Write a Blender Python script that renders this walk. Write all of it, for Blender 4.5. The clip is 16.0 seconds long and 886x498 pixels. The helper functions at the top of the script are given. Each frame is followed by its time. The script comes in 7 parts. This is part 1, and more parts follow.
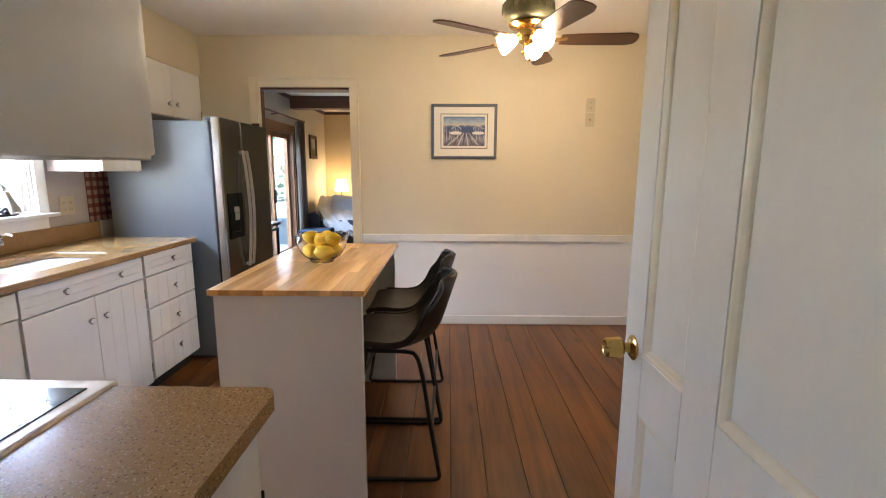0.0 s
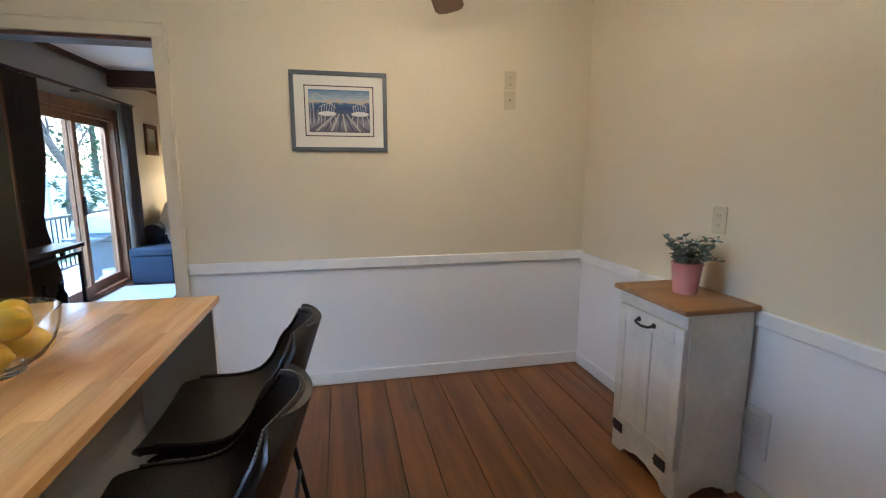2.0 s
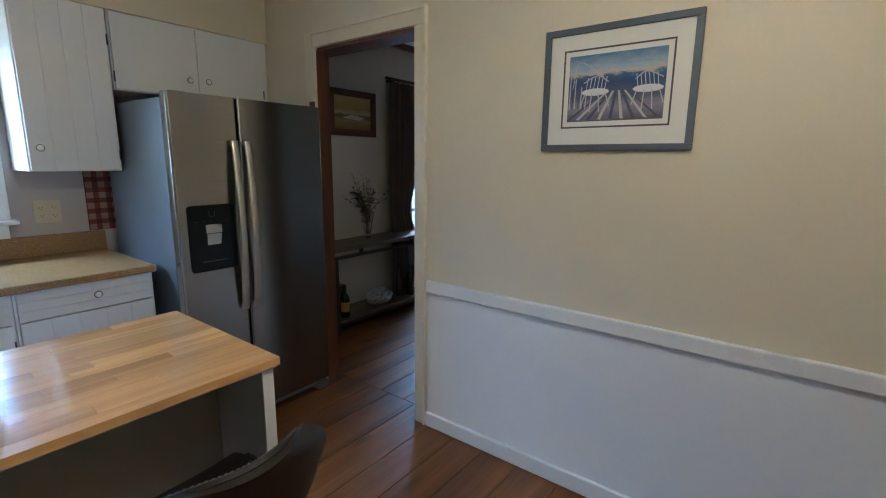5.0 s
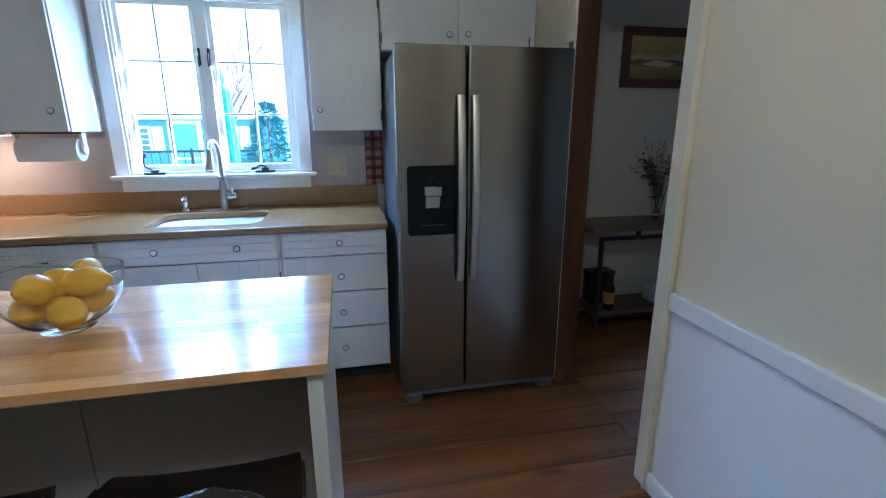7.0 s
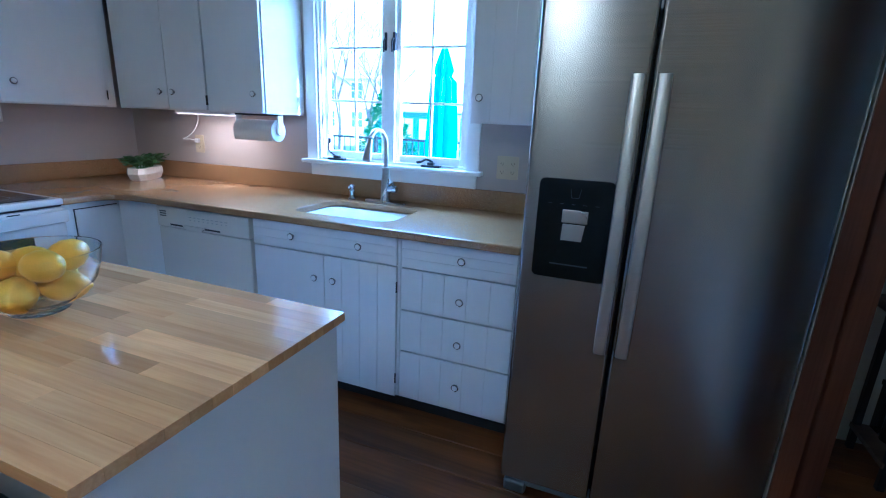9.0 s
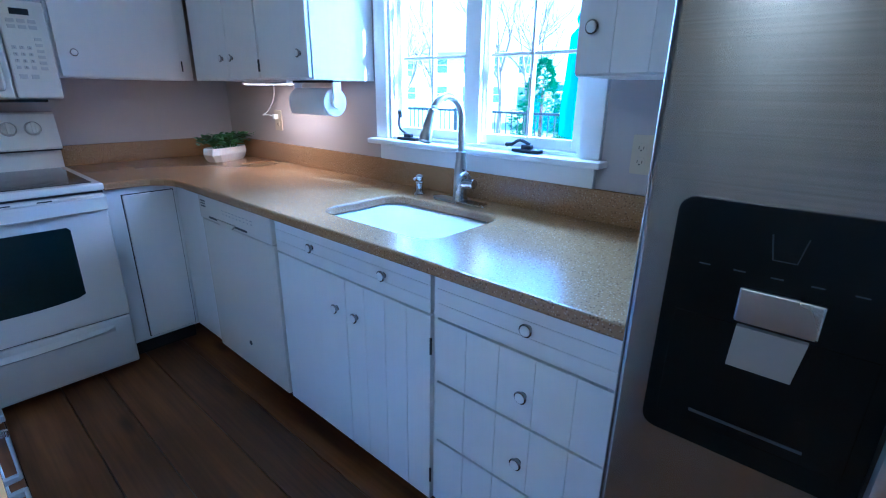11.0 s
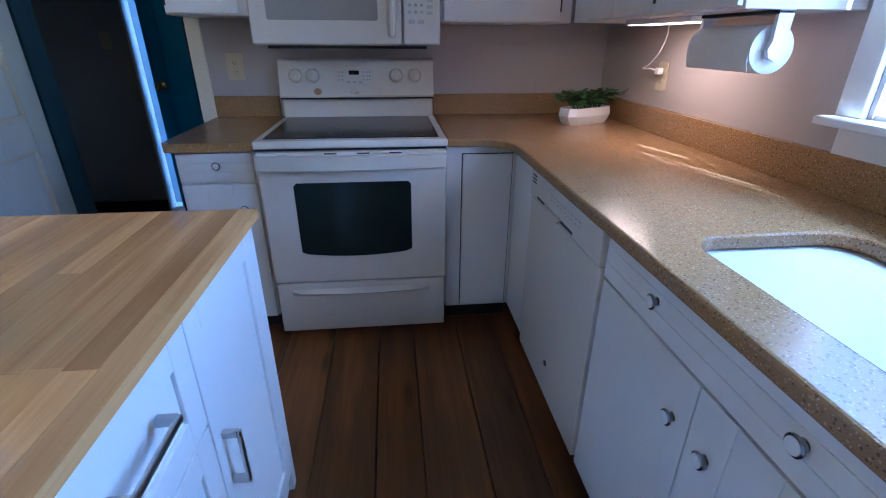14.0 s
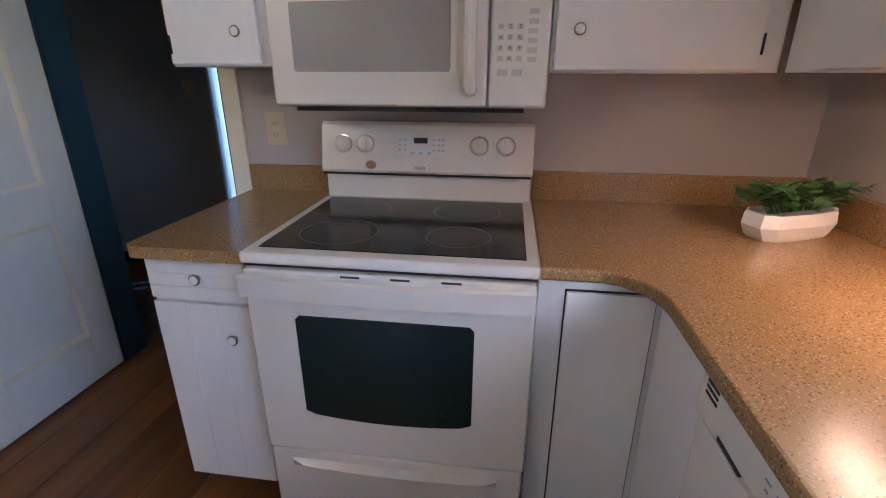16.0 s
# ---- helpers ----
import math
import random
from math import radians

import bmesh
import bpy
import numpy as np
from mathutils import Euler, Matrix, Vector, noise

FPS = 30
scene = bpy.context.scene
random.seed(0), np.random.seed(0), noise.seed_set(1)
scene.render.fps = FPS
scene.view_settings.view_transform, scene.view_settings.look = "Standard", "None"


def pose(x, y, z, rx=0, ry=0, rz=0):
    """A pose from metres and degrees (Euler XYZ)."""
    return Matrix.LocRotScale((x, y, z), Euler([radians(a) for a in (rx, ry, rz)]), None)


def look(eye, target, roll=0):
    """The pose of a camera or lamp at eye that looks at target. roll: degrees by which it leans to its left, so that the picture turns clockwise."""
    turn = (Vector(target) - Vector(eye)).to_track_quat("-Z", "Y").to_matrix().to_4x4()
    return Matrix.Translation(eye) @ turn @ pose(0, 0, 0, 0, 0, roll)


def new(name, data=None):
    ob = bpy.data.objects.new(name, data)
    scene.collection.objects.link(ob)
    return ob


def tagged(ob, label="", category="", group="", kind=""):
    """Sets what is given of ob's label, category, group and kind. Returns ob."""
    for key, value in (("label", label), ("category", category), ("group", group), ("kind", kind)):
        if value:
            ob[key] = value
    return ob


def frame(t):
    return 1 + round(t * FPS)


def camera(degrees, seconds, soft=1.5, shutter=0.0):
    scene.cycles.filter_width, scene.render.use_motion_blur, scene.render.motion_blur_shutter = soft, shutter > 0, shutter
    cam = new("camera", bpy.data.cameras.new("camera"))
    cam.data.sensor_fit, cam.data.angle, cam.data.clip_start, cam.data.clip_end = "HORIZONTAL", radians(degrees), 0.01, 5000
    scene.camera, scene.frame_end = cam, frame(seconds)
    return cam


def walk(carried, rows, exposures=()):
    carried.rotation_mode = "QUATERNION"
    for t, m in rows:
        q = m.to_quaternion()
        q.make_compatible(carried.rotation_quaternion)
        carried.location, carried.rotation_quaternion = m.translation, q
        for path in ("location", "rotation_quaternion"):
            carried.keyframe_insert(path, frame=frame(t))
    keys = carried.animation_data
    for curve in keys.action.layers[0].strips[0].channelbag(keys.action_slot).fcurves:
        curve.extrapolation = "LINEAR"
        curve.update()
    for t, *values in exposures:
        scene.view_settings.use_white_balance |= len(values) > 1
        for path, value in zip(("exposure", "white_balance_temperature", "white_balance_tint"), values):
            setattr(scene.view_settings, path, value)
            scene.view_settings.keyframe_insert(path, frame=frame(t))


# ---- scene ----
cam = camera(87.4, 16.0, soft=1.1)
PATH = [
    (0, (0.022, 0.046, 1.367), (0.001, 2.019, 1.037), 0.2),
    (0.5, (0.056, 0.348, 1.326), (0.129, 2.319, 0.994), -0.4),
    (1, (0.113, 0.637, 1.348), (0.249, 2.604, 1.011), -0.2),
    (1.5, (0.107, 0.92, 1.339), (0.374, 2.874, 1.01), 0.1),
    (2, (0.14, 1.2, 1.352), (0.565, 3.126, 1.024), -0.0),
    (2.5, (0.211, 1.474, 1.383), (0.653, 3.401, 1.081), 0.0),
    (3, (0.231, 1.707, 1.399), (0.479, 3.677, 1.164), 0.1),
    (3.5, (0.324, 1.873, 1.414), (0.169, 3.853, 1.185), -0.1),
    (3.7, (0.416, 1.922, 1.432), (0.083, 3.879, 1.188), -0.1),
    (5.8, (0.767, 2.549, 1.421), (-0.789, 3.726, 0.98), 0.4),
    (6, (0.744, 2.614, 1.38), (-0.892, 3.67, 0.924), 0.2),
    (6.5, (0.66, 2.8, 1.401), (-1.131, 3.523, 0.882), 0.3),
    (7, (0.585, 3.005, 1.381), (-1.306, 3.404, 0.869), -0.2),
    (7.5, (0.522, 3.247, 1.391), (-1.408, 3.31, 0.87), -0.2),
    (8, (0.375, 3.38, 1.365), (-1.542, 3.129, 0.852), -0.1),
    (8.5, (0.176, 3.497, 1.36), (-1.689, 2.993, 0.842), 0.2),
    (8.7, (0.101, 3.527, 1.367), (-1.74, 2.945, 0.844), 1.3),
    (10.8, (-0.857, 3.443, 1.326), (-2.358, 2.278, 0.701), 0.7),
    (11, (-0.918, 3.426, 1.319), (-2.35, 2.186, 0.677), 0.8),
    (11.5, (-1.068, 3.343, 1.305), (-2.252, 1.891, 0.606), 0.8),
    (12, (-1.172, 3.286, 1.292), (-2.02, 1.641, 0.534), 0.5),
    (12.5, (-1.215, 3.262, 1.287), (-1.719, 1.498, 0.491), 0.5),
    (13, (-1.228, 3.207, 1.284), (-1.496, 1.402, 0.465), 0.4),
    (13.5, (-1.228, 3.039, 1.29), (-1.433, 1.23, 0.462), 0.3),
    (14, (-1.236, 2.868, 1.29), (-1.435, 1.057, 0.466), 0.3),
    (14.5, (-1.317, 2.666, 1.289), (-1.51, 0.851, 0.472), -0.0),
    (15, (-1.376, 2.454, 1.316), (-1.567, 0.631, 0.516), 0.2),
    (15.5, (-1.37, 2.212, 1.326), (-1.385, 0.359, 0.574), 0.2),
    (16, (-1.371, 2.017, 1.346), (-1.11, 0.159, 0.653), 0.1),
]
# stops and white balance: the clip's camera cools and darkens its picture as it turns to the window
EXPOSURES = [(0, 4.7, 6150, 17), (1.5, 4.3, 5350, 11), (2.5, 4.15, 5150, 10), (3.5, 3.85, 4900, 8), (6, 3.9, 4700, 5), (8, 3.9, 3800, 4),
             (11, 3.95, 3550, 6), (12.5, 3.65, 3700, 9), (13.5, 3.65, 4000, 12), (14.5, 3.65, 4250, 13), (15, 3.75, 4450, 14), (16, 4.2, 5100, 17)]
walk(cam, [(t, look(eye, target, roll)) for t, eye, target, roll in PATH], EXPOSURES)

# ---- world, sun, lamps ----
SUN_TO = Vector((0.26, -1.05, -0.80)).normalized()
world = bpy.data.worlds.new("sky")
scene.world = world
world.use_nodes = True
wn = world.node_tree.nodes
sky = wn.new("ShaderNodeTexSky")
sky.sky_type = 'NISHITA'
sky.sun_disc = False
sky.sun_elevation = math.asin(-SUN_TO.z)
sky.sun_rotation = math.atan2(-SUN_TO.x, -SUN_TO.y)
wn["Background"].inputs[1].default_value = 0.15
world.node_tree.links.new(sky.outputs[0], wn["Background"].inputs[0])

def lamp(name, kind, energy, color, m, **kw):
    d = bpy.data.lights.new(name, kind)
    d.energy, d.color = energy, color
    for k, v in kw.items():
        if k == "angle": d.angle = v
        if k == "radius": d.shadow_soft_size = v
        if k == "size": d.shape, d.size, d.size_y = 'RECTANGLE', v[0], v[1]
    ob = new(name, d)
    ob.matrix_basis = m
    return ob

lamp("sun", 'SUN', 3.5, (1.0, 0.95, 0.88), look((0, 0, 20), Vector((0, 0, 20)) + SUN_TO), angle=radians(0.5))
WARM = (1.0, 0.74, 0.46)
FAN = Vector((0.50, 3.05, 2.428))
SHADE_TURN = (-55, 65, 185)

# ---- helpers ----
def link(nt, a, b):
    nt.links.new(a, b)

def node_mat(name):
    m = bpy.data.materials.new(name)
    m.use_nodes = True
    nt = m.node_tree
    return m, nt, nt.nodes["Principled BSDF"]

def M(name, col, rough=0.5, metal=0.0, var=0.06, scale=3.0, bump=0.02, bscale=80.0, stretch=(1, 1, 1), rvar=0.08, coat=0.0, emit=0.0, emitcol=None, spec=0.5):
    """A surface with colour varied at two scales, fine relief and uneven gloss."""
    m, nt, p = node_mat(name)
    N = nt.nodes
    tc = N.new("ShaderNodeTexCoord")
    mp = N.new("ShaderNodeMapping")
    mp.inputs["Scale"].default_value = stretch
    link(nt, tc.outputs["Object"], mp.inputs[0])
    n1 = N.new("ShaderNodeTexNoise"); n1.inputs["Scale"].default_value = scale; n1.inputs["Detail"].default_value = 5
    n2 = N.new("ShaderNodeTexNoise"); n2.inputs["Scale"].default_value = bscale; n2.inputs["Detail"].default_value = 3
    link(nt, mp.outputs[0], n1.inputs[0]); link(nt, mp.outputs[0], n2.inputs[0])
    add = N.new("ShaderNodeMath"); add.operation = 'MULTIPLY_ADD'; add.inputs[1].default_value = 0.35
    link(nt, n2.outputs[0], add.inputs[0]); link(nt, n1.outputs[0], add.inputs[2])
    r = N.new("ShaderNodeValToRGB")
    r.color_ramp.elements[0].position, r.color_ramp.elements[1].position = 0.4, 0.95
    r.color_ramp.elements[0].color = (*[max(0, c * (1 - var)) for c in col], 1)
    r.color_ramp.elements[1].color = (*[min(1, c * (1 + var)) for c in col], 1)
    link(nt, add.outputs[0], r.inputs[0]); link(nt, r.outputs[0], p.inputs["Base Color"])
    mr = N.new("ShaderNodeMapRange")
    mr.inputs[3].default_value, mr.inputs[4].default_value = max(0.02, rough - rvar), min(1, rough + rvar)
    link(nt, n1.outputs[0], mr.inputs[0]); link(nt, mr.outputs[0], p.inputs["Roughness"])
    p.inputs["Metallic"].default_value = metal
    p.inputs["Coat Weight"].default_value = coat
    p.inputs["Specular IOR Level"].default_value = spec
    if bump:
        b = N.new("ShaderNodeBump"); b.inputs["Strength"].default_value = min(1, bump * 10); b.inputs["Distance"].default_value = 0.002
        link(nt, n2.outputs[0], b.inputs["Height"]); link(nt, b.outputs[0], p.inputs["Normal"])
    if emit:
        p.inputs["Emission Color"].default_value = (*(emitcol or col), 1)
        p.inputs["Emission Strength"].default_value = emit
    return m

def wood(name, dark, light, rough=0.35, axis=1, piece_var=0.35, grain=9.0, coat=0.0, bump=0.15, blotch=0.15, knots=False):
    """Boards: long grain along one axis, each object its own shade and figure."""
    m, nt, p = node_mat(name)
    N = nt.nodes
    tc = N.new("ShaderNodeTexCoord"); oi = N.new("ShaderNodeObjectInfo")
    off = N.new("ShaderNodeVectorMath"); off.operation = 'ADD'
    mul = N.new("ShaderNodeMath"); mul.operation = 'MULTIPLY'; mul.inputs[1].default_value = 37.0
    link(nt, oi.outputs["Random"], mul.inputs[0])
    link(nt, tc.outputs["Object"], off.inputs[0]); link(nt, mul.outputs[0], off.inputs[1])
    mp = N.new("ShaderNodeMapping")
    s = [grain, grain, grain]; s[axis] = grain * 0.07
    mp.inputs["Scale"].default_value = s
    link(nt, off.outputs[0], mp.inputs[0])
    n1 = N.new("ShaderNodeTexNoise"); n1.inputs["Scale"].default_value = 1.0; n1.inputs["Detail"].default_value = 6; n1.inputs["Distortion"].default_value = 1.2
    mp2 = N.new("ShaderNodeMapping")
    s2 = [grain * 14] * 3; s2[axis] = grain * 0.5
    mp2.inputs["Scale"].default_value = s2
    link(nt, off.outputs[0], mp2.inputs[0])
    n2 = N.new("ShaderNodeTexNoise"); n2.inputs["Scale"].default_value = 1.0; n2.inputs["Detail"].default_value = 3
    n3 = N.new("ShaderNodeTexNoise"); n3.inputs["Scale"].default_value = 1.6; n3.inputs["Detail"].default_value = 4
    link(nt, mp.outputs[0], n1.inputs[0]); link(nt, mp2.outputs[0], n2.inputs[0]); link(nt, tc.outputs["Object"], n3.inputs[0])
    a = N.new("ShaderNodeMath"); a.operation = 'MULTIPLY_ADD'; a.inputs[1].default_value = 0.4
    link(nt, n2.outputs[0], a.inputs[0]); link(nt, n1.outputs[0], a.inputs[2])
    r = N.new("ShaderNodeValToRGB")
    r.color_ramp.elements[0].position, r.color_ramp.elements[1].position = 0.45, 0.95
    r.color_ramp.elements[0].color, r.color_ramp.elements[1].color = (*dark, 1), (*light, 1)
    link(nt, a.outputs[0], r.inputs[0])
    mr = N.new("ShaderNodeMapRange"); mr.inputs[3].default_value, mr.inputs[4].default_value = 1 - piece_var, 1 + piece_var
    link(nt, oi.outputs["Random"], mr.inputs[0])
    mr3 = N.new("ShaderNodeMapRange"); mr3.inputs[1].default_value, mr3.inputs[2].default_value, mr3.inputs[3].default_value, mr3.inputs[4].default_value = 0.25, 0.75, 1 - blotch, 1 + blotch
    link(nt, n3.outputs[0], mr3.inputs[0])
    mm = N.new("ShaderNodeMath"); mm.operation = 'MULTIPLY'
    link(nt, mr.outputs[0], mm.inputs[0]); link(nt, mr3.outputs[0], mm.inputs[1])
    if knots:
        mpk = N.new("ShaderNodeMapping"); sk = [5.5] * 3; sk[axis] = 1.5
        mpk.inputs["Scale"].default_value = sk
        link(nt, off.outputs[0], mpk.inputs[0])
        vk = N.new("ShaderNodeTexVoronoi"); vk.inputs["Scale"].default_value = 1.0
        link(nt, mpk.outputs[0], vk.inputs["Vector"])
        rk = N.new("ShaderNodeMapRange"); rk.inputs[1].default_value, rk.inputs[2].default_value, rk.inputs[3].default_value, rk.inputs[4].default_value = 0.05, 0.16, 0.42, 1.0
        link(nt, vk.outputs["Distance"], rk.inputs[0])
        mk = N.new("ShaderNodeMath"); mk.operation = 'MULTIPLY'
        link(nt, mm.outputs[0], mk.inputs[0]); link(nt, rk.outputs[0], mk.inputs[1])
        mm = mk
    vm = N.new("ShaderNodeVectorMath"); vm.operation = 'SCALE'
    link(nt, r.outputs[0], vm.inputs[0]); link(nt, mm.outputs[0], vm.inputs["Scale"])
    link(nt, vm.outputs[0], p.inputs["Base Color"])
    rr = N.new("ShaderNodeMapRange"); rr.inputs[3].default_value, rr.inputs[4].default_value = rough - 0.08, rough + 0.14
    link(nt, n3.outputs[0], rr.inputs[0]); link(nt, rr.outputs[0], p.inputs["Roughness"])
    p.inputs["Coat Weight"].default_value = coat
    b = N.new("ShaderNodeBump"); b.inputs["Strength"].default_value = bump; b.inputs["Distance"].default_value = 0.002
    link(nt, a.outputs[0], b.inputs["Height"]); link(nt, b.outputs[0], p.inputs["Normal"])
    return m

def weighted(bm, limit):
    """Corner normals that lean to the larger faces, so that flat faces stay flat beside a bevel."""
    bm.normal_update()
    area = {f: max(f.calc_area(), 1e-9) for f in bm.faces}
    out = []
    for f in bm.faces:
        for v in f.verts:
            n = Vector()
            for g in v.link_faces:
                if g is f or g.normal.dot(f.normal) > limit:
                    n += g.normal * area[g]
            out.append(n.normalized() if n.length > 1e-12 else f.normal.copy())
    return out

def part(name, bm, mats, parent=None, label="", smooth=35):
    me = bpy.data.meshes.new(name)
    bmesh.ops.recalc_face_normals(bm, faces=bm.faces)
    for f in bm.faces:
        f.smooth = True
    small = len(bm.faces) < 4000
    normals = weighted(bm, math.cos(radians(smooth))) if small else None
    bm.to_mesh(me)
    bm.free()
    if small:
        me.normals_split_custom_set(normals)
    else:
        me.set_sharp_from_angle(angle=radians(smooth))
    for m in (mats if isinstance(mats, (list, tuple)) else [mats]):
        me.materials.append(m)
    ob = new(name, me)
    if parent is not None:
        ob.parent = parent
    if label:
        ob["label"] = label
    return ob

def share(name, me, parent, m=Matrix()):
    """Another piece on the same mesh."""
    ob = new(name, me)
    ob.parent = parent
    ob.matrix_basis = m
    return ob

def thing(name, at, rz=0, label="", category="", group="", kind=""):
    ob = new(name)
    ob.empty_display_size = 0.1
    ob.matrix_basis = pose(*at, 0, 0, rz)
    return tagged(ob, label, category, group, kind)

def add(bm, lo, hi, bevel=0.0, seg=2, mi=0):
    """A box from corner to corner into bm."""
    t = bmesh.new()
    bmesh.ops.create_cube(t, size=1)
    lo, hi = [min(a, b) for a, b in zip(lo, hi)], [max(a, b) for a, b in zip(lo, hi)]
    for v in t.verts:
        v.co = Vector([lo[i] + (v.co[i] + 0.5) * (hi[i] - lo[i]) for i in range(3)])
    if bevel:
        bmesh.ops.bevel(t, geom=t.edges[:], offset=min(bevel, 0.45 * min(hi[i] - lo[i] for i in range(3))), segments=seg, affect='EDGES', profile=0.5)
    return merge(bm, t, mi)

def merge(bm, t, mi=0, m=None):
    if m is not None:
        bmesh.ops.transform(t, matrix=m, verts=t.verts)
    vs = [bm.verts.new(v.co) for v in t.verts]
    t.verts.index_update()
    for f in t.faces:
        try:
            nf = bm.faces.new([vs[v.index] for v in f.verts])
            nf.material_index = mi if mi else f.material_index
        except ValueError:
            pass
    t.free()
    return bm

def box(lo, hi, bevel=0.0, seg=2):
    return add(bmesh.new(), lo, hi, bevel, seg)

def cyl(bm, p0, p1, r0, r1=None, n=16, mi=0):
    r1 = r0 if r1 is None else r1
    p0, p1 = Vector(p0), Vector(p1)
    q = (p1 - p0).to_track_quat('Z', 'Y')
    ring = []
    for p, r in ((p0, r0), (p1, r1)):
        ring.append([bm.verts.new(p + q @ Vector((r * math.cos(2 * math.pi * i / n), r * math.sin(2 * math.pi * i / n), 0))) for i in range(n)])
    fs = [bm.faces.new((ring[0][i], ring[0][(i + 1) % n], ring[1][(i + 1) % n], ring[1][i])) for i in range(n)]
    fs += [bm.faces.new(ring[0][::-1]), bm.faces.new(ring[1])]
    for f in fs:
        f.material_index = mi
    return bm

def tube(bm, pts, r, n=10, mi=0, closed=False, flat=1.0):
    """A bar swept along points; r may be a list."""
    pts = [Vector(p) for p in pts]
    rs = r if isinstance(r, (list, tuple)) else [r] * len(pts)
    rings = []
    up = None
    for k, p in enumerate(pts):
        d = (pts[min(k + 1, len(pts) - 1)] - pts[max(k - 1, 0)]).normalized()
        if up is None:
            up = d.orthogonal().normalized()
        up = (up - d * up.dot(d)).normalized()
        side = d.cross(up)
        rings.append([bm.verts.new(p + rs[k] * (up * math.cos(2 * math.pi * i / n) + flat * side * math.sin(2 * math.pi * i / n))) for i in range(n)])
    fs = []
    for a, b in zip(rings, rings[1:]):
        fs += [bm.faces.new((a[i], a[(i + 1) % n], b[(i + 1) % n], b[i])) for i in range(n)]
    fs += [bm.faces.new(rings[0][::-1]), bm.faces.new(rings[-1])]
    for f in fs:
        f.material_index = mi
    return bm

def smooth_path(pts, n=8):
    """Points of a round curve through pts."""
    P = [Vector(p) for p in pts]
    P = [2 * P[0] - P[1]] + P + [2 * P[-1] - P[-2]]
    out = []
    for i in range(1, len(P) - 2):
        for k in range(n):
            t = k / n
            a, b, c, d = P[i - 1], P[i], P[i + 1], P[i + 2]
            out.append(0.5 * ((2 * b) + (c - a) * t + (2 * a - 5 * b + 4 * c - d) * t * t + (3 * b - a - 3 * c + d) * t ** 3))
    return out + [P[-2]]

def lathe(bm, prof, n=32, m=None, mi=0):
    """A turned body from (radius, height) pairs."""
    t = bmesh.new()
    rings = []
    for r, z in prof:
        if r < 1e-6:
            rings.append([t.verts.new((0, 0, z))])
        else:
            rings.append([t.verts.new((r * math.cos(2 * math.pi * i / n), r * math.sin(2 * math.pi * i / n), z)) for i in range(n)])
    for a, b in zip(rings, rings[1:]):
        for i in range(n):
            j = (i + 1) % n
            if len(a) == 1 and len(b) > 1: t.faces.new((a[0], b[i], b[j]))
            elif len(b) == 1 and len(a) > 1: t.faces.new((a[i], a[j], b[0]))
            elif len(a) > 1: t.faces.new((a[i], a[j], b[j], b[i]))
    bmesh.ops.recalc_face_normals(t, faces=t.faces)
    return merge(bm, t, mi, m)

def prism(bm, pts, lo, hi, axis=2, mi=0):
    """A flat outline pushed from lo to hi along an axis."""
    def at(p, h):
        q = list(p); q.insert(axis, h); return q
    a = [bm.verts.new(at(p, lo)) for p in pts]
    b = [bm.verts.new(at(p, hi)) for p in pts]
    n = len(pts)
    fs = [bm.faces.new((a[i], a[(i + 1) % n], b[(i + 1) % n], b[i])) for i in range(n)]
    fs += [bm.faces.new(a[::-1]), bm.faces.new(b)]
    for f in fs:
        f.material_index = mi
    return bm

def rounded(x0, x1, y0, y1, r, n=5):
    """The outline of a rectangle with round corners."""
    out = []
    for cx, cy, a0 in ((x1 - r, y1 - r, 0), (x0 + r, y1 - r, 90), (x0 + r, y0 + r, 180), (x1 - r, y0 + r, 270)):
        for k in range(n + 1):
            a = radians(a0 + 90 * k / n)
            out.append((cx + r * math.cos(a), cy + r * math.sin(a)))
    return out

def soften(bm, w=0.002, seg=2, angle=40):
    es = [e for e in bm.edges if len(e.link_faces) == 2 and e.calc_face_angle(0) > radians(angle)]
    if es:
        bmesh.ops.bevel(bm, geom=es, offset=w, segments=seg, affect='EDGES', profile=0.5)
    return bm

# ---- materials ----
m_cream = M("cream wall paint", (0.73, 0.645, 0.475), 0.55, var=0.03, scale=1.5, bump=0.015, bscale=120)
m_white_wall = M("white wall paint", (0.85, 0.845, 0.83), 0.5, var=0.03, scale=1.5, bump=0.015, bscale=120)
m_kwall = M("pinkish grey kitchen wall paint", (0.47, 0.425, 0.40), 0.5, var=0.03, scale=1.5, bump=0.015, bscale=120)
m_ceiling = M("ceiling paint", (0.80, 0.77, 0.72), 0.7, var=0.03, scale=2, bump=0.02, bscale=160)
m_trim = M("cream gloss trim", (0.78, 0.70, 0.53), 0.3, var=0.05, scale=4, bump=0.01, bscale=40)
m_white_trim = M("white gloss trim", (0.84, 0.83, 0.80), 0.3, var=0.04, scale=4, bump=0.01, bscale=40)
m_cab = M("white cabinet paint", (0.79, 0.78, 0.77), 0.32, var=0.035, scale=2.5, bump=0.012, bscale=30, stretch=(1, 1, 0.3))
m_dark = M("dark gap", (0.02, 0.018, 0.016), 0.8)
m_door = M("aged white door paint", (0.74, 0.70, 0.615), 0.35, var=0.05, scale=2.5, bump=0.012, bscale=30, stretch=(1, 1, 0.3))
m_island = M("island white lacquer", (0.82, 0.82, 0.82), 0.35, var=0.02, scale=2, bump=0.004)
m_appl = M("appliance enamel", (0.74, 0.70, 0.63), 0.22, var=0.02, scale=2, bump=0.003)
m_chrome = M("chrome", (0.75, 0.75, 0.76), 0.14, 1.0, var=0.03)
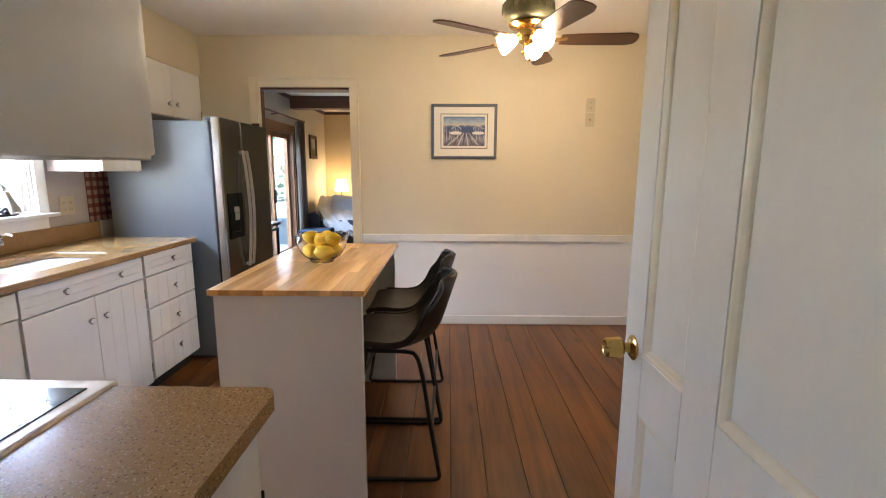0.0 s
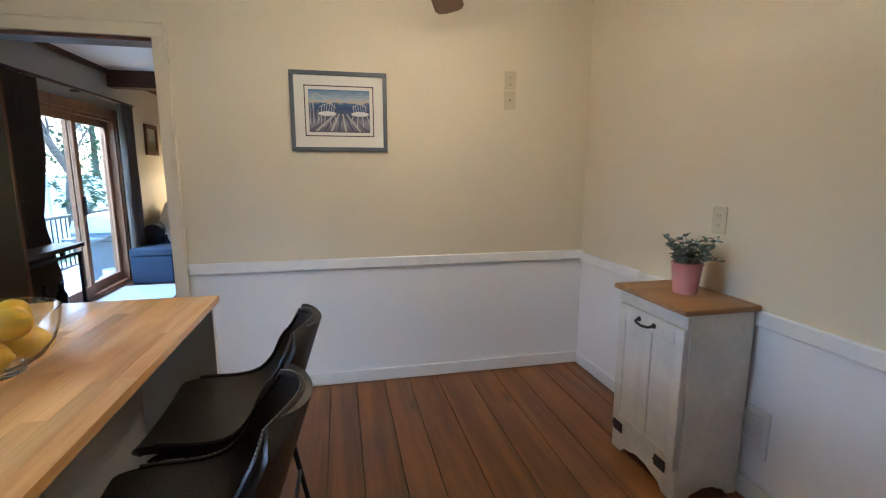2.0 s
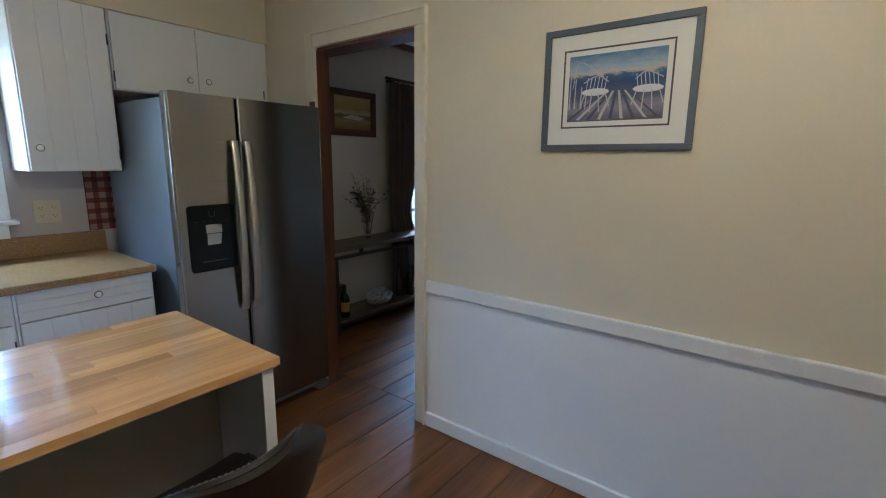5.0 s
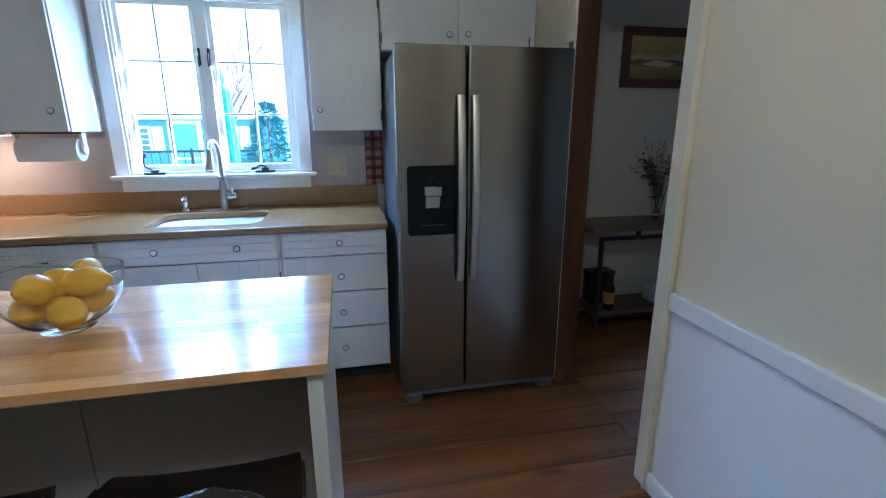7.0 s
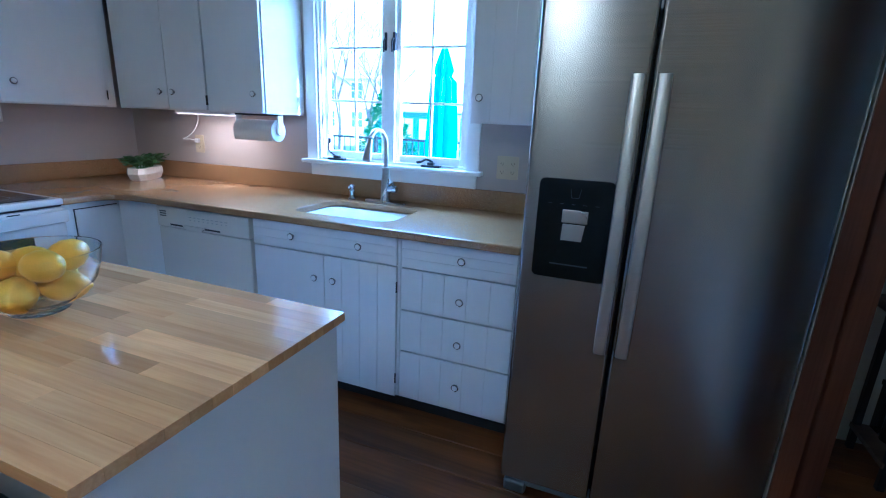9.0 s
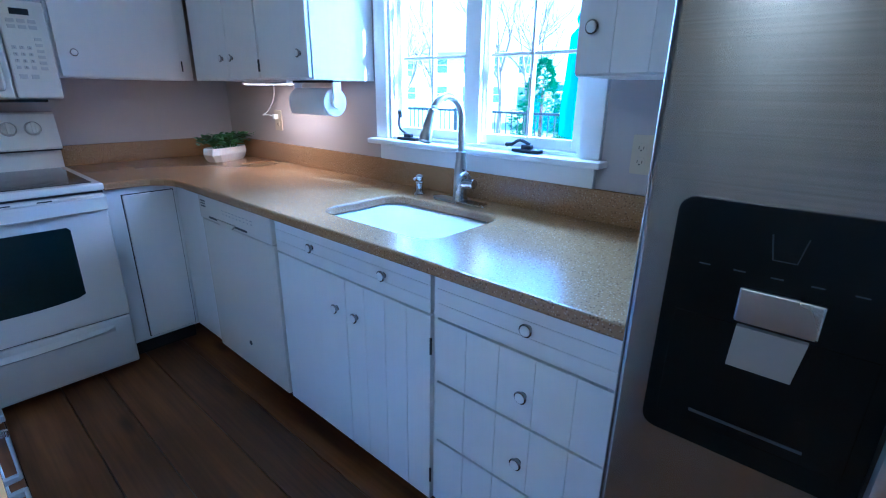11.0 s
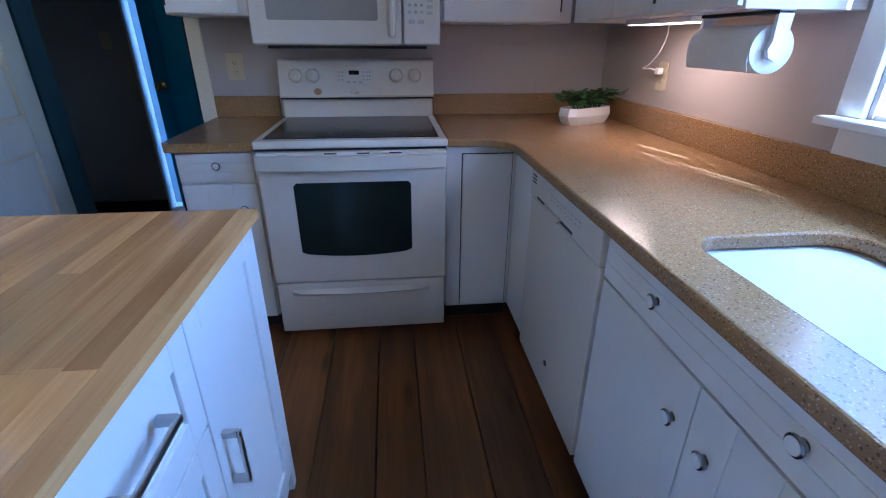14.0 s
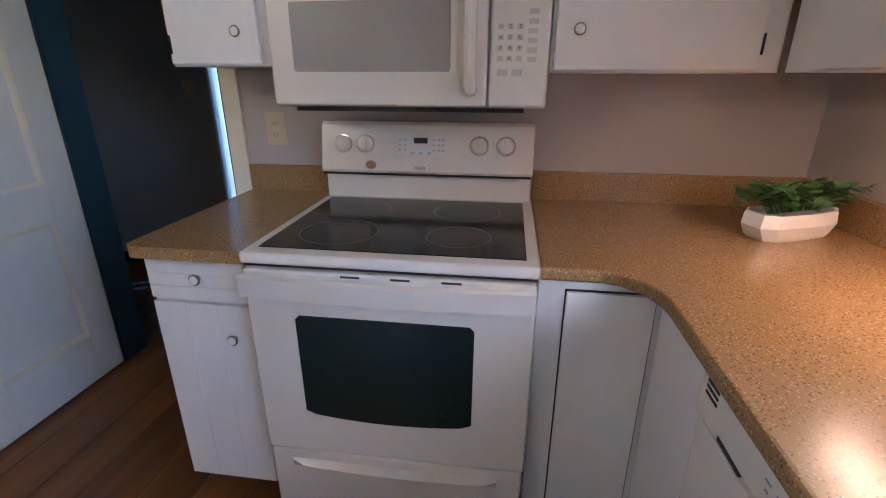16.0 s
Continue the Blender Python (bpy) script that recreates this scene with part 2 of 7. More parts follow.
m_ceramic = M("white ceramic", (0.86, 0.86, 0.86), 0.2, var=0.02)
m_nickel = M("brushed nickel", (0.55, 0.54, 0.52), 0.28, 1.0, var=0.06, bump=0.01, bscale=200)
m_handle = M("satin steel handle", (0.62, 0.60, 0.56), 0.42, 1.0, var=0.05, bump=0.01, bscale=200)
m_black = M("black metal", (0.02, 0.02, 0.022), 0.45, 0.3, var=0.2)
m_iron = M("dark iron hardware", (0.05, 0.05, 0.055), 0.45, 0.6, var=0.25, bump=0.03)
m_blackglass = M("black ceramic glass", (0.010, 0.011, 0.012), 0.1, var=0.1, rvar=0.03, spec=0.3)
m_dispenser = M("black dispenser plastic", (0.006, 0.008, 0.009), 0.12, var=0.1, rvar=0.03, spec=0.22)
m_plastic_black = M("black plastic", (0.015, 0.015, 0.017), 0.25, var=0.1)
m_almond = M("almond plastic", (0.58, 0.51, 0.35), 0.35, var=0.05)
m_brass = M("brass", (0.62, 0.42, 0.14), 0.2, 1.0, var=0.12, scale=20)
m_floor = wood("stained pine floor", (0.076, 0.0265, 0.006), (0.265, 0.102, 0.022), 0.36, axis=1, piece_var=0.16, grain=6, blotch=0.34, knots=True)
m_butcher = wood("birch butcher block", (0.58, 0.285, 0.09), (0.83, 0.50, 0.20), 0.16, axis=1, piece_var=0.24, grain=12, bump=0.02, coat=0.2)
m_oak = wood("honey stained pine", (0.25, 0.115, 0.035), (0.42, 0.22, 0.085), 0.4, axis=1, piece_var=0.1, grain=10)
m_brown = wood("dark brown beam", (0.045, 0.017, 0.009), (0.12, 0.045, 0.022), 0.5, axis=0, piece_var=0.1)
m_slider = wood("red brown window wood", (0.24, 0.10, 0.042), (0.44, 0.22, 0.105), 0.45, axis=2, piece_var=0.1)
m_lining = wood("dark red brown lining", (0.075, 0.024, 0.010), (0.17, 0.062, 0.026), 0.45, axis=2, piece_var=0.1)
m_console = wood("weathered table wood", (0.07, 0.045, 0.03), (0.17, 0.11, 0.07), 0.5, axis=1, piece_var=0.1)

def counter_mat():
    m, nt, p = node_mat("speckled tan solid surface")
    N = nt.nodes
    tc = N.new("ShaderNodeTexCoord")
    base = N.new("ShaderNodeRGB"); base.outputs[0].default_value = (0.33, 0.20, 0.080, 1)
    cur = base.outputs[0]
    for scale, size, c in ((120, 0.25, (0.15, 0.085, 0.034, 1)), (130, 0.23, (0.48, 0.335, 0.18, 1)), (260, 0.22, (0.24, 0.14, 0.062, 1)), (95, 0.15, (0.54, 0.395, 0.235, 1))):
        v = N.new("ShaderNodeTexVoronoi"); v.inputs["Scale"].default_value = scale; v.inputs["Randomness"].default_value = 1
        link(nt, tc.outputs["Object"], v.inputs["Vector"])
        lt = N.new("ShaderNodeMath"); lt.operation = 'LESS_THAN'; lt.inputs[1].default_value = size
        link(nt, v.outputs["Distance"], lt.inputs[0])
        mx = N.new("ShaderNodeMix"); mx.data_type = 'RGBA'
        link(nt, lt.outputs[0], mx.inputs[0]); link(nt, cur, mx.inputs[6]); mx.inputs[7].default_value = c
        cur = mx.outputs[2]
    n = N.new("ShaderNodeTexNoise"); n.inputs["Scale"].default_value = 4
    link(nt, tc.outputs["Object"], n.inputs[0])
    mr = N.new("ShaderNodeMapRange"); mr.inputs[3].default_value, mr.inputs[4].default_value = 0.19, 0.255
    link(nt, n.outputs[0], mr.inputs[0]); link(nt, mr.outputs[0], p.inputs["Roughness"])
    link(nt, cur, p.inputs["Base Color"])
    return m
m_counter = counter_mat()

def steel_mat():
    m, nt, p = node_mat("brushed stainless steel")
    N = nt.nodes
    tc = N.new("ShaderNodeTexCoord"); mp = N.new("ShaderNodeMapping"); mp.inputs["Scale"].default_value = (1.6, 1.6, 420)
    link(nt, tc.outputs["Object"], mp.inputs[0])
    n = N.new("ShaderNodeTexNoise"); n.inputs["Scale"].default_value = 1; n.inputs["Detail"].default_value = 3
    link(nt, mp.outputs[0], n.inputs[0])
    r = N.new("ShaderNodeValToRGB")
    r.color_ramp.elements[0].color, r.color_ramp.elements[1].color = (0.24, 0.232, 0.215, 1), (0.41, 0.393, 0.365, 1)
    link(nt, n.outputs[0], r.inputs[0]); link(nt, r.outputs[0], p.inputs["Base Color"])
    p.inputs["Metallic"].default_value = 1
    p.inputs["Roughness"].default_value = 0.24
    p.inputs["Anisotropic"].default_value = 0.75
    tg = N.new("ShaderNodeTangent"); tg.direction_type = 'RADIAL'; tg.axis = 'Z'
    link(nt, tg.outputs[0], p.inputs["Tangent"]); p.inputs["Anisotropic Rotation"].default_value = 0.25
    b = N.new("ShaderNodeBump"); b.inputs["Strength"].default_value = 0.004; b.inputs["Distance"].default_value = 0.001
    link(nt, n.outputs[0], b.inputs["Height"]); link(nt, b.outputs[0], p.inputs["Normal"])
    return m
m_steel = steel_mat()
m_steel_side = M("grey painted fridge side", (0.16, 0.18, 0.20), 0.38, 0.3, var=0.06, scale=3, bump=0.02, bscale=250)

def glass_mat(name, tint=(1, 1, 1), gloss=0.02, edge=0.025):
    """Clear panes: see-through with a Fresnel gloss."""
    m, nt, p = node_mat(name)
    N = nt.nodes
    N.remove(p)
    t = N.new("ShaderNodeBsdfTransparent"); t.inputs[0].default_value = (*tint, 1)
    g = N.new("ShaderNodeBsdfGlossy"); g.inputs["Roughness"].default_value = gloss
    lw = N.new("ShaderNodeLayerWeight"); lw.inputs[0].default_value = 0.5
    pw = N.new("ShaderNodeMath"); pw.operation = 'POWER'; pw.inputs[1].default_value = 5
    f = N.new("ShaderNodeMath"); f.operation = 'MULTIPLY_ADD'; f.inputs[1].default_value = 0.8; f.inputs[2].default_value = edge
    link(nt, lw.outputs["Facing"], pw.inputs[0]); link(nt, pw.outputs[0], f.inputs[0])
    mx = N.new("ShaderNodeMixShader")
    link(nt, f.outputs[0], mx.inputs[0]); link(nt, t.outputs[0], mx.inputs[1]); link(nt, g.outputs[0], mx.inputs[2])
    link(nt, mx.outputs[0], N["Material Output"].inputs[0])
    return m
m_pane = glass_mat("window glass")
def clear_glass():
    m, nt, p = node_mat("clear bowl glass")
    p.inputs["Base Color"].default_value = (0.97, 0.985, 0.975, 1)
    p.inputs["Transmission Weight"].default_value, p.inputs["Roughness"].default_value, p.inputs["IOR"].default_value = 1.0, 0.01, 1.46
    return m
m_clear = clear_glass()
m_slider_pane = glass_mat("tinted patio glass", (0.72, 0.79, 0.83), 0.02, 0.03)

# ---- structure ----
XW, XE, YS, YN, ZC = -2.40, 1.772, 0.255, 4.105, 2.475   # kitchen faces
YN2 = 4.245                                             # far face of the north wall
RAIL = 0.757

def wall(name, segs, mats, label):
    bm = bmesh.new()
    for lo, hi, mi in segs:
        add(bm, lo, hi, mi=mi)
    return tagged(part(name, bm, mats), label, "wall", kind="structure")

# north wall with the doorway to the living room
DX0, DX1, DZ = -1.56, -0.813, 2.062
wall("wall_north", [
    ((XW - 0.15, YN, 0), (DX0 - 0.10, YN2, RAIL), 1), ((XW - 0.15, YN, RAIL), (DX0 - 0.10, YN2, ZC), 0),
    ((DX0 - 0.10, YN, DZ), (DX1, YN2, ZC), 0),
    ((DX1, YN, 0), (XE + 0.12, YN2, RAIL), 1), ((DX1, YN, RAIL), (XE + 0.12, YN2, ZC), 0),
], [m_cream, m_white_wall], "cream painted wall, white below the chair rail, with a doorway")
wall("wall_east", [
    ((XE, -1.1, 0), (XE + 0.12, YN, RAIL), 1), ((XE, -1.1, RAIL), (XE + 0.12, YN, ZC), 0),
], [m_cream, m_white_wall], "cream painted wall, white below the chair rail")
# south wall with the doorway to the hall
HX0, HX1, HZ = -0.262, 0.505, 2.05
YS2 = 0.13
wall("wall_south", [
    ((XW, YS2, 0), (HX0, YS, ZC), 0), ((HX0, YS2, HZ), (HX1, YS, ZC), 0), ((HX1, YS2, 0), (XE, YS, ZC), 0),
], [m_kwall], "pinkish grey painted kitchen wall with a doorway")
# west wall with the window
WY0, WY1, WZ0, WZ1 = 1.815, 2.745, 1.115, 2.06
wall("wall_west", [
    ((XW - 0.085, YS2, -0.02), (XW, WY0, ZC), 0), ((XW - 0.085, WY1, -0.02), (XW, YN, ZC), 0),
    ((XW - 0.085, WY0, -0.02), (XW, WY1, WZ0), 0), ((XW - 0.085, WY0, WZ1), (XW, WY1, ZC), 0),
], [m_kwall], "pinkish grey painted wall round the kitchen window")
tagged(part("ceiling", box((XW - 0.15, -1.1, ZC), (XE + 0.12, YN2, ZC + 0.12)), m_ceiling), "off-white painted kitchen ceiling", "ceiling", kind="structure")
tagged(part("wall_soffit", box((XW, YS, 2.145), (-2.065, YN, ZC)), m_cream), "cream boxed soffit above the wall cabinets", "soffit", kind="structure")
tagged(part("wall_soffit_range", box((-2.065, YS, 2.145), (-0.30, 0.585, ZC)), m_cream), "cream boxed soffit above the range cabinets", "soffit", kind="structure")

# hall behind the start
m_hall = M("dark grey hall paint", (0.40, 0.385, 0.36), 0.6, var=0.06, scale=2)
m_teal = M("teal blue door paint", (0.03, 0.22, 0.42), 0.35, var=0.12, scale=4)
YH = -0.955
wall("wall_hall", [((0.60, YH - 0.1, 0), (XE + 0.12, YH, ZC), 0), ((-0.42, YH - 0.1, 2.03), (0.60, YH, ZC), 0), ((-1.6, YH - 0.1, 0), (-0.42, YH, ZC), 0)], [m_hall], "dark grey hall wall")
wall("wall_hall_west", [((-1.7, YH - 0.1, 0), (-1.6, YS2, ZC), 0)], [m_hall], "dark grey hall wall")
wall("wall_hall_east", [((XE - 0.012, YH, 0), (XE - 0.002, YS2, ZC), 0)], [m_hall], "dark grey hall wall")
tagged(part("wall_hall_lining", box((HX1, YS2 - 0.012, 0), (XE - 0.012, YS2 - 0.002, ZC)), m_hall), "dark grey hall wall", "wall", kind="structure")

# living room
LX, LYF, LZ = -2.46, 9.55, 2.52
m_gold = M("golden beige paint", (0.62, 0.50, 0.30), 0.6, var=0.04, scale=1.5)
m_living = M("beige living room paint", (0.60, 0.55, 0.46), 0.6, var=0.04, scale=1.5)
SY0, SY1, SZ1 = 5.86, 7.60, 1.97
wall("wall_living_west", [
    ((LX - 0.15, YN2, 0), (LX, SY0, LZ), 0), ((LX - 0.15, SY0, SZ1), (LX, SY1, LZ), 0), ((LX - 0.15, SY1, 0), (LX, LYF, LZ), 0), ((LX - 0.15, SY0, -0.1), (LX, SY1, 0.02), 0),
], [m_living], "beige living room wall round a sliding glass door")
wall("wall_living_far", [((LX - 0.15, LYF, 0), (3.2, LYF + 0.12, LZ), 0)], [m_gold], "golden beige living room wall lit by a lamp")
wall("wall_living_east", [((3.2, YN2, 0), (3.32, LYF + 0.12, LZ), 0)], [m_living], "beige living room wall")
wall("wall_living_south", [((XE + 0.12, YN, 0), (3.32, YN2, LZ), 0)], [m_living], "beige living room wall")
tagged(part("ceiling_living", box((LX - 0.15, YN2, LZ), (3.32, LYF + 0.12, LZ + 0.1)), m_ceiling), "white living room ceiling between dark beams", "ceiling", kind="structure")
for y in (4.95, 7.62):
    tagged(part("ceiling_beam", box((LX, y - 0.09, LZ - 0.19), (3.2, y + 0.09, LZ), 0.006), m_brown), "dark stained timber ceiling beam", "beam", "living room beams", "structure")
bm = bmesh.new()
add(bm, (LX, YN2, LZ - 0.05), (LX + 0.04, LYF, LZ)); add(bm, (LX + 0.04, LYF - 0.04, LZ - 0.05), (3.2, LYF, LZ)); add(bm, (LX + 0.04, YN2, LZ - 0.05), (3.2, YN2 + 0.04, LZ))
tagged(part("trim_crown", bm, m_brown), "dark brown crown moulding", "moulding", kind="structure")

# floor bed under the boards, and the boards last in the file
tagged(part("floor", box((-2.62, -1.1, -0.12), (3.32, 9.7, -0.022)), m_dark), "dark subfloor under wide pine boards", "floor", kind="structure")

def moulding(name, lo, hi, mat_, label, bevel=0.008):
    return tagged(part(name, box(lo, hi, bevel, 3), mat_), label, "moulding", kind="structure")

# chair rail and baseboards
moulding("chair_rail", (-0.735, YN - 0.022, RAIL), (XE, YN, 0.822), m_white_trim, "white painted chair rail")
moulding("chair_rail", (XE - 0.022, YS, RAIL - 0.015), (XE, YN - 0.022, 0.807), m_white_trim, "white painted chair rail")
for lo, hi in (((-0.735, YN - 0.02, 0), (XE, YN, 0.082)), ((XE - 0.02, YS, 0), (XE, YN - 0.02, 0.082)), ((HX1 + 0.09, YS, 0), (XE - 0.02, YS + 0.02, 0.082))):
    moulding("baseboard", lo, hi, m_white_trim, "white painted baseboard")
moulding("baseboard", (0.60, YH, 0), (XE - 0.02, YH + 0.016, 0.09), m_dark, "black hall baseboard", 0.003)
# doorway casing: flat board with a raised backband
bm = bmesh.new()
cx0, cx1, cz = -1.658, -0.737, 2.143
for lo, hi in (((cx0, YN - 0.020, 1.765), (DX0 - 0.03, YN, cz)), ((DX0 - 0.03, YN - 0.012, 0), (DX0 - 0.004, YN, DZ)), ((DX1, YN - 0.016, 0), (cx1 - 0.014, YN, DZ)), ((cx1 - 0.014, YN - 0.026, 0), (cx1, YN, cz)), ((DX0 - 0.03, YN - 0.016, DZ), (cx1 - 0.014, YN, cz - 0.012)), ((DX0 - 0.03, YN - 0.026, cz - 0.014), (cx1 - 0.014, YN, cz))):
    add(bm, lo, hi, 0.004, 2)
tagged(part("trim_doorway", bm, m_trim), "cream painted doorway casing", "door trim", kind="structure")
bm = bmesh.new()
add(bm, (DX0 - 0.098, YN + 0.002, 0), (DX0 - 0.004, YN + 0.045, DZ - 0.018)); add(bm, (DX0 - 0.098, YN + 0.045, 0), (DX0 - 0.085, YN2, DZ - 0.018)); add(bm, (DX0 - 0.004, YN - 0.010, 0), (DX0 + 0.005, YN + 0.045, DZ - 0.018)); add(bm, (DX1 - 0.012, YN + 0.05, 0), (DX1, YN2 + 0.02, DZ)); add(bm, (DX0 - 0.098, YN + 0.01, DZ - 0.018), (DX1 - 0.012, YN2 + 0.02, DZ))
add(bm, (DX0 - 0.17, YN2, 0), (DX0 - 0.10, YN2 + 0.02, DZ + 0.07)); add(bm, (DX1, YN2, 0), (DX1 + 0.07, YN2 + 0.02, DZ + 0.07)); add(bm, (DX0 - 0.10, YN2, DZ), (DX1, YN2 + 0.02, DZ + 0.07))
tagged(part("trim_doorway_living", bm, m_lining), "red brown wooden door lining", "door trim", kind="structure")
# hall doorway casing and dark lining
bm = bmesh.new()
add(bm, (HX0 - 0.070, YS, 0), (HX0, YS + 0.018, HZ + 0.075), 0.004); add(bm, (HX1, YS, 0), (HX1 + 0.075, YS + 0.018, HZ + 0.075), 0.004); add(bm, (HX0, YS, HZ), (HX1, YS + 0.018, HZ + 0.075), 0.004)
tagged(part("trim_hall_doorway", bm, m_trim), "cream painted doorway casing", "door trim", kind="structure")
bm = bmesh.new()
add(bm, (HX1 - 0.014, YS2 - 0.02, 0), (HX1, YS, HZ)); add(bm, (HX0, YS2 - 0.02, 0), (HX0 + 0.014, YS, HZ)); add(bm, (HX0 + 0.014, YS2 - 0.02, HZ - 0.014), (HX1 - 0.014, YS, HZ))
add(bm, (HX1, YS2 - 0.03, 0), (HX1 + 0.08, YS2 - 0.012, HZ + 0.07)); add(bm, (HX0 - 0.08, YS2 - 0.018, 0), (HX0, YS2, HZ + 0.07))
tagged(part("trim_hall_lining", bm, M("dark teal lining paint", (0.010, 0.042, 0.062), 0.4, var=0.12, scale=4)), "dark teal painted door lining", "door trim", kind="structure")

# ---- window ----
def muntin_window():
    w = thing("window_1", (XW, WY0, WZ0), 0, "white wooden pair of casements, six panes each, daylight outside", "window", kind="structure")
    H, W = WZ1 - WZ0, WY1 - WY0
    def p(name, lo, hi, mat_=m_white_trim, bev=0.003, par=w, label=""):
        return part(name, box(lo, hi, bev), mat_, par, label)
    # casing on the wall and jamb lining
    bm = bmesh.new()
    add(bm, (0, -0.072, 0.0), (0.02, 0, H), 0.004); add(bm, (0, W, 0.0), (0.02, W + 0.072, H), 0.004); add(bm, (0, -0.072, H), (0.022, W + 0.072, H + 0.08), 0.004)
    add(bm, (-0.085, 0, 0), (0, 0.012, H)); add(bm, (-0.085, W - 0.012, 0), (0, W, H)); add(bm, (-0.085, 0.012, H - 0.012), (0, W - 0.012, H)); add(bm, (-0.085, 0.012, 0), (-0.005, W - 0.012, 0.012))
    for y0, y1 in ((0.012, 0.026), (W - 0.026, W - 0.012)):
        add(bm, (-0.03, y0, 0.012), (-0.012, y1, H - 0.012), 0.003)
    part("window_frame", bm, m_white_trim, w)
    p("window_sill", (-0.004, -0.085, -0.022), (0.068, W + 0.095, 0.0), bev=0.006)
    p("window_apron", (0, -0.05, -0.095), (0.018, W + 0.06, -0.022), bev=0.004)
    p("mullion", (-0.075, 0.428, 0.012), (-0.01, 0.492, H - 0.012), bev=0.005)
    for a, b in ((0.026, 0.428), (0.492, W - 0.026)):
        bm = bmesh.new()
        x0, x1 = -0.062, -0.028
        f = 0.026
        add(bm, (x0, a, 0.014), (x1, a + f, H - 0.014), 0.003); add(bm, (x0, b - f, 0.014), (x1, b, H - 0.014), 0.003)
        add(bm, (x0, a + f, 0.014), (x1, b - f, 0.014 + f + 0.012), 0.003); add(bm, (x0, a + f, H - 0.014 - f), (x1, b - f, H - 0.014), 0.003)
        sash = part("sash", bm, m_white_trim, w)
        z0, z1 = 0.052, H - 0.04
        bm = bmesh.new()
        ym = (a + b) / 2
        add(bm, (x0 + 0.006, ym - 0.006, z0), (x1 - 0.006, ym + 0.006, z1), 0.002)
        for k in (1, 2):
            z = z0 + (z1 - z0) * k / 3
            add(bm, (x0 + 0.008, a + f, z - 0.006), (x1 - 0.008, b - f, z + 0.006), 0.002)
        part("muntin", bm, m_white_trim, sash)
        for k in range(3):
            for (ya, yb) in ((a + f, ym), (ym, b - f)):
                g = part("pane", box((-0.046, ya, z0 + (z1 - z0) * k / 3), (-0.043, yb, z0 + (z1 - z0) * (k + 1) / 3)), m_pane, sash)
                g.visible_shadow = False
    # crank operators on the sill and latches on the mullion
    for y, up in ((0.13, 1), (0.73, 0)):
        bm = bmesh.new()
        add(bm, (-0.005, y - 0.055, 0.002), (0.03, y + 0.055, 0.014), 0.003); add(bm, (0.0, y - 0.02, 0.012), (0.026, y + 0.02, 0.03), 0.006)
        if up:
            tube(bm, smooth_path([(0.012, y - 0.015, 0.028), (0.02, y - 0.045, 0.05), (0.022, y - 0.05, 0.085), (0.022, y - 0.04, 0.108)], 4), 0.005, 8)
            cyl(bm, (0.022, y - 0.04, 0.1), (0.03, y - 0.036, 0.125), 0.009, 0.008, 10)
        else:
            tube(bm, smooth_path([(0.012, y + 0.01, 0.03), (0.03, y - 0.02, 0.045), (0.034, y - 0.05, 0.03)], 4), 0.006, 8)
            cyl(bm, (0.034, y - 0.05, 0.03), (0.034, y - 0.075, 0.026), 0.008, 0.008, 10)
        part("crank", bm, m_iron, w, "dark iron casement crank")
    for y in (0.437, 0.487):
        bm = bmesh.new()
        add(bm, (-0.03, y - 0.007, 0.60), (-0.002, y + 0.007, 0.69), 0.003)
        tube(bm, smooth_path([(0.0, y, 0.66), (0.018, y, 0.64), (0.016, y, 0.59)], 4), 0.005, 8)
        part("latch", bm, m_iron, w, "dark iron casement latch")
muntin_window()

# ---- cabinets ----
def knob_mesh():
    bm = bmesh.new()
    m = pose(0, 0, 0, 90)
    lathe(bm, [(0.0, 0), (0.010, 0), (0.0085, 0.003), (0.008, 0.007), (0.014, 0.0095), (0.0165, 0.0115), (0.0165, 0.0145), (0.0130, 0.0165)], 24, m)
    lathe(bm, [(0.0132, 0.0162), (0.0122, 0.0178), (0.007, 0.0188), (0.0, 0.0192)], 24, m, 1)
    # ring metal toned down for the dark surroundings that chrome would mirror
    ob = part("knob", bm, [M("chrome ring toned for dark reflections", (0.34, 0.34, 0.36), 0.16, 1.0, var=0.05), m_ceramic])
    me = ob.data
    bpy.data.objects.remove(ob)
    return me
KNOB = knob_mesh()

def front(parent, name, x0, x1, z0, z1, boards=0, lines=0, knobs=(), hinges=(), t=0.018, mat_=None):
    """A door or drawer front at the local plane y=0, with V-grooved boards or beaded lines."""
    mat_ = mat_ or m_cab
    plain = not (boards > 1 or lines)
    d = part(name, box((x0, -t if plain else -t + 0.003, z0), (x1, -0.001, z1), 0.003 if plain else 0.001), mat_, parent)
    n = boards if boards > 1 else lines + 1
    for k in range(0 if plain else n):
        g0, g1 = (0.0005 if k else 0), (0.0005 if k < n - 1 else 0)
        if boards > 1:
            w = (x1 - x0) / n
            lo, hi = (x0 + k * w + g0, -t, z0), (x0 + (k + 1) * w - g1, -t + 0.006, z1)
        else:
            h = (z1 - z0) / n
            lo, hi = (x0, -t, z0 + k * h + g0), (x1, -t + 0.006, z0 + (k + 1) * h - g1)
        part("board", box(lo, hi, 0.0009, 1), mat_, d)
    for kx, kz in knobs:
        share("knob", KNOB, d, pose(kx, -t, kz))
    for hx, hz in hinges:
        part("hinge", box((hx - 0.003, -t - 0.0012, hz - 0.026), (hx + 0.003, -t + 0.003, hz + 0.026), 0.0005), m_black, d, "black butt hinge")
    return d

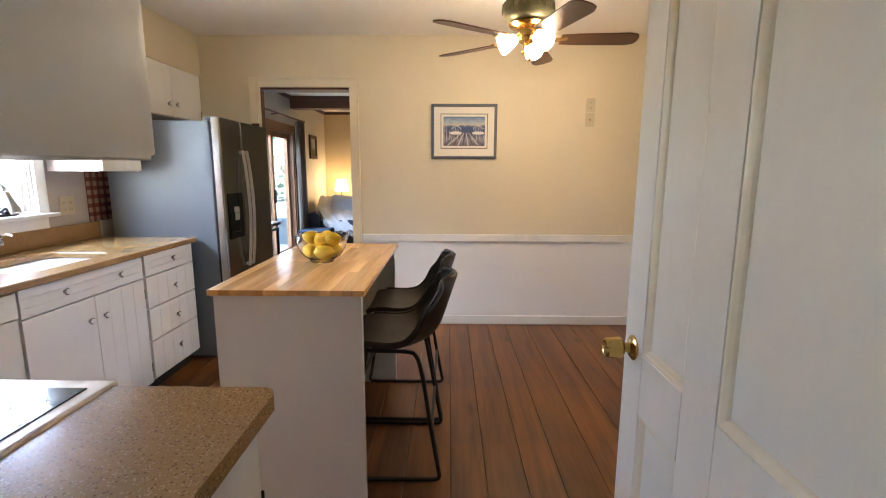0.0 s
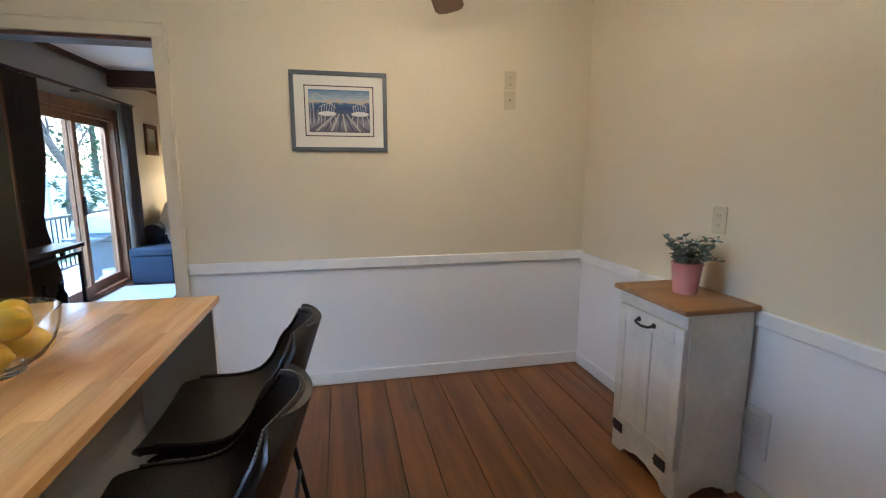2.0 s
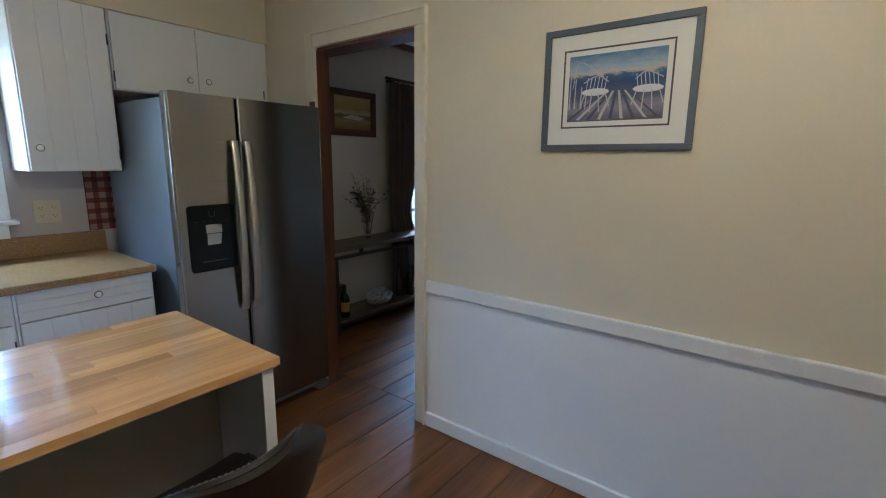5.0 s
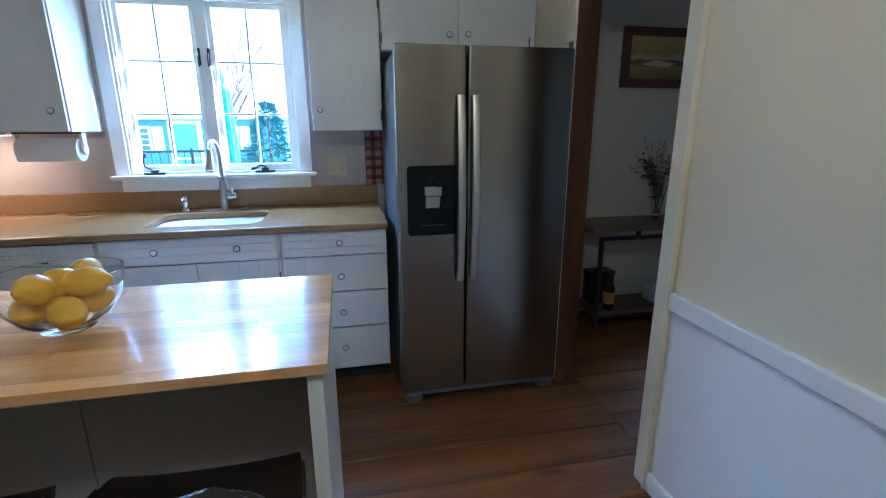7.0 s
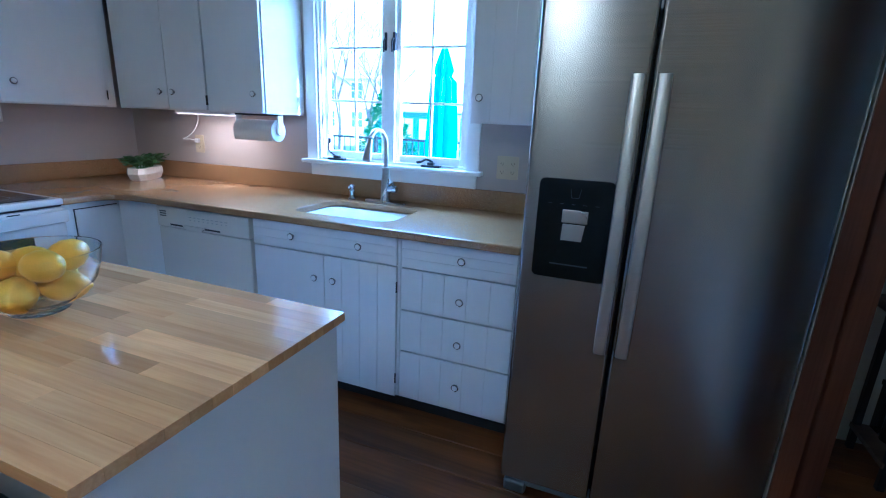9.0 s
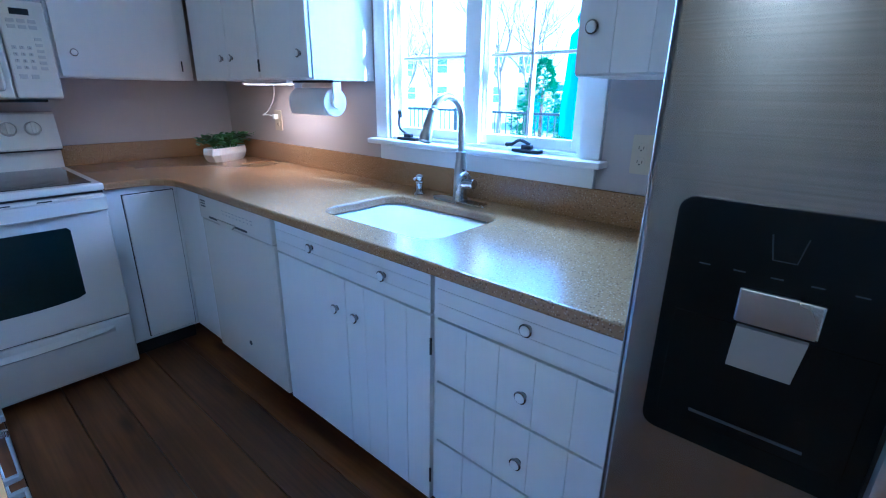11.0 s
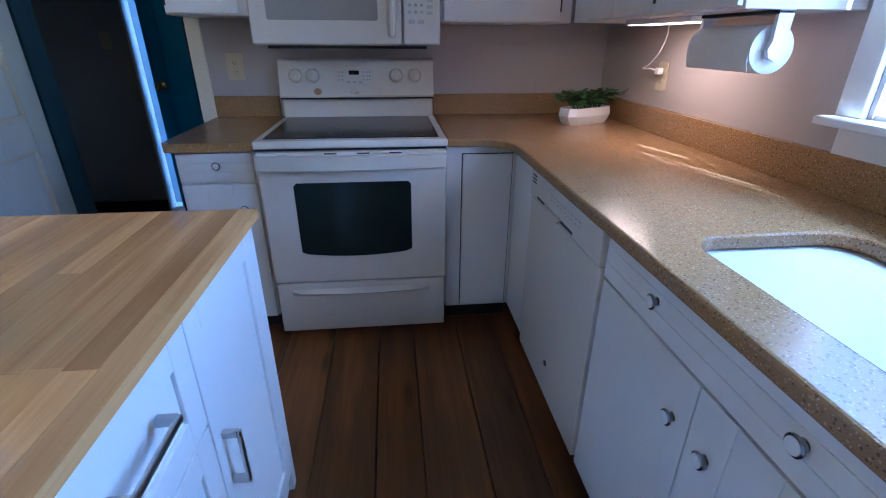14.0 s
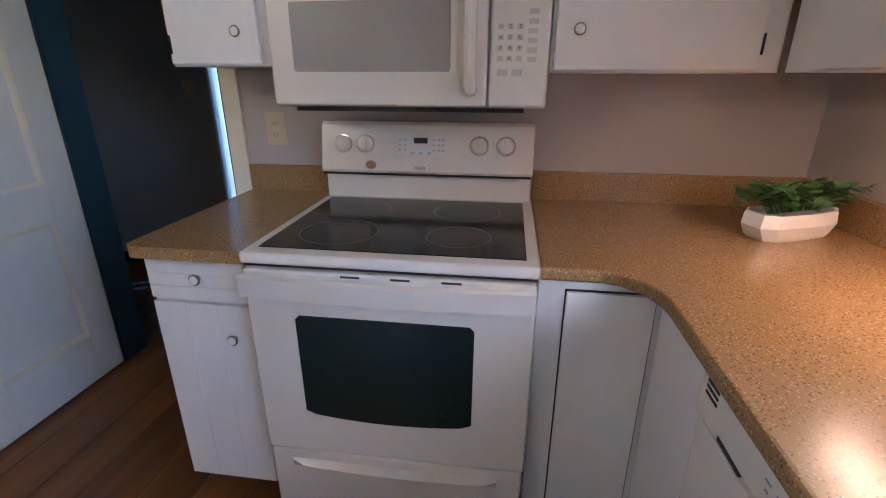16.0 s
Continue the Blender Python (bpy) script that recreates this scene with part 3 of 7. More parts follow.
def cabinet(name, at, rz, w, d, z0, z1, label, toe=True, cat="cabinet", group=""):
    c = thing(name, at, rz, label, cat, group)
    bm = bmesh.new()
    add(bm, (0, 0, z0), (w, d, z1), 0.0015, 1)
    part("body", bm, m_cab, c)
    if toe:
        part("toe_kick", box((0.0, 0.07, 0), (w, d, z0)), m_dark, c, "dark recessed toe kick")
    return c

FX = -1.77      # window run, front plane of the boxes
# drawer unit beside the refrigerator
c = cabinet("drawer_cabinet", (FX, 2.676, 0), 90, 0.524, 0.60, 0.10, 0.878, "white painted four-drawer base cabinet with round knobs", group="window run base cabinets")
front(c, "drawer", 0.010, 0.514, 0.750, 0.874, lines=2, knobs=[(0.286, 0.815)])
for z0, z1, kz in ((0.554, 0.743, 0.637), (0.354, 0.547, 0.44), (0.115, 0.347, 0.235)):
    front(c, "drawer", 0.010, 0.514, z0, z1, boards=5, knobs=[(0.286, kz)])
# sink cabinet
c = cabinet("sink_cabinet", (FX, 1.874, 0), 90, 0.800, 0.60, 0.10, 0.878, "white painted sink base cabinet with two boarded doors", group="window run base cabinets")
front(c, "drawer_front", 0.008, 0.788, 0.750, 0.874, lines=2, knobs=[(0.239, 0.812), (0.603, 0.812)])
front(c, "door", 0.008, 0.410, 0.105, 0.743, knobs=[(0.363, 0.628)])
front(c, "door", 0.413, 0.788, 0.105, 0.743, boards=4, knobs=[(0.465, 0.628)], hinges=[(0.789, 0.65), (0.789, 0.2)])
# blind corner cabinet: the stub beside the range
c = cabinet("corner_cabinet", (-1.462, 0.925, 0), 180, 0.305, 0.66, 0.10, 0.878, "white painted blind corner base cabinet with a plain door", group="range wall base cabinets")
part("door_gap", box((0.066, -0.004, 0.114), (0.289, 0.0, 0.849)), m_dark, c)
front(c, "door", 0.07, 0.285, 0.118, 0.845, t=0.014)
bm = bmesh.new(); add(bm, (XW, YS, 0.10), (-1.768, 1.236, 0.878))
c2 = thing("corner_filler_cabinet", (0, 0, 0), 0, "white painted corner cabinet box under the counter", "cabinet", "range wall base cabinets")
part("body", bm, m_cab, c2)
part("toe_kick", box((XW, YS, 0), (-1.84, 1.236, 0.1)), m_dark, c2)
# cabinet left of the range
c = cabinet("drawer_door_cabinet", (-0.372, 0.925, 0), 180, 0.305, 0.65, 0.10, 0.878, "white painted narrow base cabinet with one drawer and one door", group="range wall base cabinets")
front(c, "drawer", 0.006, 0.299, 0.755, 0.872, lines=2, knobs=[(0.158, 0.822)])
front(c, "door", 0.006, 0.299, 0.105, 0.742, boards=3, knobs=[(0.240, 0.637)], hinges=[(0.003, 0.66), (0.003, 0.2)])

# wall cabinets: bottoms at 1.36, tops under the soffit
UZ0, UZ1 = 1.36, 2.145
UX = -2.078
c = cabinet("wall_cabinet", (UX, 1.325, 0), 90, 0.392, 0.32, UZ0, UZ1, "white painted wall cabinet beside the window", False, group="wall cabinets")
front(c, "door", 0.006, 0.386, UZ0 + 0.006, UZ1 - 0.01, knobs=[(0.333, 1.459)], hinges=[(0.004, 1.42)])
c = cabinet("wall_cabinet", (UX, 0.60, 0), 90, 0.723, 0.32, UZ0, UZ1, "white painted corner wall cabinet with two doors", False, group="wall cabinets")
front(c, "door", 0.13, 0.43, UZ0 + 0.006, UZ1 - 0.01, knobs=[(0.379, 1.459)])
front(c, "door", 0.433, 0.718, UZ0 + 0.006, UZ1 - 0.01, knobs=[(0.479, 1.459)], hinges=[(0.72, 1.42)])
c = cabinet("wall_cabinet", (UX, 2.855, 0), 90, 0.372, 0.32, UZ0, UZ1, "white painted wall cabinet with a boarded door beside the refrigerator", False, group="wall cabinets")
front(c, "door", 0.006, 0.362, UZ0 + 0.006, UZ1 - 0.01, boards=4, knobs=[(0.045, 1.468)], hinges=[(0.366, 1.44), (0.366, 2.0)])
c = cabinet("wall_cabinet", (UX, 3.232, 0), 90, 0.868, 0.32, 1.765, UZ1, "white painted wall cabinet with two doors above the refrigerator", False, group="wall cabinets")
front(c, "door", 0.006, 0.42, 1.77, UZ1 - 0.01, knobs=[(0.368, 1.857)], hinges=[(0.004, 1.83)])
front(c, "door", 0.423, 0.826, 1.77, UZ1 - 0.01, knobs=[(0.473, 1.861)], hinges=[(0.83, 1.83)])
c = cabinet("wall_cabinet", (-1.472, 0.575, 0), 180, 0.60, 0.32, UZ0, UZ1, "white painted wall cabinet beside the microwave", False, group="wall cabinets")
front(c, "door", 0.012, 0.54, UZ0 + 0.006, UZ1 - 0.01, knobs=[(0.072, 1.47)], hinges=[(0.543, 1.43)])
c = cabinet("wall_cabinet", (-0.312, 0.575, 0), 180, 0.337, 0.32, 1.378, UZ1, "white painted wall cabinet beside the hall doorway", False, group="wall cabinets")
front(c, "door", 0.006, 0.30, 1.384, UZ1 - 0.01, knobs=[(0.235, 1.475)], hinges=[(0.011, 1.44)])
c = cabinet("wall_cabinet", (-0.652, 0.575, 0), 180, 0.818, 0.32, 1.672, UZ1, "white painted short wall cabinet above the microwave", False, group="wall cabinets")
front(c, "door", 0.006, 0.407, 1.68, UZ1 - 0.01, knobs=[(0.37, 1.74)])
front(c, "door", 0.411, 0.812, 1.68, UZ1 - 0.01, knobs=[(0.447, 1.74)])

# ---- counters ----
CT, CB = 0.915, 0.880
SX0, SX1, SY0_, SY1_ = -2.215, -1.842, 2.035, 2.572     # sink cut-out
def counter_main():
    c = thing("countertop", (0, 0, 0), 0, "speckled tan solid-surface countertop with a round sink cut-out", "countertop")
    hole = rounded(SX0, SX1, SY0_, SY1_, 0.075, 6)
    # outline with a chamfered inner corner, rounded
    ed = -1.716
    corner = [(-1.60 - 0.005, 0.956), (-1.645, 0.968), (-1.69, 1.01), (-1.712, 1.07), (ed, 1.12)]
    outer = [(XW, YS), (-1.4625, YS), (-1.4625, 0.956)] + corner + [(ed, 3.196), (ed - 0.012, 3.208), (XW, 3.208)]
    bm = bmesh.new()
    def loop(pts):
        vs = [bm.verts.new((x, y, CB)) for x, y in pts]
        return [bm.edges.new((vs[i], vs[(i + 1) % len(vs)])) for i in range(len(vs))]
    es = loop(outer) + loop(hole)
    bmesh.ops.triangle_fill(bm, use_beauty=True, edges=es)
    g = bmesh.ops.extrude_face_region(bm, geom=bm.faces[:])
    bmesh.ops.translate(bm, vec=(0, 0, CT - CB), verts=[v for v in g["geom"] if isinstance(v, bmesh.types.BMVert)])
    bmesh.ops.recalc_face_normals(bm, faces=bm.faces)
    es = [e for e in bm.edges if len(e.link_faces) == 2 and e.calc_face_angle(0) > radians(60) and abs(e.verts[0].co.z - e.verts[1].co.z) < 0.001 and not (e.verts[0].co.x < XW + 0.01 and e.verts[1].co.x < XW + 0.01) and not (e.verts[0].co.y < YS + 0.01 and e.verts[1].co.y < YS + 0.01)]
    bmesh.ops.bevel(bm, geom=es, offset=0.009, segments=3, affect='EDGES', profile=0.5, clamp_overlap=True)
    part("slab", bm, m_counter, c, smooth=12)
    part("backsplash", box((XW + 0.001, YS + 0.02, CT), (XW + 0.02, 3.208, 1.022), 0.003), m_counter, c)
    part("backsplash", box((XW + 0.001, YS + 0.001, CT), (-1.463, YS + 0.02, 1.022), 0.003), m_counter, c)
counter_main()
c = thing("countertop", (0, 0, 0), 0, "speckled tan solid-surface countertop between range and doorway", "countertop")
bm = bmesh.new()
prism(bm, [(-0.689, YS)] + [(-0.689, 0.962), (-0.362, 0.962), (-0.344, 0.952), (-0.334, 0.932), (-0.334, YS + 0.02), (-0.334, YS)], CB, CT)
soften(bm, 0.009, 3, 60)
part("slab", bm, m_counter, c, smooth=12)
part("backsplash", box((-0.66, YS + 0.0015, CT), (-0.336, YS + 0.02, 1.018), 0.003), m_counter, c)

# undermount sink
def sink():
    s = thing("sink", (0, 0, 0), 0, "white undermount kitchen sink with a rounded bowl", "sink")
    bm = bmesh.new()
    rings = []
    for dz, inset, r in ((CB - 0.001, -0.022, 0.09), (CB - 0.001, 0.004, 0.08), (CB - 0.02, 0.008, 0.08), (0.74, 0.018, 0.09), (0.715, 0.03, 0.10), (0.705, 0.06, 0.09)):
        rings.append([bm.verts.new((x, y, dz)) for x, y in rounded(SX0 + inset, SX1 - inset, SY0_ + inset, SY1_ - inset, r, 6)])
    for a, b in zip(rings, rings[1:]):
        for i in range(len(a)):
            bm.faces.new((a[i], a[(i + 1) % len(a)], b[(i + 1) % len(a)], b[i]))
    bm.faces.new(rings[-1])
    part("basin", bm, M("white sink enamel", (0.74, 0.75, 0.74), 0.22, var=0.03), s)
    bm = bmesh.new()
    lathe(bm, [(0, 0.004), (0.028, 0.004), (0.034, 0.008), (0.042, 0.006), (0.043, 0.0), (0, 0.0)], 24, pose((SX0 + SX1) / 2, (SY0_ + SY1_) / 2, 0.706))
    part("drain", bm, m_nickel, s, "brushed metal sink drain")
    bm = bmesh.new()
    for k in range(5):
        add(bm, (-2.05 + 0.03 * k, 2.06, 0.712), (-2.035 + 0.03 * k, 2.30, 0.722), 0.003)
    part("sink_mat", bm, M("blue grey rubber", (0.10, 0.15, 0.2), 0.6), s, "blue grey rubber sink mat")
sink()

def faucet():
    f = thing("faucet", (-2.29, 2.32, CT), 0, "brushed nickel pull-down kitchen faucet with a high arc", "faucet")
    bm = bmesh.new()
    prism(bm, [(x, y) for x, y in rounded(-0.028, 0.028, -0.125, 0.125, 0.026, 6)], 0.0, 0.008); soften(bm, 0.003)
    part("deck_plate", bm, m_nickel, f)
    bm = bmesh.new()
    lathe(bm, [(0.031, 0.008), (0.031, 0.014), (0.027, 0.02), (0.025, 0.05), (0.0245, 0.11), (0.022, 0.14), (0.0185, 0.165), (0.018, 0.175), (0.0195, 0.178), (0.0195, 0.192), (0.0155, 0.196), (0.0, 0.197)], 28)
    part("body", bm, m_nickel, f)
    bm = bmesh.new()
    pts = [(0, 0, 0.19), (0, 0, 0.26), (0.0, 0, 0.31)] + [(0.075 - 0.075 * math.cos(a), -0.012 * math.sin(a / 2), 0.315 + 0.075 * math.sin(a)) for a in [math.pi * k / 12 for k in range(1, 11)]]
    tube(bm, pts, 0.0125, 14)
    part("neck", bm, m_nickel, f)
    bm = bmesh.new()
    lathe(bm, [(0.0, 0.0), (0.018, 0.0), (0.0225, 0.004), (0.023, 0.02), (0.019, 0.06), (0.0145, 0.10), (0.014, 0.112), (0.0, 0.113)], 24, pose(0.184, -0.013, 0.238, 0, -20, 0))
    part("spray_head", bm, m_nickel, f)
    bm = bmesh.new()
    cyl(bm, (0, 0.02, 0.075), (0, 0.06, 0.078), 0.019, 0.017, 18)
    cyl(bm, (0, 0.06, 0.078), (0, 0.068, 0.078), 0.0185, 0.0185, 18)
    tube(bm, [(0.0, 0.05, 0.088), (0.03, 0.055, 0.12), (0.05, 0.058, 0.125), (0.075, 0.06, 0.118)], [0.008, 0.006, 0.0065, 0.005], 10)
    part("lever", bm, m_nickel, f)
faucet()
def soap():
    s = thing("soap_dispenser", (-2.285, 2.11, CT), 0, "brushed nickel soap dispenser set in the counter", "soap dispenser")
    bm = bmesh.new()
    lathe(bm, [(0.0, 0), (0.022, 0), (0.022, 0.005), (0.016, 0.012), (0.013, 0.025), (0.015, 0.045), (0.017, 0.05), (0.014, 0.056), (0.0, 0.056)], 22)
    part("body", bm, m_nickel, s)
    bm = bmesh.new()
    lathe(bm, [(0.008, 0.05), (0.008, 0.06), (0.0155, 0.063), (0.016, 0.075), (0.010, 0.082), (0.0, 0.083)], 20)
    tube(bm, [(0, 0, 0.068), (0.018, -0.007, 0.068), (0.024, -0.010, 0.063)], 0.0055, 8)
    part("pump", bm, m_nickel, s)
soap()

# ---- dishwasher ----
def dishwasher():
    d = thing("dishwasher", (FX, 1.238, 0), 90, "white built-in dishwasher with a control strip", "dishwasher")
    W = 0.632
    part("body", box((0.004, 0.01, 0.1), (W - 0.004, 0.58, 0.876)), m_appl, d)
    part("door", box((0.006, -0.022, 0.105), (W - 0.006, 0.01, 0.76), 0.006, 3), m_appl, d)
    cp = part("control_panel", box((0.006, -0.028, 0.763), (W - 0.006, 0.01, 0.872), 0.006, 3), m_appl, d)
    bm = bmesh.new()
    add(bm, (0.10, -0.030, 0.775), (0.44, -0.0275, 0.784), 0.001)
    part("handle_slot", bm, m_black, cp)
    bm = bmesh.new()
    prism(bm, [(0.19, 0.786), (0.35, 0.786), (0.32, 0.765), (0.22, 0.765)], -0.036, -0.026, axis=1); soften(bm, 0.003)
    part("handle", bm, m_appl, cp)
    bm = bmesh.new()
    for k in range(9):
        add(bm, (0.235 + 0.03 * k, -0.0293, 0.83), (0.25 + 0.03 * k, -0.0275, 0.833)); add(bm, (0.24 + 0.03 * k, -0.0293, 0.815), (0.247 + 0.03 * k, -0.0275, 0.819))
    part("marking", bm, M("pale grey panel print", (0.34, 0.34, 0.34), 0.5), cp)
    for k in range(3):
        part("vent_slot", box((0.03, -0.0293, 0.82 + 0.012 * k), (0.075, -0.0275, 0.826 + 0.012 * k)), m_black, cp)
    bm = bmesh.new(); cyl(bm, (0.334, -0.0225, 0.236), (0.334, -0.025, 0.236), 0.011, 0.011, 16)
    part("plug", bm, m_black, d, "small black plug hole")
    part("toe_kick", box((0.0, 0.06, 0), (W, 0.5, 0.1)), m_dark, d)
dishwasher()

# ---- range ----
def kitchen_range():
    r = thing("range", (-0.692, 0.952, 0), 180, "white freestanding electric range with a black glass cooktop", "stove")
    W, D = 0.764, 0.66
    part("body", box((0.004, 0.012, 0.03), (W - 0.004, D, 0.885), 0.002), m_appl, r)
    for x in (0.05, W - 0.05):
        for y in (0.1, D - 0.06):
            bm = bmesh.new(); cyl(bm, (x, y, 0), (x, y, 0.03), 0.016); part("foot", bm, m_black, r)
    # cooktop frame with glass let in
    bm = bmesh.new()
    add(bm, (-0.006, -0.028, 0.890), (W + 0.006, D, 0.922), 0.009, 3)
    ct = part("cooktop", bm, m_appl, r)
    part("glass_top", box((0.028, 0.018, 0.9215), (W - 0.028, D - 0.085, 0.9245), 0.002), m_blackglass, ct, "black ceramic glass")
    m_ring = M("burner marking", (0.035, 0.035, 0.037), 0.3, var=0.1)
    for x, y, R in ((0.20, 0.17, 0.112), (0.55, 0.17, 0.09), (0.20, 0.43, 0.085), (0.55, 0.43, 0.108)):
        bm = bmesh.new()
        lathe(bm, [(R, 0.9246), (R + 0.0015, 0.9247), (R + 0.003, 0.9246)], 48, pose(x, y, 0))
        part("burner_ring", bm, m_ring, ct)
    part("front_gap", box((0.0, -0.012, 0.880), (W, 0.02, 0.890)), m_dark, r)
    # oven door
    dr = part("door", box((0.0, -0.032, 0.292), (W, 0.010, 0.878), 0.010, 3), m_appl, r)
    bm = bmesh.new()
    pts = rounded(0.135, 0.615, 0.435, 0.752, 0.018, 4)
    pts = [(x, z - (0.016 * (1 - ((x - 0.375) / 0.24) ** 2) if z < 0.5 else 0)) for x, z in [(px, pz) for px, pz in pts]]
    low = [(0.135 + 0.48 * k / 16, 0.437 - 0.018 * (1 - (k / 8 - 1) ** 2)) for k in range(1, 16)]
    prism(bm, [(0.615, 0.74), (0.603, 0.752), (0.147, 0.752), (0.135, 0.74), (0.137, 0.445)] + low + [(0.613, 0.445)], -0.0345, -0.030, axis=1)
    part("door_window", bm, M("dark oven glass", (0.012, 0.022, 0.022), 0.08, var=0.2, rvar=0.03), dr, "dark oven door glass")
    bm = bmesh.new()
    pts = [(0.004 + (W - 0.008) * k / 14, -0.062 - 0.016 * math.sin(math.pi * k / 14), 0.842) for k in range(15)]
    prof = [(-0.03, 0.0), (-0.034, 0.012), (-0.026, 0.022), (0.02, 0.024), (0.03, 0.012), (0.026, -0.004)]
    rings = [[bm.verts.new((p[0], p[1] + b, p[2] + a)) for a, b in [(q[0], q[1]) for q in prof]] for p in pts]
    for a, b in zip(rings, rings[1:]):
        for i in range(len(prof)):
            bm.faces.new((a[i], a[(i + 1) % len(prof)], b[(i + 1) % len(prof)], b[i]))
    bm.faces.new(rings[0]); bm.faces.new(rings[-1])
    part("handle", bm, m_appl, dr)
    for x in (0.27, 0.40, 0.53):
        part("vent_slot", box((x, -0.0335, 0.868), (x + 0.05, -0.031, 0.873)), m_black, dr)
    part("door_seam", box((0.006, -0.012, 0.285), (W - 0.006, 0.012, 0.292)), m_dark, r)
    dw = part("drawer", box((0.004, -0.026, 0.035), (W - 0.004, 0.012, 0.285), 0.008, 3), m_appl, r)
    bm = bmesh.new()
    n = 16
    a = [bm.verts.new((0.07 + 0.62 * k / n, -0.027, 0.225 - 0.004 * math.sin(math.pi * k / n))) for k in range(n + 1)]
    b = [bm.verts.new((0.07 + 0.62 * k / n, -0.044 * min(1, 6 * min(k, n - k) / n + 0.6), 0.245 - 0.012 * math.sin(math.pi * k / n))) for k in range(n + 1)]
    e = [bm.verts.new((0.07 + 0.62 * k / n, -0.027, 0.255)) for k in range(n + 1)]
    for k in range(n):
        bm.faces.new((a[k], a[k + 1], b[k + 1], b[k])); bm.faces.new((b[k], b[k + 1], e[k + 1], e[k]))
    part("pull", bm, m_appl, dw)
    # backguard
    part("riser", box((0.004, D - 0.065, 0.922), (W - 0.004, D, 1.012), 0.004), m_appl, r)
    part("riser_gap", box((0.004, D - 0.0935, 1.0125), (W - 0.004, D - 0.002, 1.0203)), m_dark, r)
    bm = bmesh.new()
    prism(bm, [(D - 0.09, 1.020), (D - 0.095, 1.03), (D - 0.062, 1.188), (D - 0.05, 1.198), (D, 1.198), (D, 1.020)], 0.0, W, axis=0)
    soften(bm, 0.008, 3)
    bg = part("backguard", bm, m_appl, r)
    tilt = pose(0, D - 0.081, 1.10, -12, 0, 0)
    def onpanel(name, bm, mat_, label="", par=bg):
        o = part(name, bm, mat_, par, label); o.matrix_basis = tilt; return o
    for x in (0.082, 0.165, 0.575, 0.668):
        bm = bmesh.new()
        lathe(bm, [(0.0, 0.0), (0.033, 0.0), (0.034, 0.002), (0.0335, 0.004)], 28, pose(x, 0.0, 0.022, 90), 1)
        lathe(bm, [(0.029, 0.003), (0.027, 0.018), (0.022, 0.022), (0.0, 0.023)], 28, pose(x, 0.0, 0.022, 90))
        add(bm, (x - 0.007, -0.032, -0.004), (x + 0.007, -0.018, 0.048), 0.003)
        onpanel("burner_knob", bm, [m_appl, m_chrome], "white knob with a chrome ring")
    bm = bmesh.new(); add(bm, (0.275, -0.003, -0.022), (0.455, 0.004, 0.062), 0.004)
    onpanel("clock_panel", bm, M("pale grey plastic", (0.66, 0.65, 0.62), 0.35))
    bm = bmesh.new(); add(bm, (0.342, -0.0042, 0.027), (0.392, 0.0, 0.047), 0.001)
    onpanel("display", bm, m_plastic_black)
    bm = bmesh.new()
    for x in (0.288, 0.306, 0.41, 0.428, 0.442):
        for z in (0.0, 0.018, 0.036):
            add(bm, (x, -0.0042, z), (x + 0.009, 0, z + 0.007), 0.001)
    for x in (0.33, 0.36, 0.39):
        add(bm, (x, -0.0042, -0.012), (x + 0.016, 0, -0.003), 0.001)
    onpanel("button", bm, M("grey button", (0.42, 0.42, 0.42), 0.5))
    bm = bmesh.new()
    lathe(bm, [(0, 0.004), (0.018, 0.003), (0.021, 0.0)], 24, pose(0.365, 0.0, -0.058, 90) @ Matrix.Diagonal((1, 0.36, 1, 1)))
    onpanel("badge", bm, m_chrome, "small oval metal badge")
    bm = bmesh.new(); lathe(bm, [(0, 0.0012), (0.016, 0.001), (0.02, 0.0)], 16, pose(0.185, 0.0, -0.052, 90) @ Matrix.Diagonal((1, 0.8, 1, 1)))
    onpanel("scorch_mark", bm, M("brown scorch", (0.42, 0.24, 0.12), 0.5, var=0.4, scale=60), "brown scorch stain")
kitchen_range()

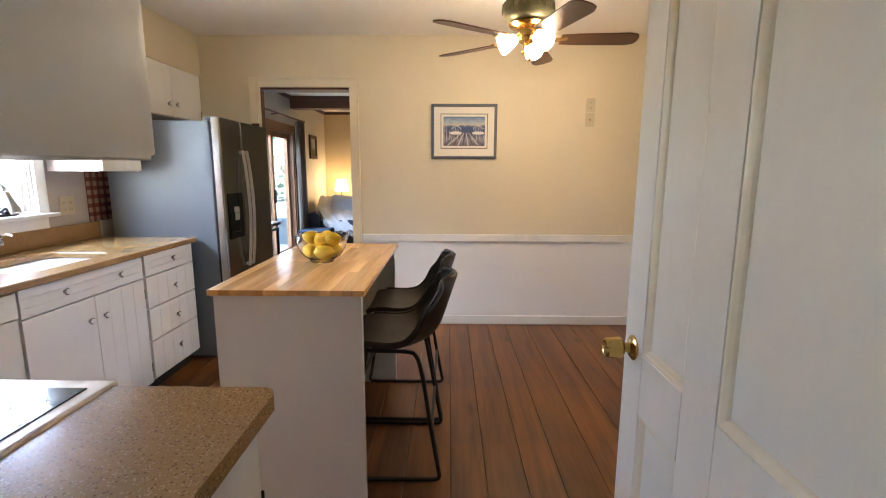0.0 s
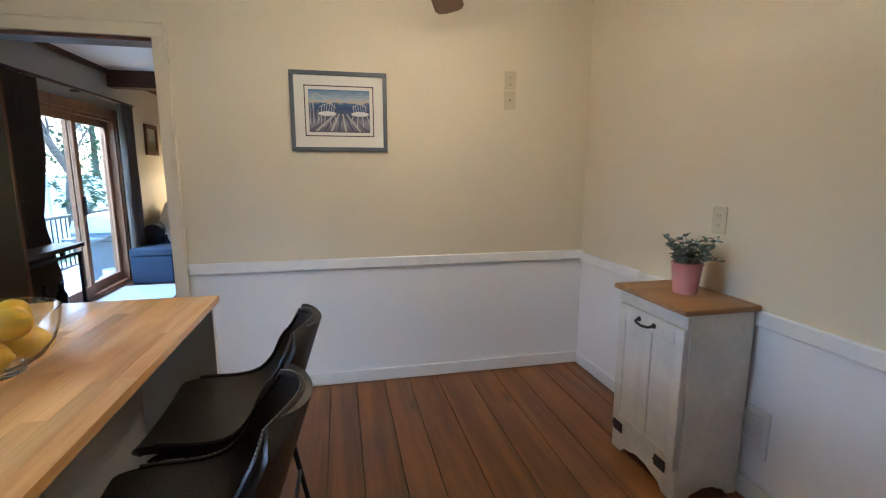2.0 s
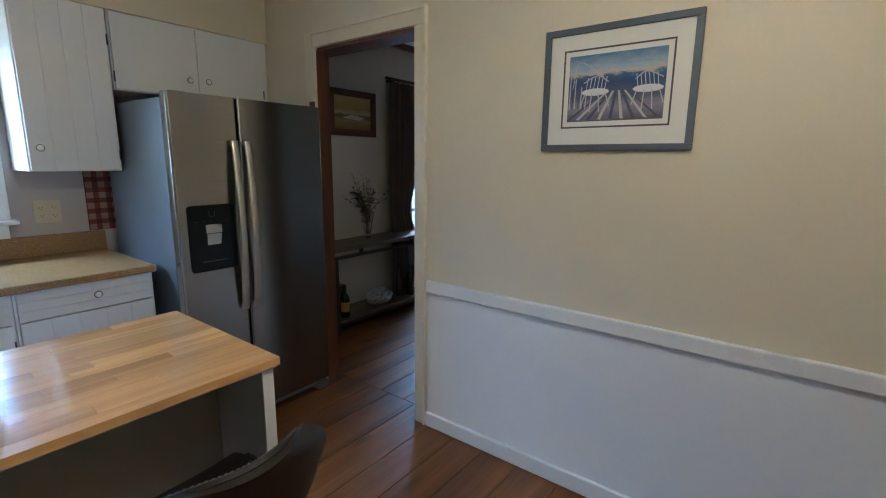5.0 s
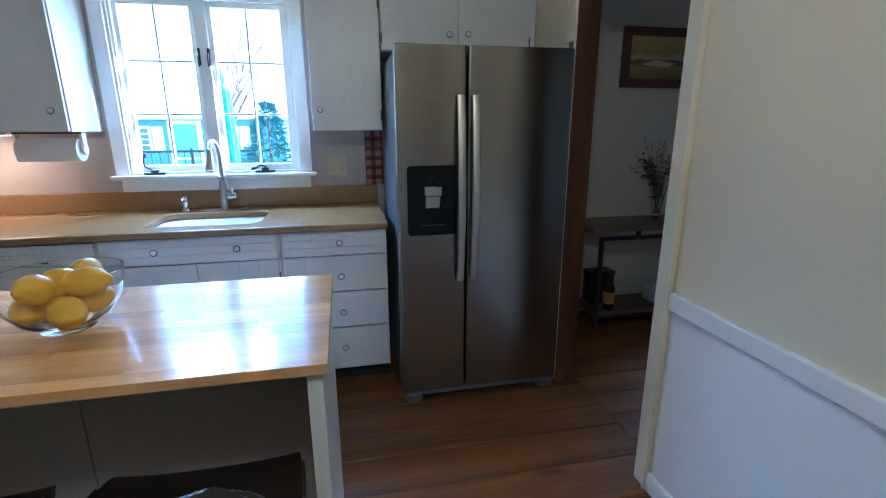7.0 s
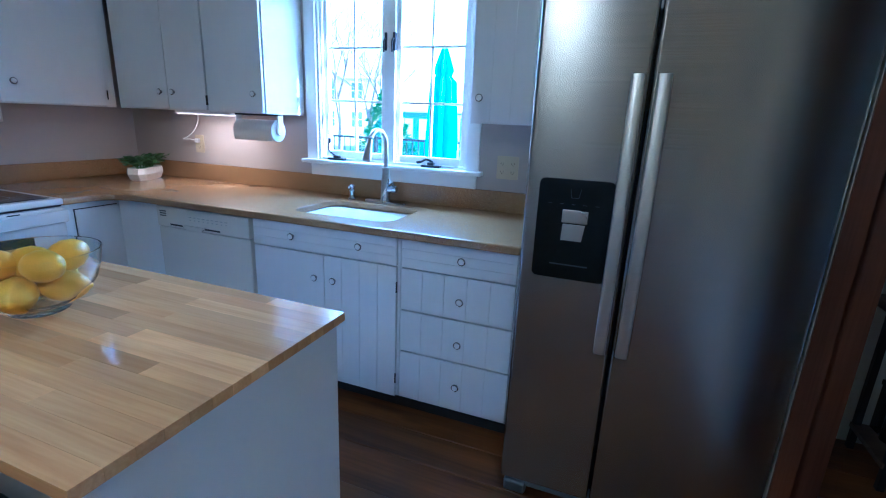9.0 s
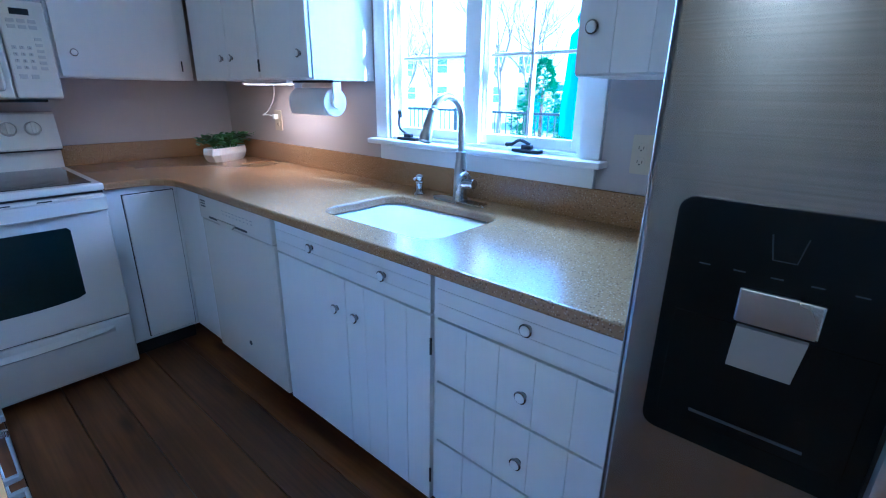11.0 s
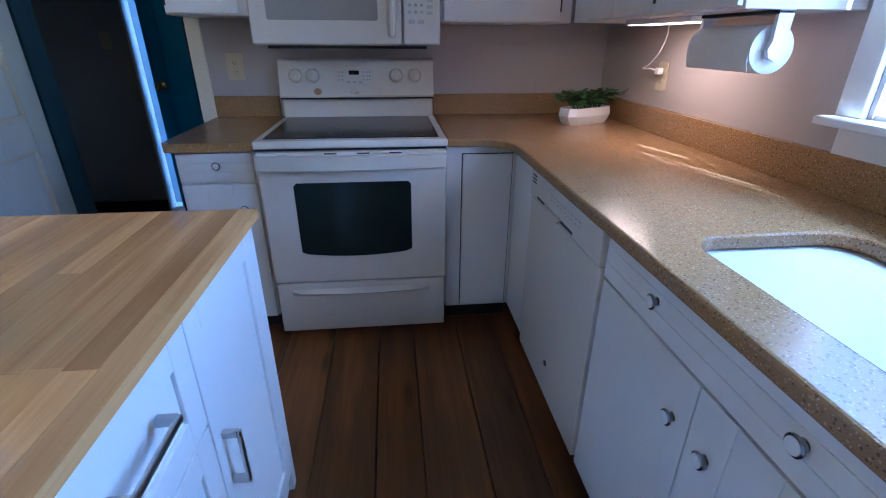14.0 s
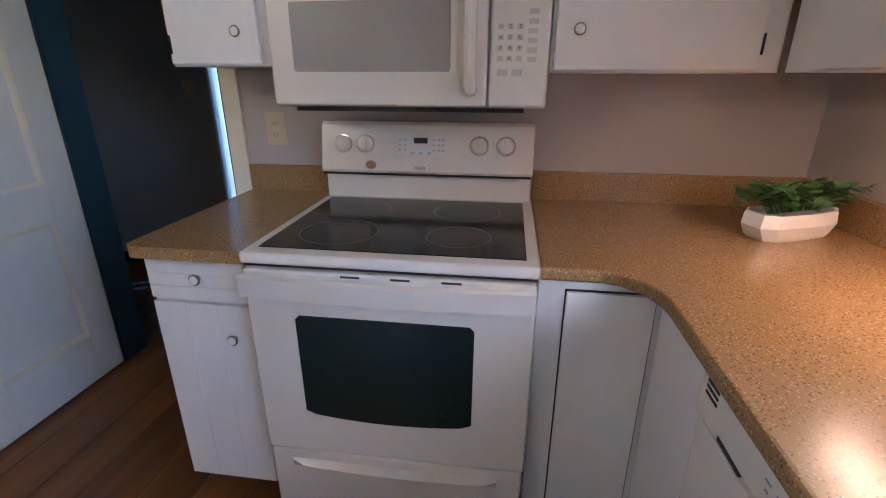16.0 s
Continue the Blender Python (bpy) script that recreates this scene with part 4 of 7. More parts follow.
# ---- microwave ----
def microwave():
    w_ = thing("microwave", (-0.655, 0.618, 1.262), 180, "white over-the-range microwave with a keypad", "microwave")
    W, H = 0.812, 0.405
    part("body", box((0.0, 0.03, 0.0), (W, 0.36, H), 0.006), m_appl, w_)
    part("underside", box((0.06, 0.02, -0.012), (W - 0.06, 0.34, 0.0)), m_plastic_black, w_)
    d = part("door", box((0.0, 0.0, 0.004), (0.644, 0.032, H), 0.010, 3), m_appl, w_)
    bm = bmesh.new(); prism(bm, rounded(0.045, 0.56, 0.075, 0.37, 0.03, 5), -0.003, 0.004, axis=1); soften(bm, 0.002)
    part("door_panel", bm, m_appl, d)
    bm = bmesh.new(); prism(bm, rounded(0.075, 0.54, 0.10, 0.285, 0.008, 3), -0.0045, 0.0, axis=1)
    part("door_window", bm, M("grey screened microwave glass", (0.36, 0.34, 0.31), 0.22, var=0.06, scale=3), d, "grey screened window")
    bm = bmesh.new()
    tube(bm, smooth_path([(0.598, 0.0, 0.05), (0.598, -0.03, 0.07), (0.598, -0.042, 0.20), (0.598, -0.03, 0.34), (0.598, 0.0, 0.36)], 5), 0.018, 10)
    part("handle", bm, m_appl, d)
    k = part("keypad_panel", box((0.648, 0.0, 0.004), (W, 0.032, H), 0.010, 3), m_appl, w_)
    bm = bmesh.new(); prism(bm, rounded(0.66, 0.785, 0.075, 0.385, 0.012, 4), -0.002, 0.002, axis=1)
    part("keypad", bm, M("cream keypad", (0.70, 0.67, 0.58), 0.45), k)
    part("display", box((0.69, -0.004, 0.345), (0.755, 0.0, 0.37), 0.002), m_plastic_black, k)
    m_key = M("grey key", (0.52, 0.50, 0.46), 0.5)
    bm = bmesh.new()
    for i in range(3):
        for j in range(4):
            x, z = 0.678 + 0.026 * i, 0.215 - 0.027 * j
            add(bm, (x - 0.008, -0.0035, z - 0.007), (x + 0.008, -0.001, z + 0.007), 0.002)
    for i in range(3):
        for j in range(2):
            add(bm, (0.672 + 0.036 * i, -0.0035, 0.29 + 0.024 * j), (0.7 + 0.036 * i, -0.001, 0.305 + 0.024 * j), 0.002)
    for j in range(6):
        add(bm, (0.752, -0.0035, 0.125 + 0.024 * j), (0.778, -0.001, 0.138 + 0.024 * j), 0.002)
    for i in range(2):
        add(bm, (0.672 + 0.04 * i, -0.0035, 0.088), (0.7 + 0.04 * i, -0.001, 0.106), 0.002)
    tagged(part("key", bm, m_key, k), kind="stuff")
    # digits of the number pad
    for n in range(10):
        i, j = ((n - 1) % 3, (n - 1) // 3) if n else (1, 3)
        cu = bpy.data.curves.new("digit", 'FONT'); cu.body = str(n); cu.size = 0.012; cu.align_x = cu.align_y = 'CENTER'; cu.extrude = 0.0002
        t = new("digit_text", cu)
        me = bpy.data.meshes.new_from_object(t); bpy.data.objects.remove(t)
        me.materials.append(m_plastic_black)
        share("digit", me, k, pose(0.678 + 0.026 * i, -0.0038, 0.215 - 0.027 * j, 90))
microwave()

# ---- refrigerator ----
def fridge():
    f = thing("refrigerator", (-1.52, 3.238, 0), 90, "stainless steel side-by-side refrigerator with an ice and water dispenser", "refrigerator")
    W, H = 0.835, 1.722
    part("body", box((0.006, 0.075, 0.03), (W - 0.006, 0.80, H - 0.022), 0.004), m_steel_side, f, "grey painted side panels")
    part("gasket", box((0.012, 0.06, 0.06), (W - 0.012, 0.076, H - 0.03)), m_black, f)
    def slab(x0, x1, hole=None):
        bm = bmesh.new()
        pts = rounded(x0, x1, 0.0, 0.062, 0.012, 4)
        prism(bm, pts, 0.06, H)
        return bm
    split = 0.326
    d1 = part("freezer_door", slab(0.0, split - 0.003), m_steel, f)
    d2 = part("door", slab(split + 0.003, W), m_steel, f)
    for x, dd in ((split - 0.034, d1), (split + 0.034, d2)):
        bm = bmesh.new()
        pts = smooth_path([(x, -0.020, 1.515), (x, -0.034, 1.40), (x, -0.046, 1.22), (x, -0.050, 1.08), (x, -0.046, 0.94), (x, -0.034, 0.77), (x, -0.020, 0.652)], 5)
        for z in (1.488, 0.656):
            add(bm, (x - 0.014, -0.020, z), (x + 0.014, 0.001, z + 0.022), 0.003)
        rings = [[bm.verts.new((x + a, q.y + b, q.z)) for a, b in ((-0.019, 0.004), (-0.0165, -0.005), (-0.008, -0.0085), (0.008, -0.0085), (0.0165, -0.005), (0.019, 0.004), (0.012, 0.007), (-0.012, 0.007))] for q in pts]
        for a, b in zip(rings, rings[1:]):
            for q in range(8):
                bm.faces.new((a[q], a[(q + 1) % 8], b[(q + 1) % 8], b[q]))
        bm.faces.new(rings[0]); bm.faces.new(rings[-1])
        part("handle", bm, m_handle, dd, "curved brushed metal handle")
    # dispenser: a rounded black bezel with a deep niche
    z0, z1, x0, x1 = 0.883, 1.207, 0.045, 0.275
    bm = bmesh.new(); prism(bm, rounded(x0, x1, z0, z1, 0.018, 4), -0.004, 0.004, axis=1); soften(bm, 0.002)
    disp = part("dispenser", bm, m_dispenser, d1, "glossy black dispenser panel")
    return f, d1
FRIDGE, FREEZER = fridge()
bm = bmesh.new()
add(bm, (0.125, -0.010, 1.070), (0.205, -0.003, 1.112), 0.003)
part("dispenser_chute", bm, m_nickel, FREEZER, "silver dispenser chute")
bm = bmesh.new()
prism(bm, [(0.130, 1.066), (0.198, 1.066), (0.192, 1.014), (0.128, 1.014)], -0.012, -0.004, axis=1); soften(bm, 0.002)
part("dispenser_paddle", bm, M("silver plastic paddle", (0.42, 0.42, 0.42), 0.32, 0.35, var=0.06), FREEZER, "silver dispenser paddle")
bm = bmesh.new()
add(bm, (0.062, -0.0065, 0.915), (0.258, -0.0045, 1.065), 0.001)
part("dispenser_niche", bm, m_dispenser, FREEZER)
bm = bmesh.new()
tube(bm, [(0.143, -0.0055, 1.178), (0.148, -0.0055, 1.15), (0.17, -0.0055, 1.15), (0.175, -0.0055, 1.178)], 0.0009, 6)
m_print = M("grey print", (0.05, 0.053, 0.056), 0.5)
part("marking", bm, m_print, FREEZER)
for k in range(5):
    part("marking", box((0.078 + 0.036 * k, -0.0048, 1.1285), (0.090 + 0.036 * k, -0.0042, 1.1300)), m_print, FREEZER)
part("drip_ledge", box((0.10, -0.0075, 0.93), (0.22, -0.006, 0.934)), m_print, FREEZER)
bm = bmesh.new()
add(bm, (0.02, 0.01, 0.028), (0.815, 0.075, 0.058), 0.006)
part("kick_grille", bm, m_steel_side, FRIDGE)
for x in (0.015, 0.735):
    bm = bmesh.new(); add(bm, (x, -0.008, 0.0), (x + 0.085, 0.09, 0.05), 0.012, 3)
    part("foot", bm, m_steel_side, FRIDGE)
for x in (0.02, 0.735):
    part("hinge_cover", box((x, 0.02, 1.7), (x + 0.08, 0.11, 1.728), 0.006), m_steel_side, FRIDGE)

# ---- island ----
IX0, IX1, IY0, IY1 = -0.905, -0.297, 1.765, 2.950
ISLAND = thing("kitchen_island", (0, 0, 0), 0, "white kitchen island with drawers and an overhanging butcher block top", "kitchen island")
def island():
    i = ISLAND
    zt = 0.888
    part("end_panel", box((-0.888, IY0 + 0.012, 0), (-0.312, IY0 + 0.045, zt), 0.002), m_island, i)
    part("end_panel", box((-0.888, IY1 - 0.045, 0), (-0.312, IY1 - 0.012, zt), 0.002), m_island, i)
    part("body", box((-0.872, IY0 + 0.045, 0.085), (-0.575, IY1 - 0.045, zt), 0.001), m_island, i)
    part("plinth", box((-0.872, IY0 + 0.045, 0.0), (-0.575, IY1 - 0.045, 0.085), 0.001), m_island, i)
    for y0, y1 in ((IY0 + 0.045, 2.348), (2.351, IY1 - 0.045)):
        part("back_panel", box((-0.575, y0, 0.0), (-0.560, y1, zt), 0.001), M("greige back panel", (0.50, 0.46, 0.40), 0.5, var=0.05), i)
    part("subtop", box((IX0 + 0.01, IY0 + 0.008, zt), (IX1 - 0.006, IY1 - 0.008, 0.893)), m_island, i)
    def shaker(name, y0, y1, z0, z1):
        bm = bmesh.new()
        x = -0.872
        f = 0.055
        add(bm, (x - 0.011, y0, z0), (x - 0.001, y1, z1), 0.001)
        d = part(name, bm, m_island, i)
        for nm, lo, hi in (("stile", (y0, z0), (y0 + f, z1)), ("stile", (y1 - f, z0), (y1, z1)), ("rail", (y0 + f, z0), (y1 - f, z0 + f)), ("rail", (y0 + f, z1 - f), (y1 - f, z1))):
            part(nm, box((x - 0.019, lo[0], lo[1]), (x - 0.010, hi[0], hi[1]), 0.0012, 1), m_island, d)
        return d
    def pull(par, a, b):
        a, b = Vector(a), Vector(b)
        bm = bmesh.new()
        d = (b - a).normalized()
        w = Vector((0, 0, 1)) if abs(d.z) < 0.5 else Vector((0, 1, 0))
        lo = [min(a[k], b[k]) - (0.006 if k else 0) for k in range(3)]; hi = [max(a[k], b[k]) + (0.006 if k else 0) for k in range(3)]
        add(bm, (-0.925, lo[1], lo[2]), (-0.917, hi[1], hi[2]), 0.002)
        for q in (a, b):
            add(bm, (-0.92, q.y - 0.007, q.z - 0.007), (-0.89, q.y + 0.007, q.z + 0.007), 0.002)
        part("handle", bm, m_nickel, par, "flat brushed nickel bar handle")
    d = shaker("door", IY0 + 0.048, 2.200, 0.092, 0.882); pull(d, (0, 2.165, 0.60), (0, 2.165, 0.48))
    for z0, z1, hz in ((0.667, 0.882, 0.80), (0.382, 0.660, 0.555), (0.092, 0.375, 0.27)):
        d = shaker("drawer", 2.205, 2.582, z0, z1); pull(d, (0, 2.335, hz), (0, 2.465, hz))
    d = shaker("door", 2.588, IY1 - 0.048, 0.092, 0.882); pull(d, (0, 2.63, 0.60), (0, 2.63, 0.48))
island()
TOP = thing("butcher_block_top", (0, 0, 0), 0, "birch butcher block island top of finger-jointed staves", "worktop")
def staves():
    rnd = random.Random(5)
    n = 14
    w = (IX1 - IX0) / n
    for k in range(n):
        y = IY0
        while y < IY1 - 1e-4:
            L = rnd.uniform(0.22, 0.62)
            y2 = y + L
            if IY1 - y2 < 0.15: y2 = IY1
            bm = bmesh.new()
            add(bm, (-w / 2 + 0.0001, -(y2 - y) / 2 + 0.0001, 0), (w / 2 - 0.0001, (y2 - y) / 2 - 0.0001, 0.022), 0.0003, 1)
            o = part("stave", bm, m_butcher, TOP)
            o.location = (IX0 + (k + 0.5) * w, (y + y2) / 2, 0.893)
            y = y2
staves()

# ---- white panelled door, standing open ----
def panel_door():
    hinge, free = Vector((0.507, 0.282, 0)), Vector((0.502, 1.200, 0))
    d = free - hinge
    L = d.length
    a = math.degrees(math.atan2(d.y, d.x))
    dr = thing("door_1", (hinge.x, hinge.y, 0.012), a, "white painted panelled door standing open, brass knob", "door", kind="structure")
    T, H = 0.036, 2.02
    bm = bmesh.new()
    # stiles, rails, recessed panels; local x along the leaf, local y across it
    zs = [0.0, 0.22, 0.775, 0.925, 1.90, H]
    cols = ((L - 0.292, L - 0.105), (L - 0.795, L - 0.408))
    def fr(x0, x1, z0, z1):
        add(bm, (x0, -T / 2, z0), (x1, T / 2, z1), 0.0015, 1)
    fr(0, cols[1][0], 0, H); fr(cols[1][1], cols[0][0], 0, H); fr(cols[0][1], L, 0, H)
    for x0, x1 in cols:
        fr(x0, x1, 0, zs[1]); fr(x0, x1, zs[2], zs[3]); fr(x0, x1, zs[4], H)
    part("frame", bm, m_door, dr)
    for x0, x1 in cols:
        for z0, z1 in ((zs[1], zs[2]), (zs[3], zs[4])):
            bm = bmesh.new(); add(bm, (x0, -0.006, z0), (x1, 0.006, z1))
            part("panel", bm, m_door, dr)
            bm = bmesh.new()
            for s in (-1, 1):
                ya, yb = sorted((s * 0.006, s * (T / 2 - 0.002)))
                w = 0.020
                rings = []
                for inset, h in ((0.0, yb if s > 0 else ya), (0.005, (yb if s > 0 else ya) - s * 0.001), (0.009, s * 0.0125), (0.015, s * 0.0105), (w, s * 0.006)):
                    rings.append([bm.verts.new((x, h, z)) for x, z in ((x0 + inset, z0 + inset), (x1 - inset, z0 + inset), (x1 - inset, z1 - inset), (x0 + inset, z1 - inset))])
                for a, b in zip(rings, rings[1:]):
                    for q in range(4):
                        bm.faces.new((a[q], a[(q + 1) % 4], b[(q + 1) % 4], b[q]))
            part("panel_moulding", bm, M("yellowed white moulding", (0.76, 0.67, 0.49), 0.35, var=0.06), dr, "yellowed white panel moulding")
    for s in (-1, 1):
        bm = bmesh.new()
        lathe(bm, [(0.0, 0), (0.031, 0), (0.031, 0.003), (0.024, 0.008), (0.013, 0.012), (0.011, 0.024), (0.021, 0.028), (0.0265, 0.034), (0.0245, 0.066), (0.019, 0.071), (0.013, 0.067), (0.0, 0.067)], 28, pose(L - 0.052, s * T / 2, 0.925, 90 if s < 0 else -90))
        part("knob", bm, m_brass, dr, "polished brass door knob")
panel_door()

# ---- bar stools ----
m_leather = M("dark brown leather", (0.018, 0.013, 0.010), 0.38, var=0.25, scale=7, bump=0.05, bscale=220)
m_stitch = M("pale stitching", (0.24, 0.22, 0.19), 0.6)
def stool(y):
    s = thing("bar_stool", (-0.21, y, 0), 0, "dark brown leather bucket bar stool on a black sled frame", "bar stool", "stools at the island")
    prof = [(-0.205, 0.575), (-0.215, 0.60), (-0.195, 0.622), (-0.12, 0.628), (-0.02, 0.618), (0.07, 0.615), (0.135, 0.635), (0.175, 0.675), (0.20, 0.733), (0.222, 0.80), (0.243, 0.862), (0.258, 0.905)]
    halfw = [0.165, 0.19, 0.20, 0.212, 0.220, 0.224, 0.224, 0.22, 0.21, 0.198, 0.18, 0.13]
    pr = smooth_path([(a, 0, b) for a, b in prof], 3)
    hw = []
    for k in range(len(halfw) - 1):
        hw += [halfw[k] + (halfw[k + 1] - halfw[k]) * t / 3 for t in range(3)]
    hw.append(halfw[-1])
    bm = bmesh.new()
    N = 14
    grid = []
    for k, p in enumerate(pr):
        u = k / (len(pr) - 1)
        curl = 0.012 + 0.075 * math.exp(-((u - 0.62) / 0.16) ** 2)   # sides wrap up at the bend
        fwd = 0.055 * max(0, (u - 0.55) / 0.45)
        row = []
        for j in range(N + 1):
            v = 2 * j / N - 1
            up = curl * abs(v) ** 2.6 if u < 0.75 else curl * abs(v) ** 2.6 - 0.03 * max(0, (u - 0.85) / 0.15) * abs(v) ** 3
            row.append(bm.verts.new((p.x - fwd * v * v - 0.04 * abs(v) ** 3 * math.exp(-((u - 0.62) / 0.2) ** 2), hw[k] * v, p.z + up)))
        grid.append(row)
    for a, b in zip(grid, grid[1:]):
        for j in range(N):
            bm.faces.new((a[j], a[j + 1], b[j + 1], b[j]))
    bmesh.ops.recalc_face_normals(bm, faces=bm.faces)
    edge = [v.co.copy() for v in grid[-1]]
    rim = [g[0].co.copy() for g in grid[8:]] + edge + [g[-1].co.copy() for g in grid[8:]][::-1]
    bmesh.ops.solidify(bm, geom=bm.faces[:], thickness=0.022)
    part("seat", bm, m_leather, s, smooth=60)
    bm = bmesh.new()
    tube(bm, rim, 0.0075, 6)
    part("piping", bm, m_leather, s, "stitched leather edge")
    bm = bmesh.new()
    for a, b in zip(rim, rim[1:]):
        for f in (0.2, 0.7):
            q = a.lerp(b, f) + Vector((-0.003, 0, 0.0072)); e = a.lerp(b, f + 0.22) + Vector((-0.003, 0, 0.0072))
            cyl(bm, q, e, 0.0011, n=4)
    tagged(part("stitching", bm, m_stitch, s, "pale contrast stitching"), kind="stuff")
    for sy in (-1, 1):
        Y = sy * 0.19
        Yf = sy * 0.235
        bm = bmesh.new()
        pts = smooth_path([(-0.12, Y, 0.596), (0.05, Y, 0.592)], 3) + smooth_path([(0.085, Y, 0.585), (0.105, Y * 1.02, 0.555), (0.125, Y * 1.05, 0.48)], 4) + [(0.16, Y * 1.14, 0.26), (0.195, Yf, 0.055)] + smooth_path([(0.20, Yf, 0.03), (0.192, Yf, 0.014), (0.165, Yf, 0.010)], 4) + [(-0.23, Yf, 0.010)] + smooth_path([(-0.262, Yf, 0.013), (-0.27, Yf, 0.03), (-0.265, Yf, 0.055)], 4) + [(-0.21, Y * 1.1, 0.40), (-0.18, Y, 0.56)] + smooth_path([(-0.17, Y, 0.585), (-0.145, Y, 0.596), (-0.12, Y, 0.596)], 4)
        tube(bm, pts, 0.0098, 10)
        part("leg", bm, m_black, s, "black steel sled leg")
    bm = bmesh.new(); tube(bm, [(-0.235, -0.218, 0.24), (-0.235, 0.218, 0.24)], 0.009, 10)
    part("footrest", bm, m_black, s)
    bm = bmesh.new(); tube(bm, [(0.165, -0.222, 0.235), (0.165, 0.222, 0.235)], 0.008, 10)
    part("stretcher", bm, m_black, s)
for y in (2.155, 2.665):
    stool(y)

# ---- bowl of lemons ----
BOWL = Vector((-0.61, 2.338, 0.9155))
b = thing("glass_bowl", BOWL, 0, "clear glass bowl on the island holding lemons", "bowl")
bm = bmesh.new()
outer = [(0.0, 0.002), (0.052, 0.0), (0.056, 0.003), (0.054, 0.009), (0.062, 0.014), (0.092, 0.034), (0.115, 0.068), (0.126, 0.105), (0.1305, 0.138), (0.1298, 0.1402), (0.1278, 0.1395), (0.1235, 0.106), (0.112, 0.0705), (0.0895, 0.038), (0.058, 0.0195), (0.0, 0.016)]
lathe(bm, outer, 48)
g = part("bowl", bm, m_clear, b); g.visible_shadow = False
m_lemon = M("lemon peel", (0.86, 0.50, 0.015), 0.36, var=0.10, scale=9, bump=0.06, bscale=260)
rnd = random.Random(11)
for x, y, z, a, t in ((-0.056, -0.022, 0.058, 20, 10), (0.026, -0.058, 0.058, 95, 0), (0.052, 0.03, 0.058, 140, 8), (-0.026, 0.056, 0.058, 60, -8), (0.0, -0.004, 0.112, 30, 12), (-0.056, 0.03, 0.118, 100, 15), (0.058, -0.02, 0.118, 75, -12), (0.012, 0.062, 0.116, 10, 5)):
    l = thing("lemon", BOWL + Vector((x, y, z)), a, "ripe yellow lemon in the glass bowl", "lemon", "lemons in the bowl")
    bm = bmesh.new()
    k = rnd.uniform(1.02, 1.14)
    lathe(bm, [(0.0, -0.048), (0.005, -0.046), (0.008, -0.042), (0.016, -0.038), (0.026, -0.026), (0.0325, -0.008), (0.0325, 0.008), (0.027, 0.024), (0.017, 0.036), (0.009, 0.041), (0.006, 0.046), (0.0, 0.047)], 20, pose(0, 0, 0, 90 + t, 0, 0) @ Matrix.Scale(k, 4))
    part("peel", bm, m_lemon, l, smooth=80)

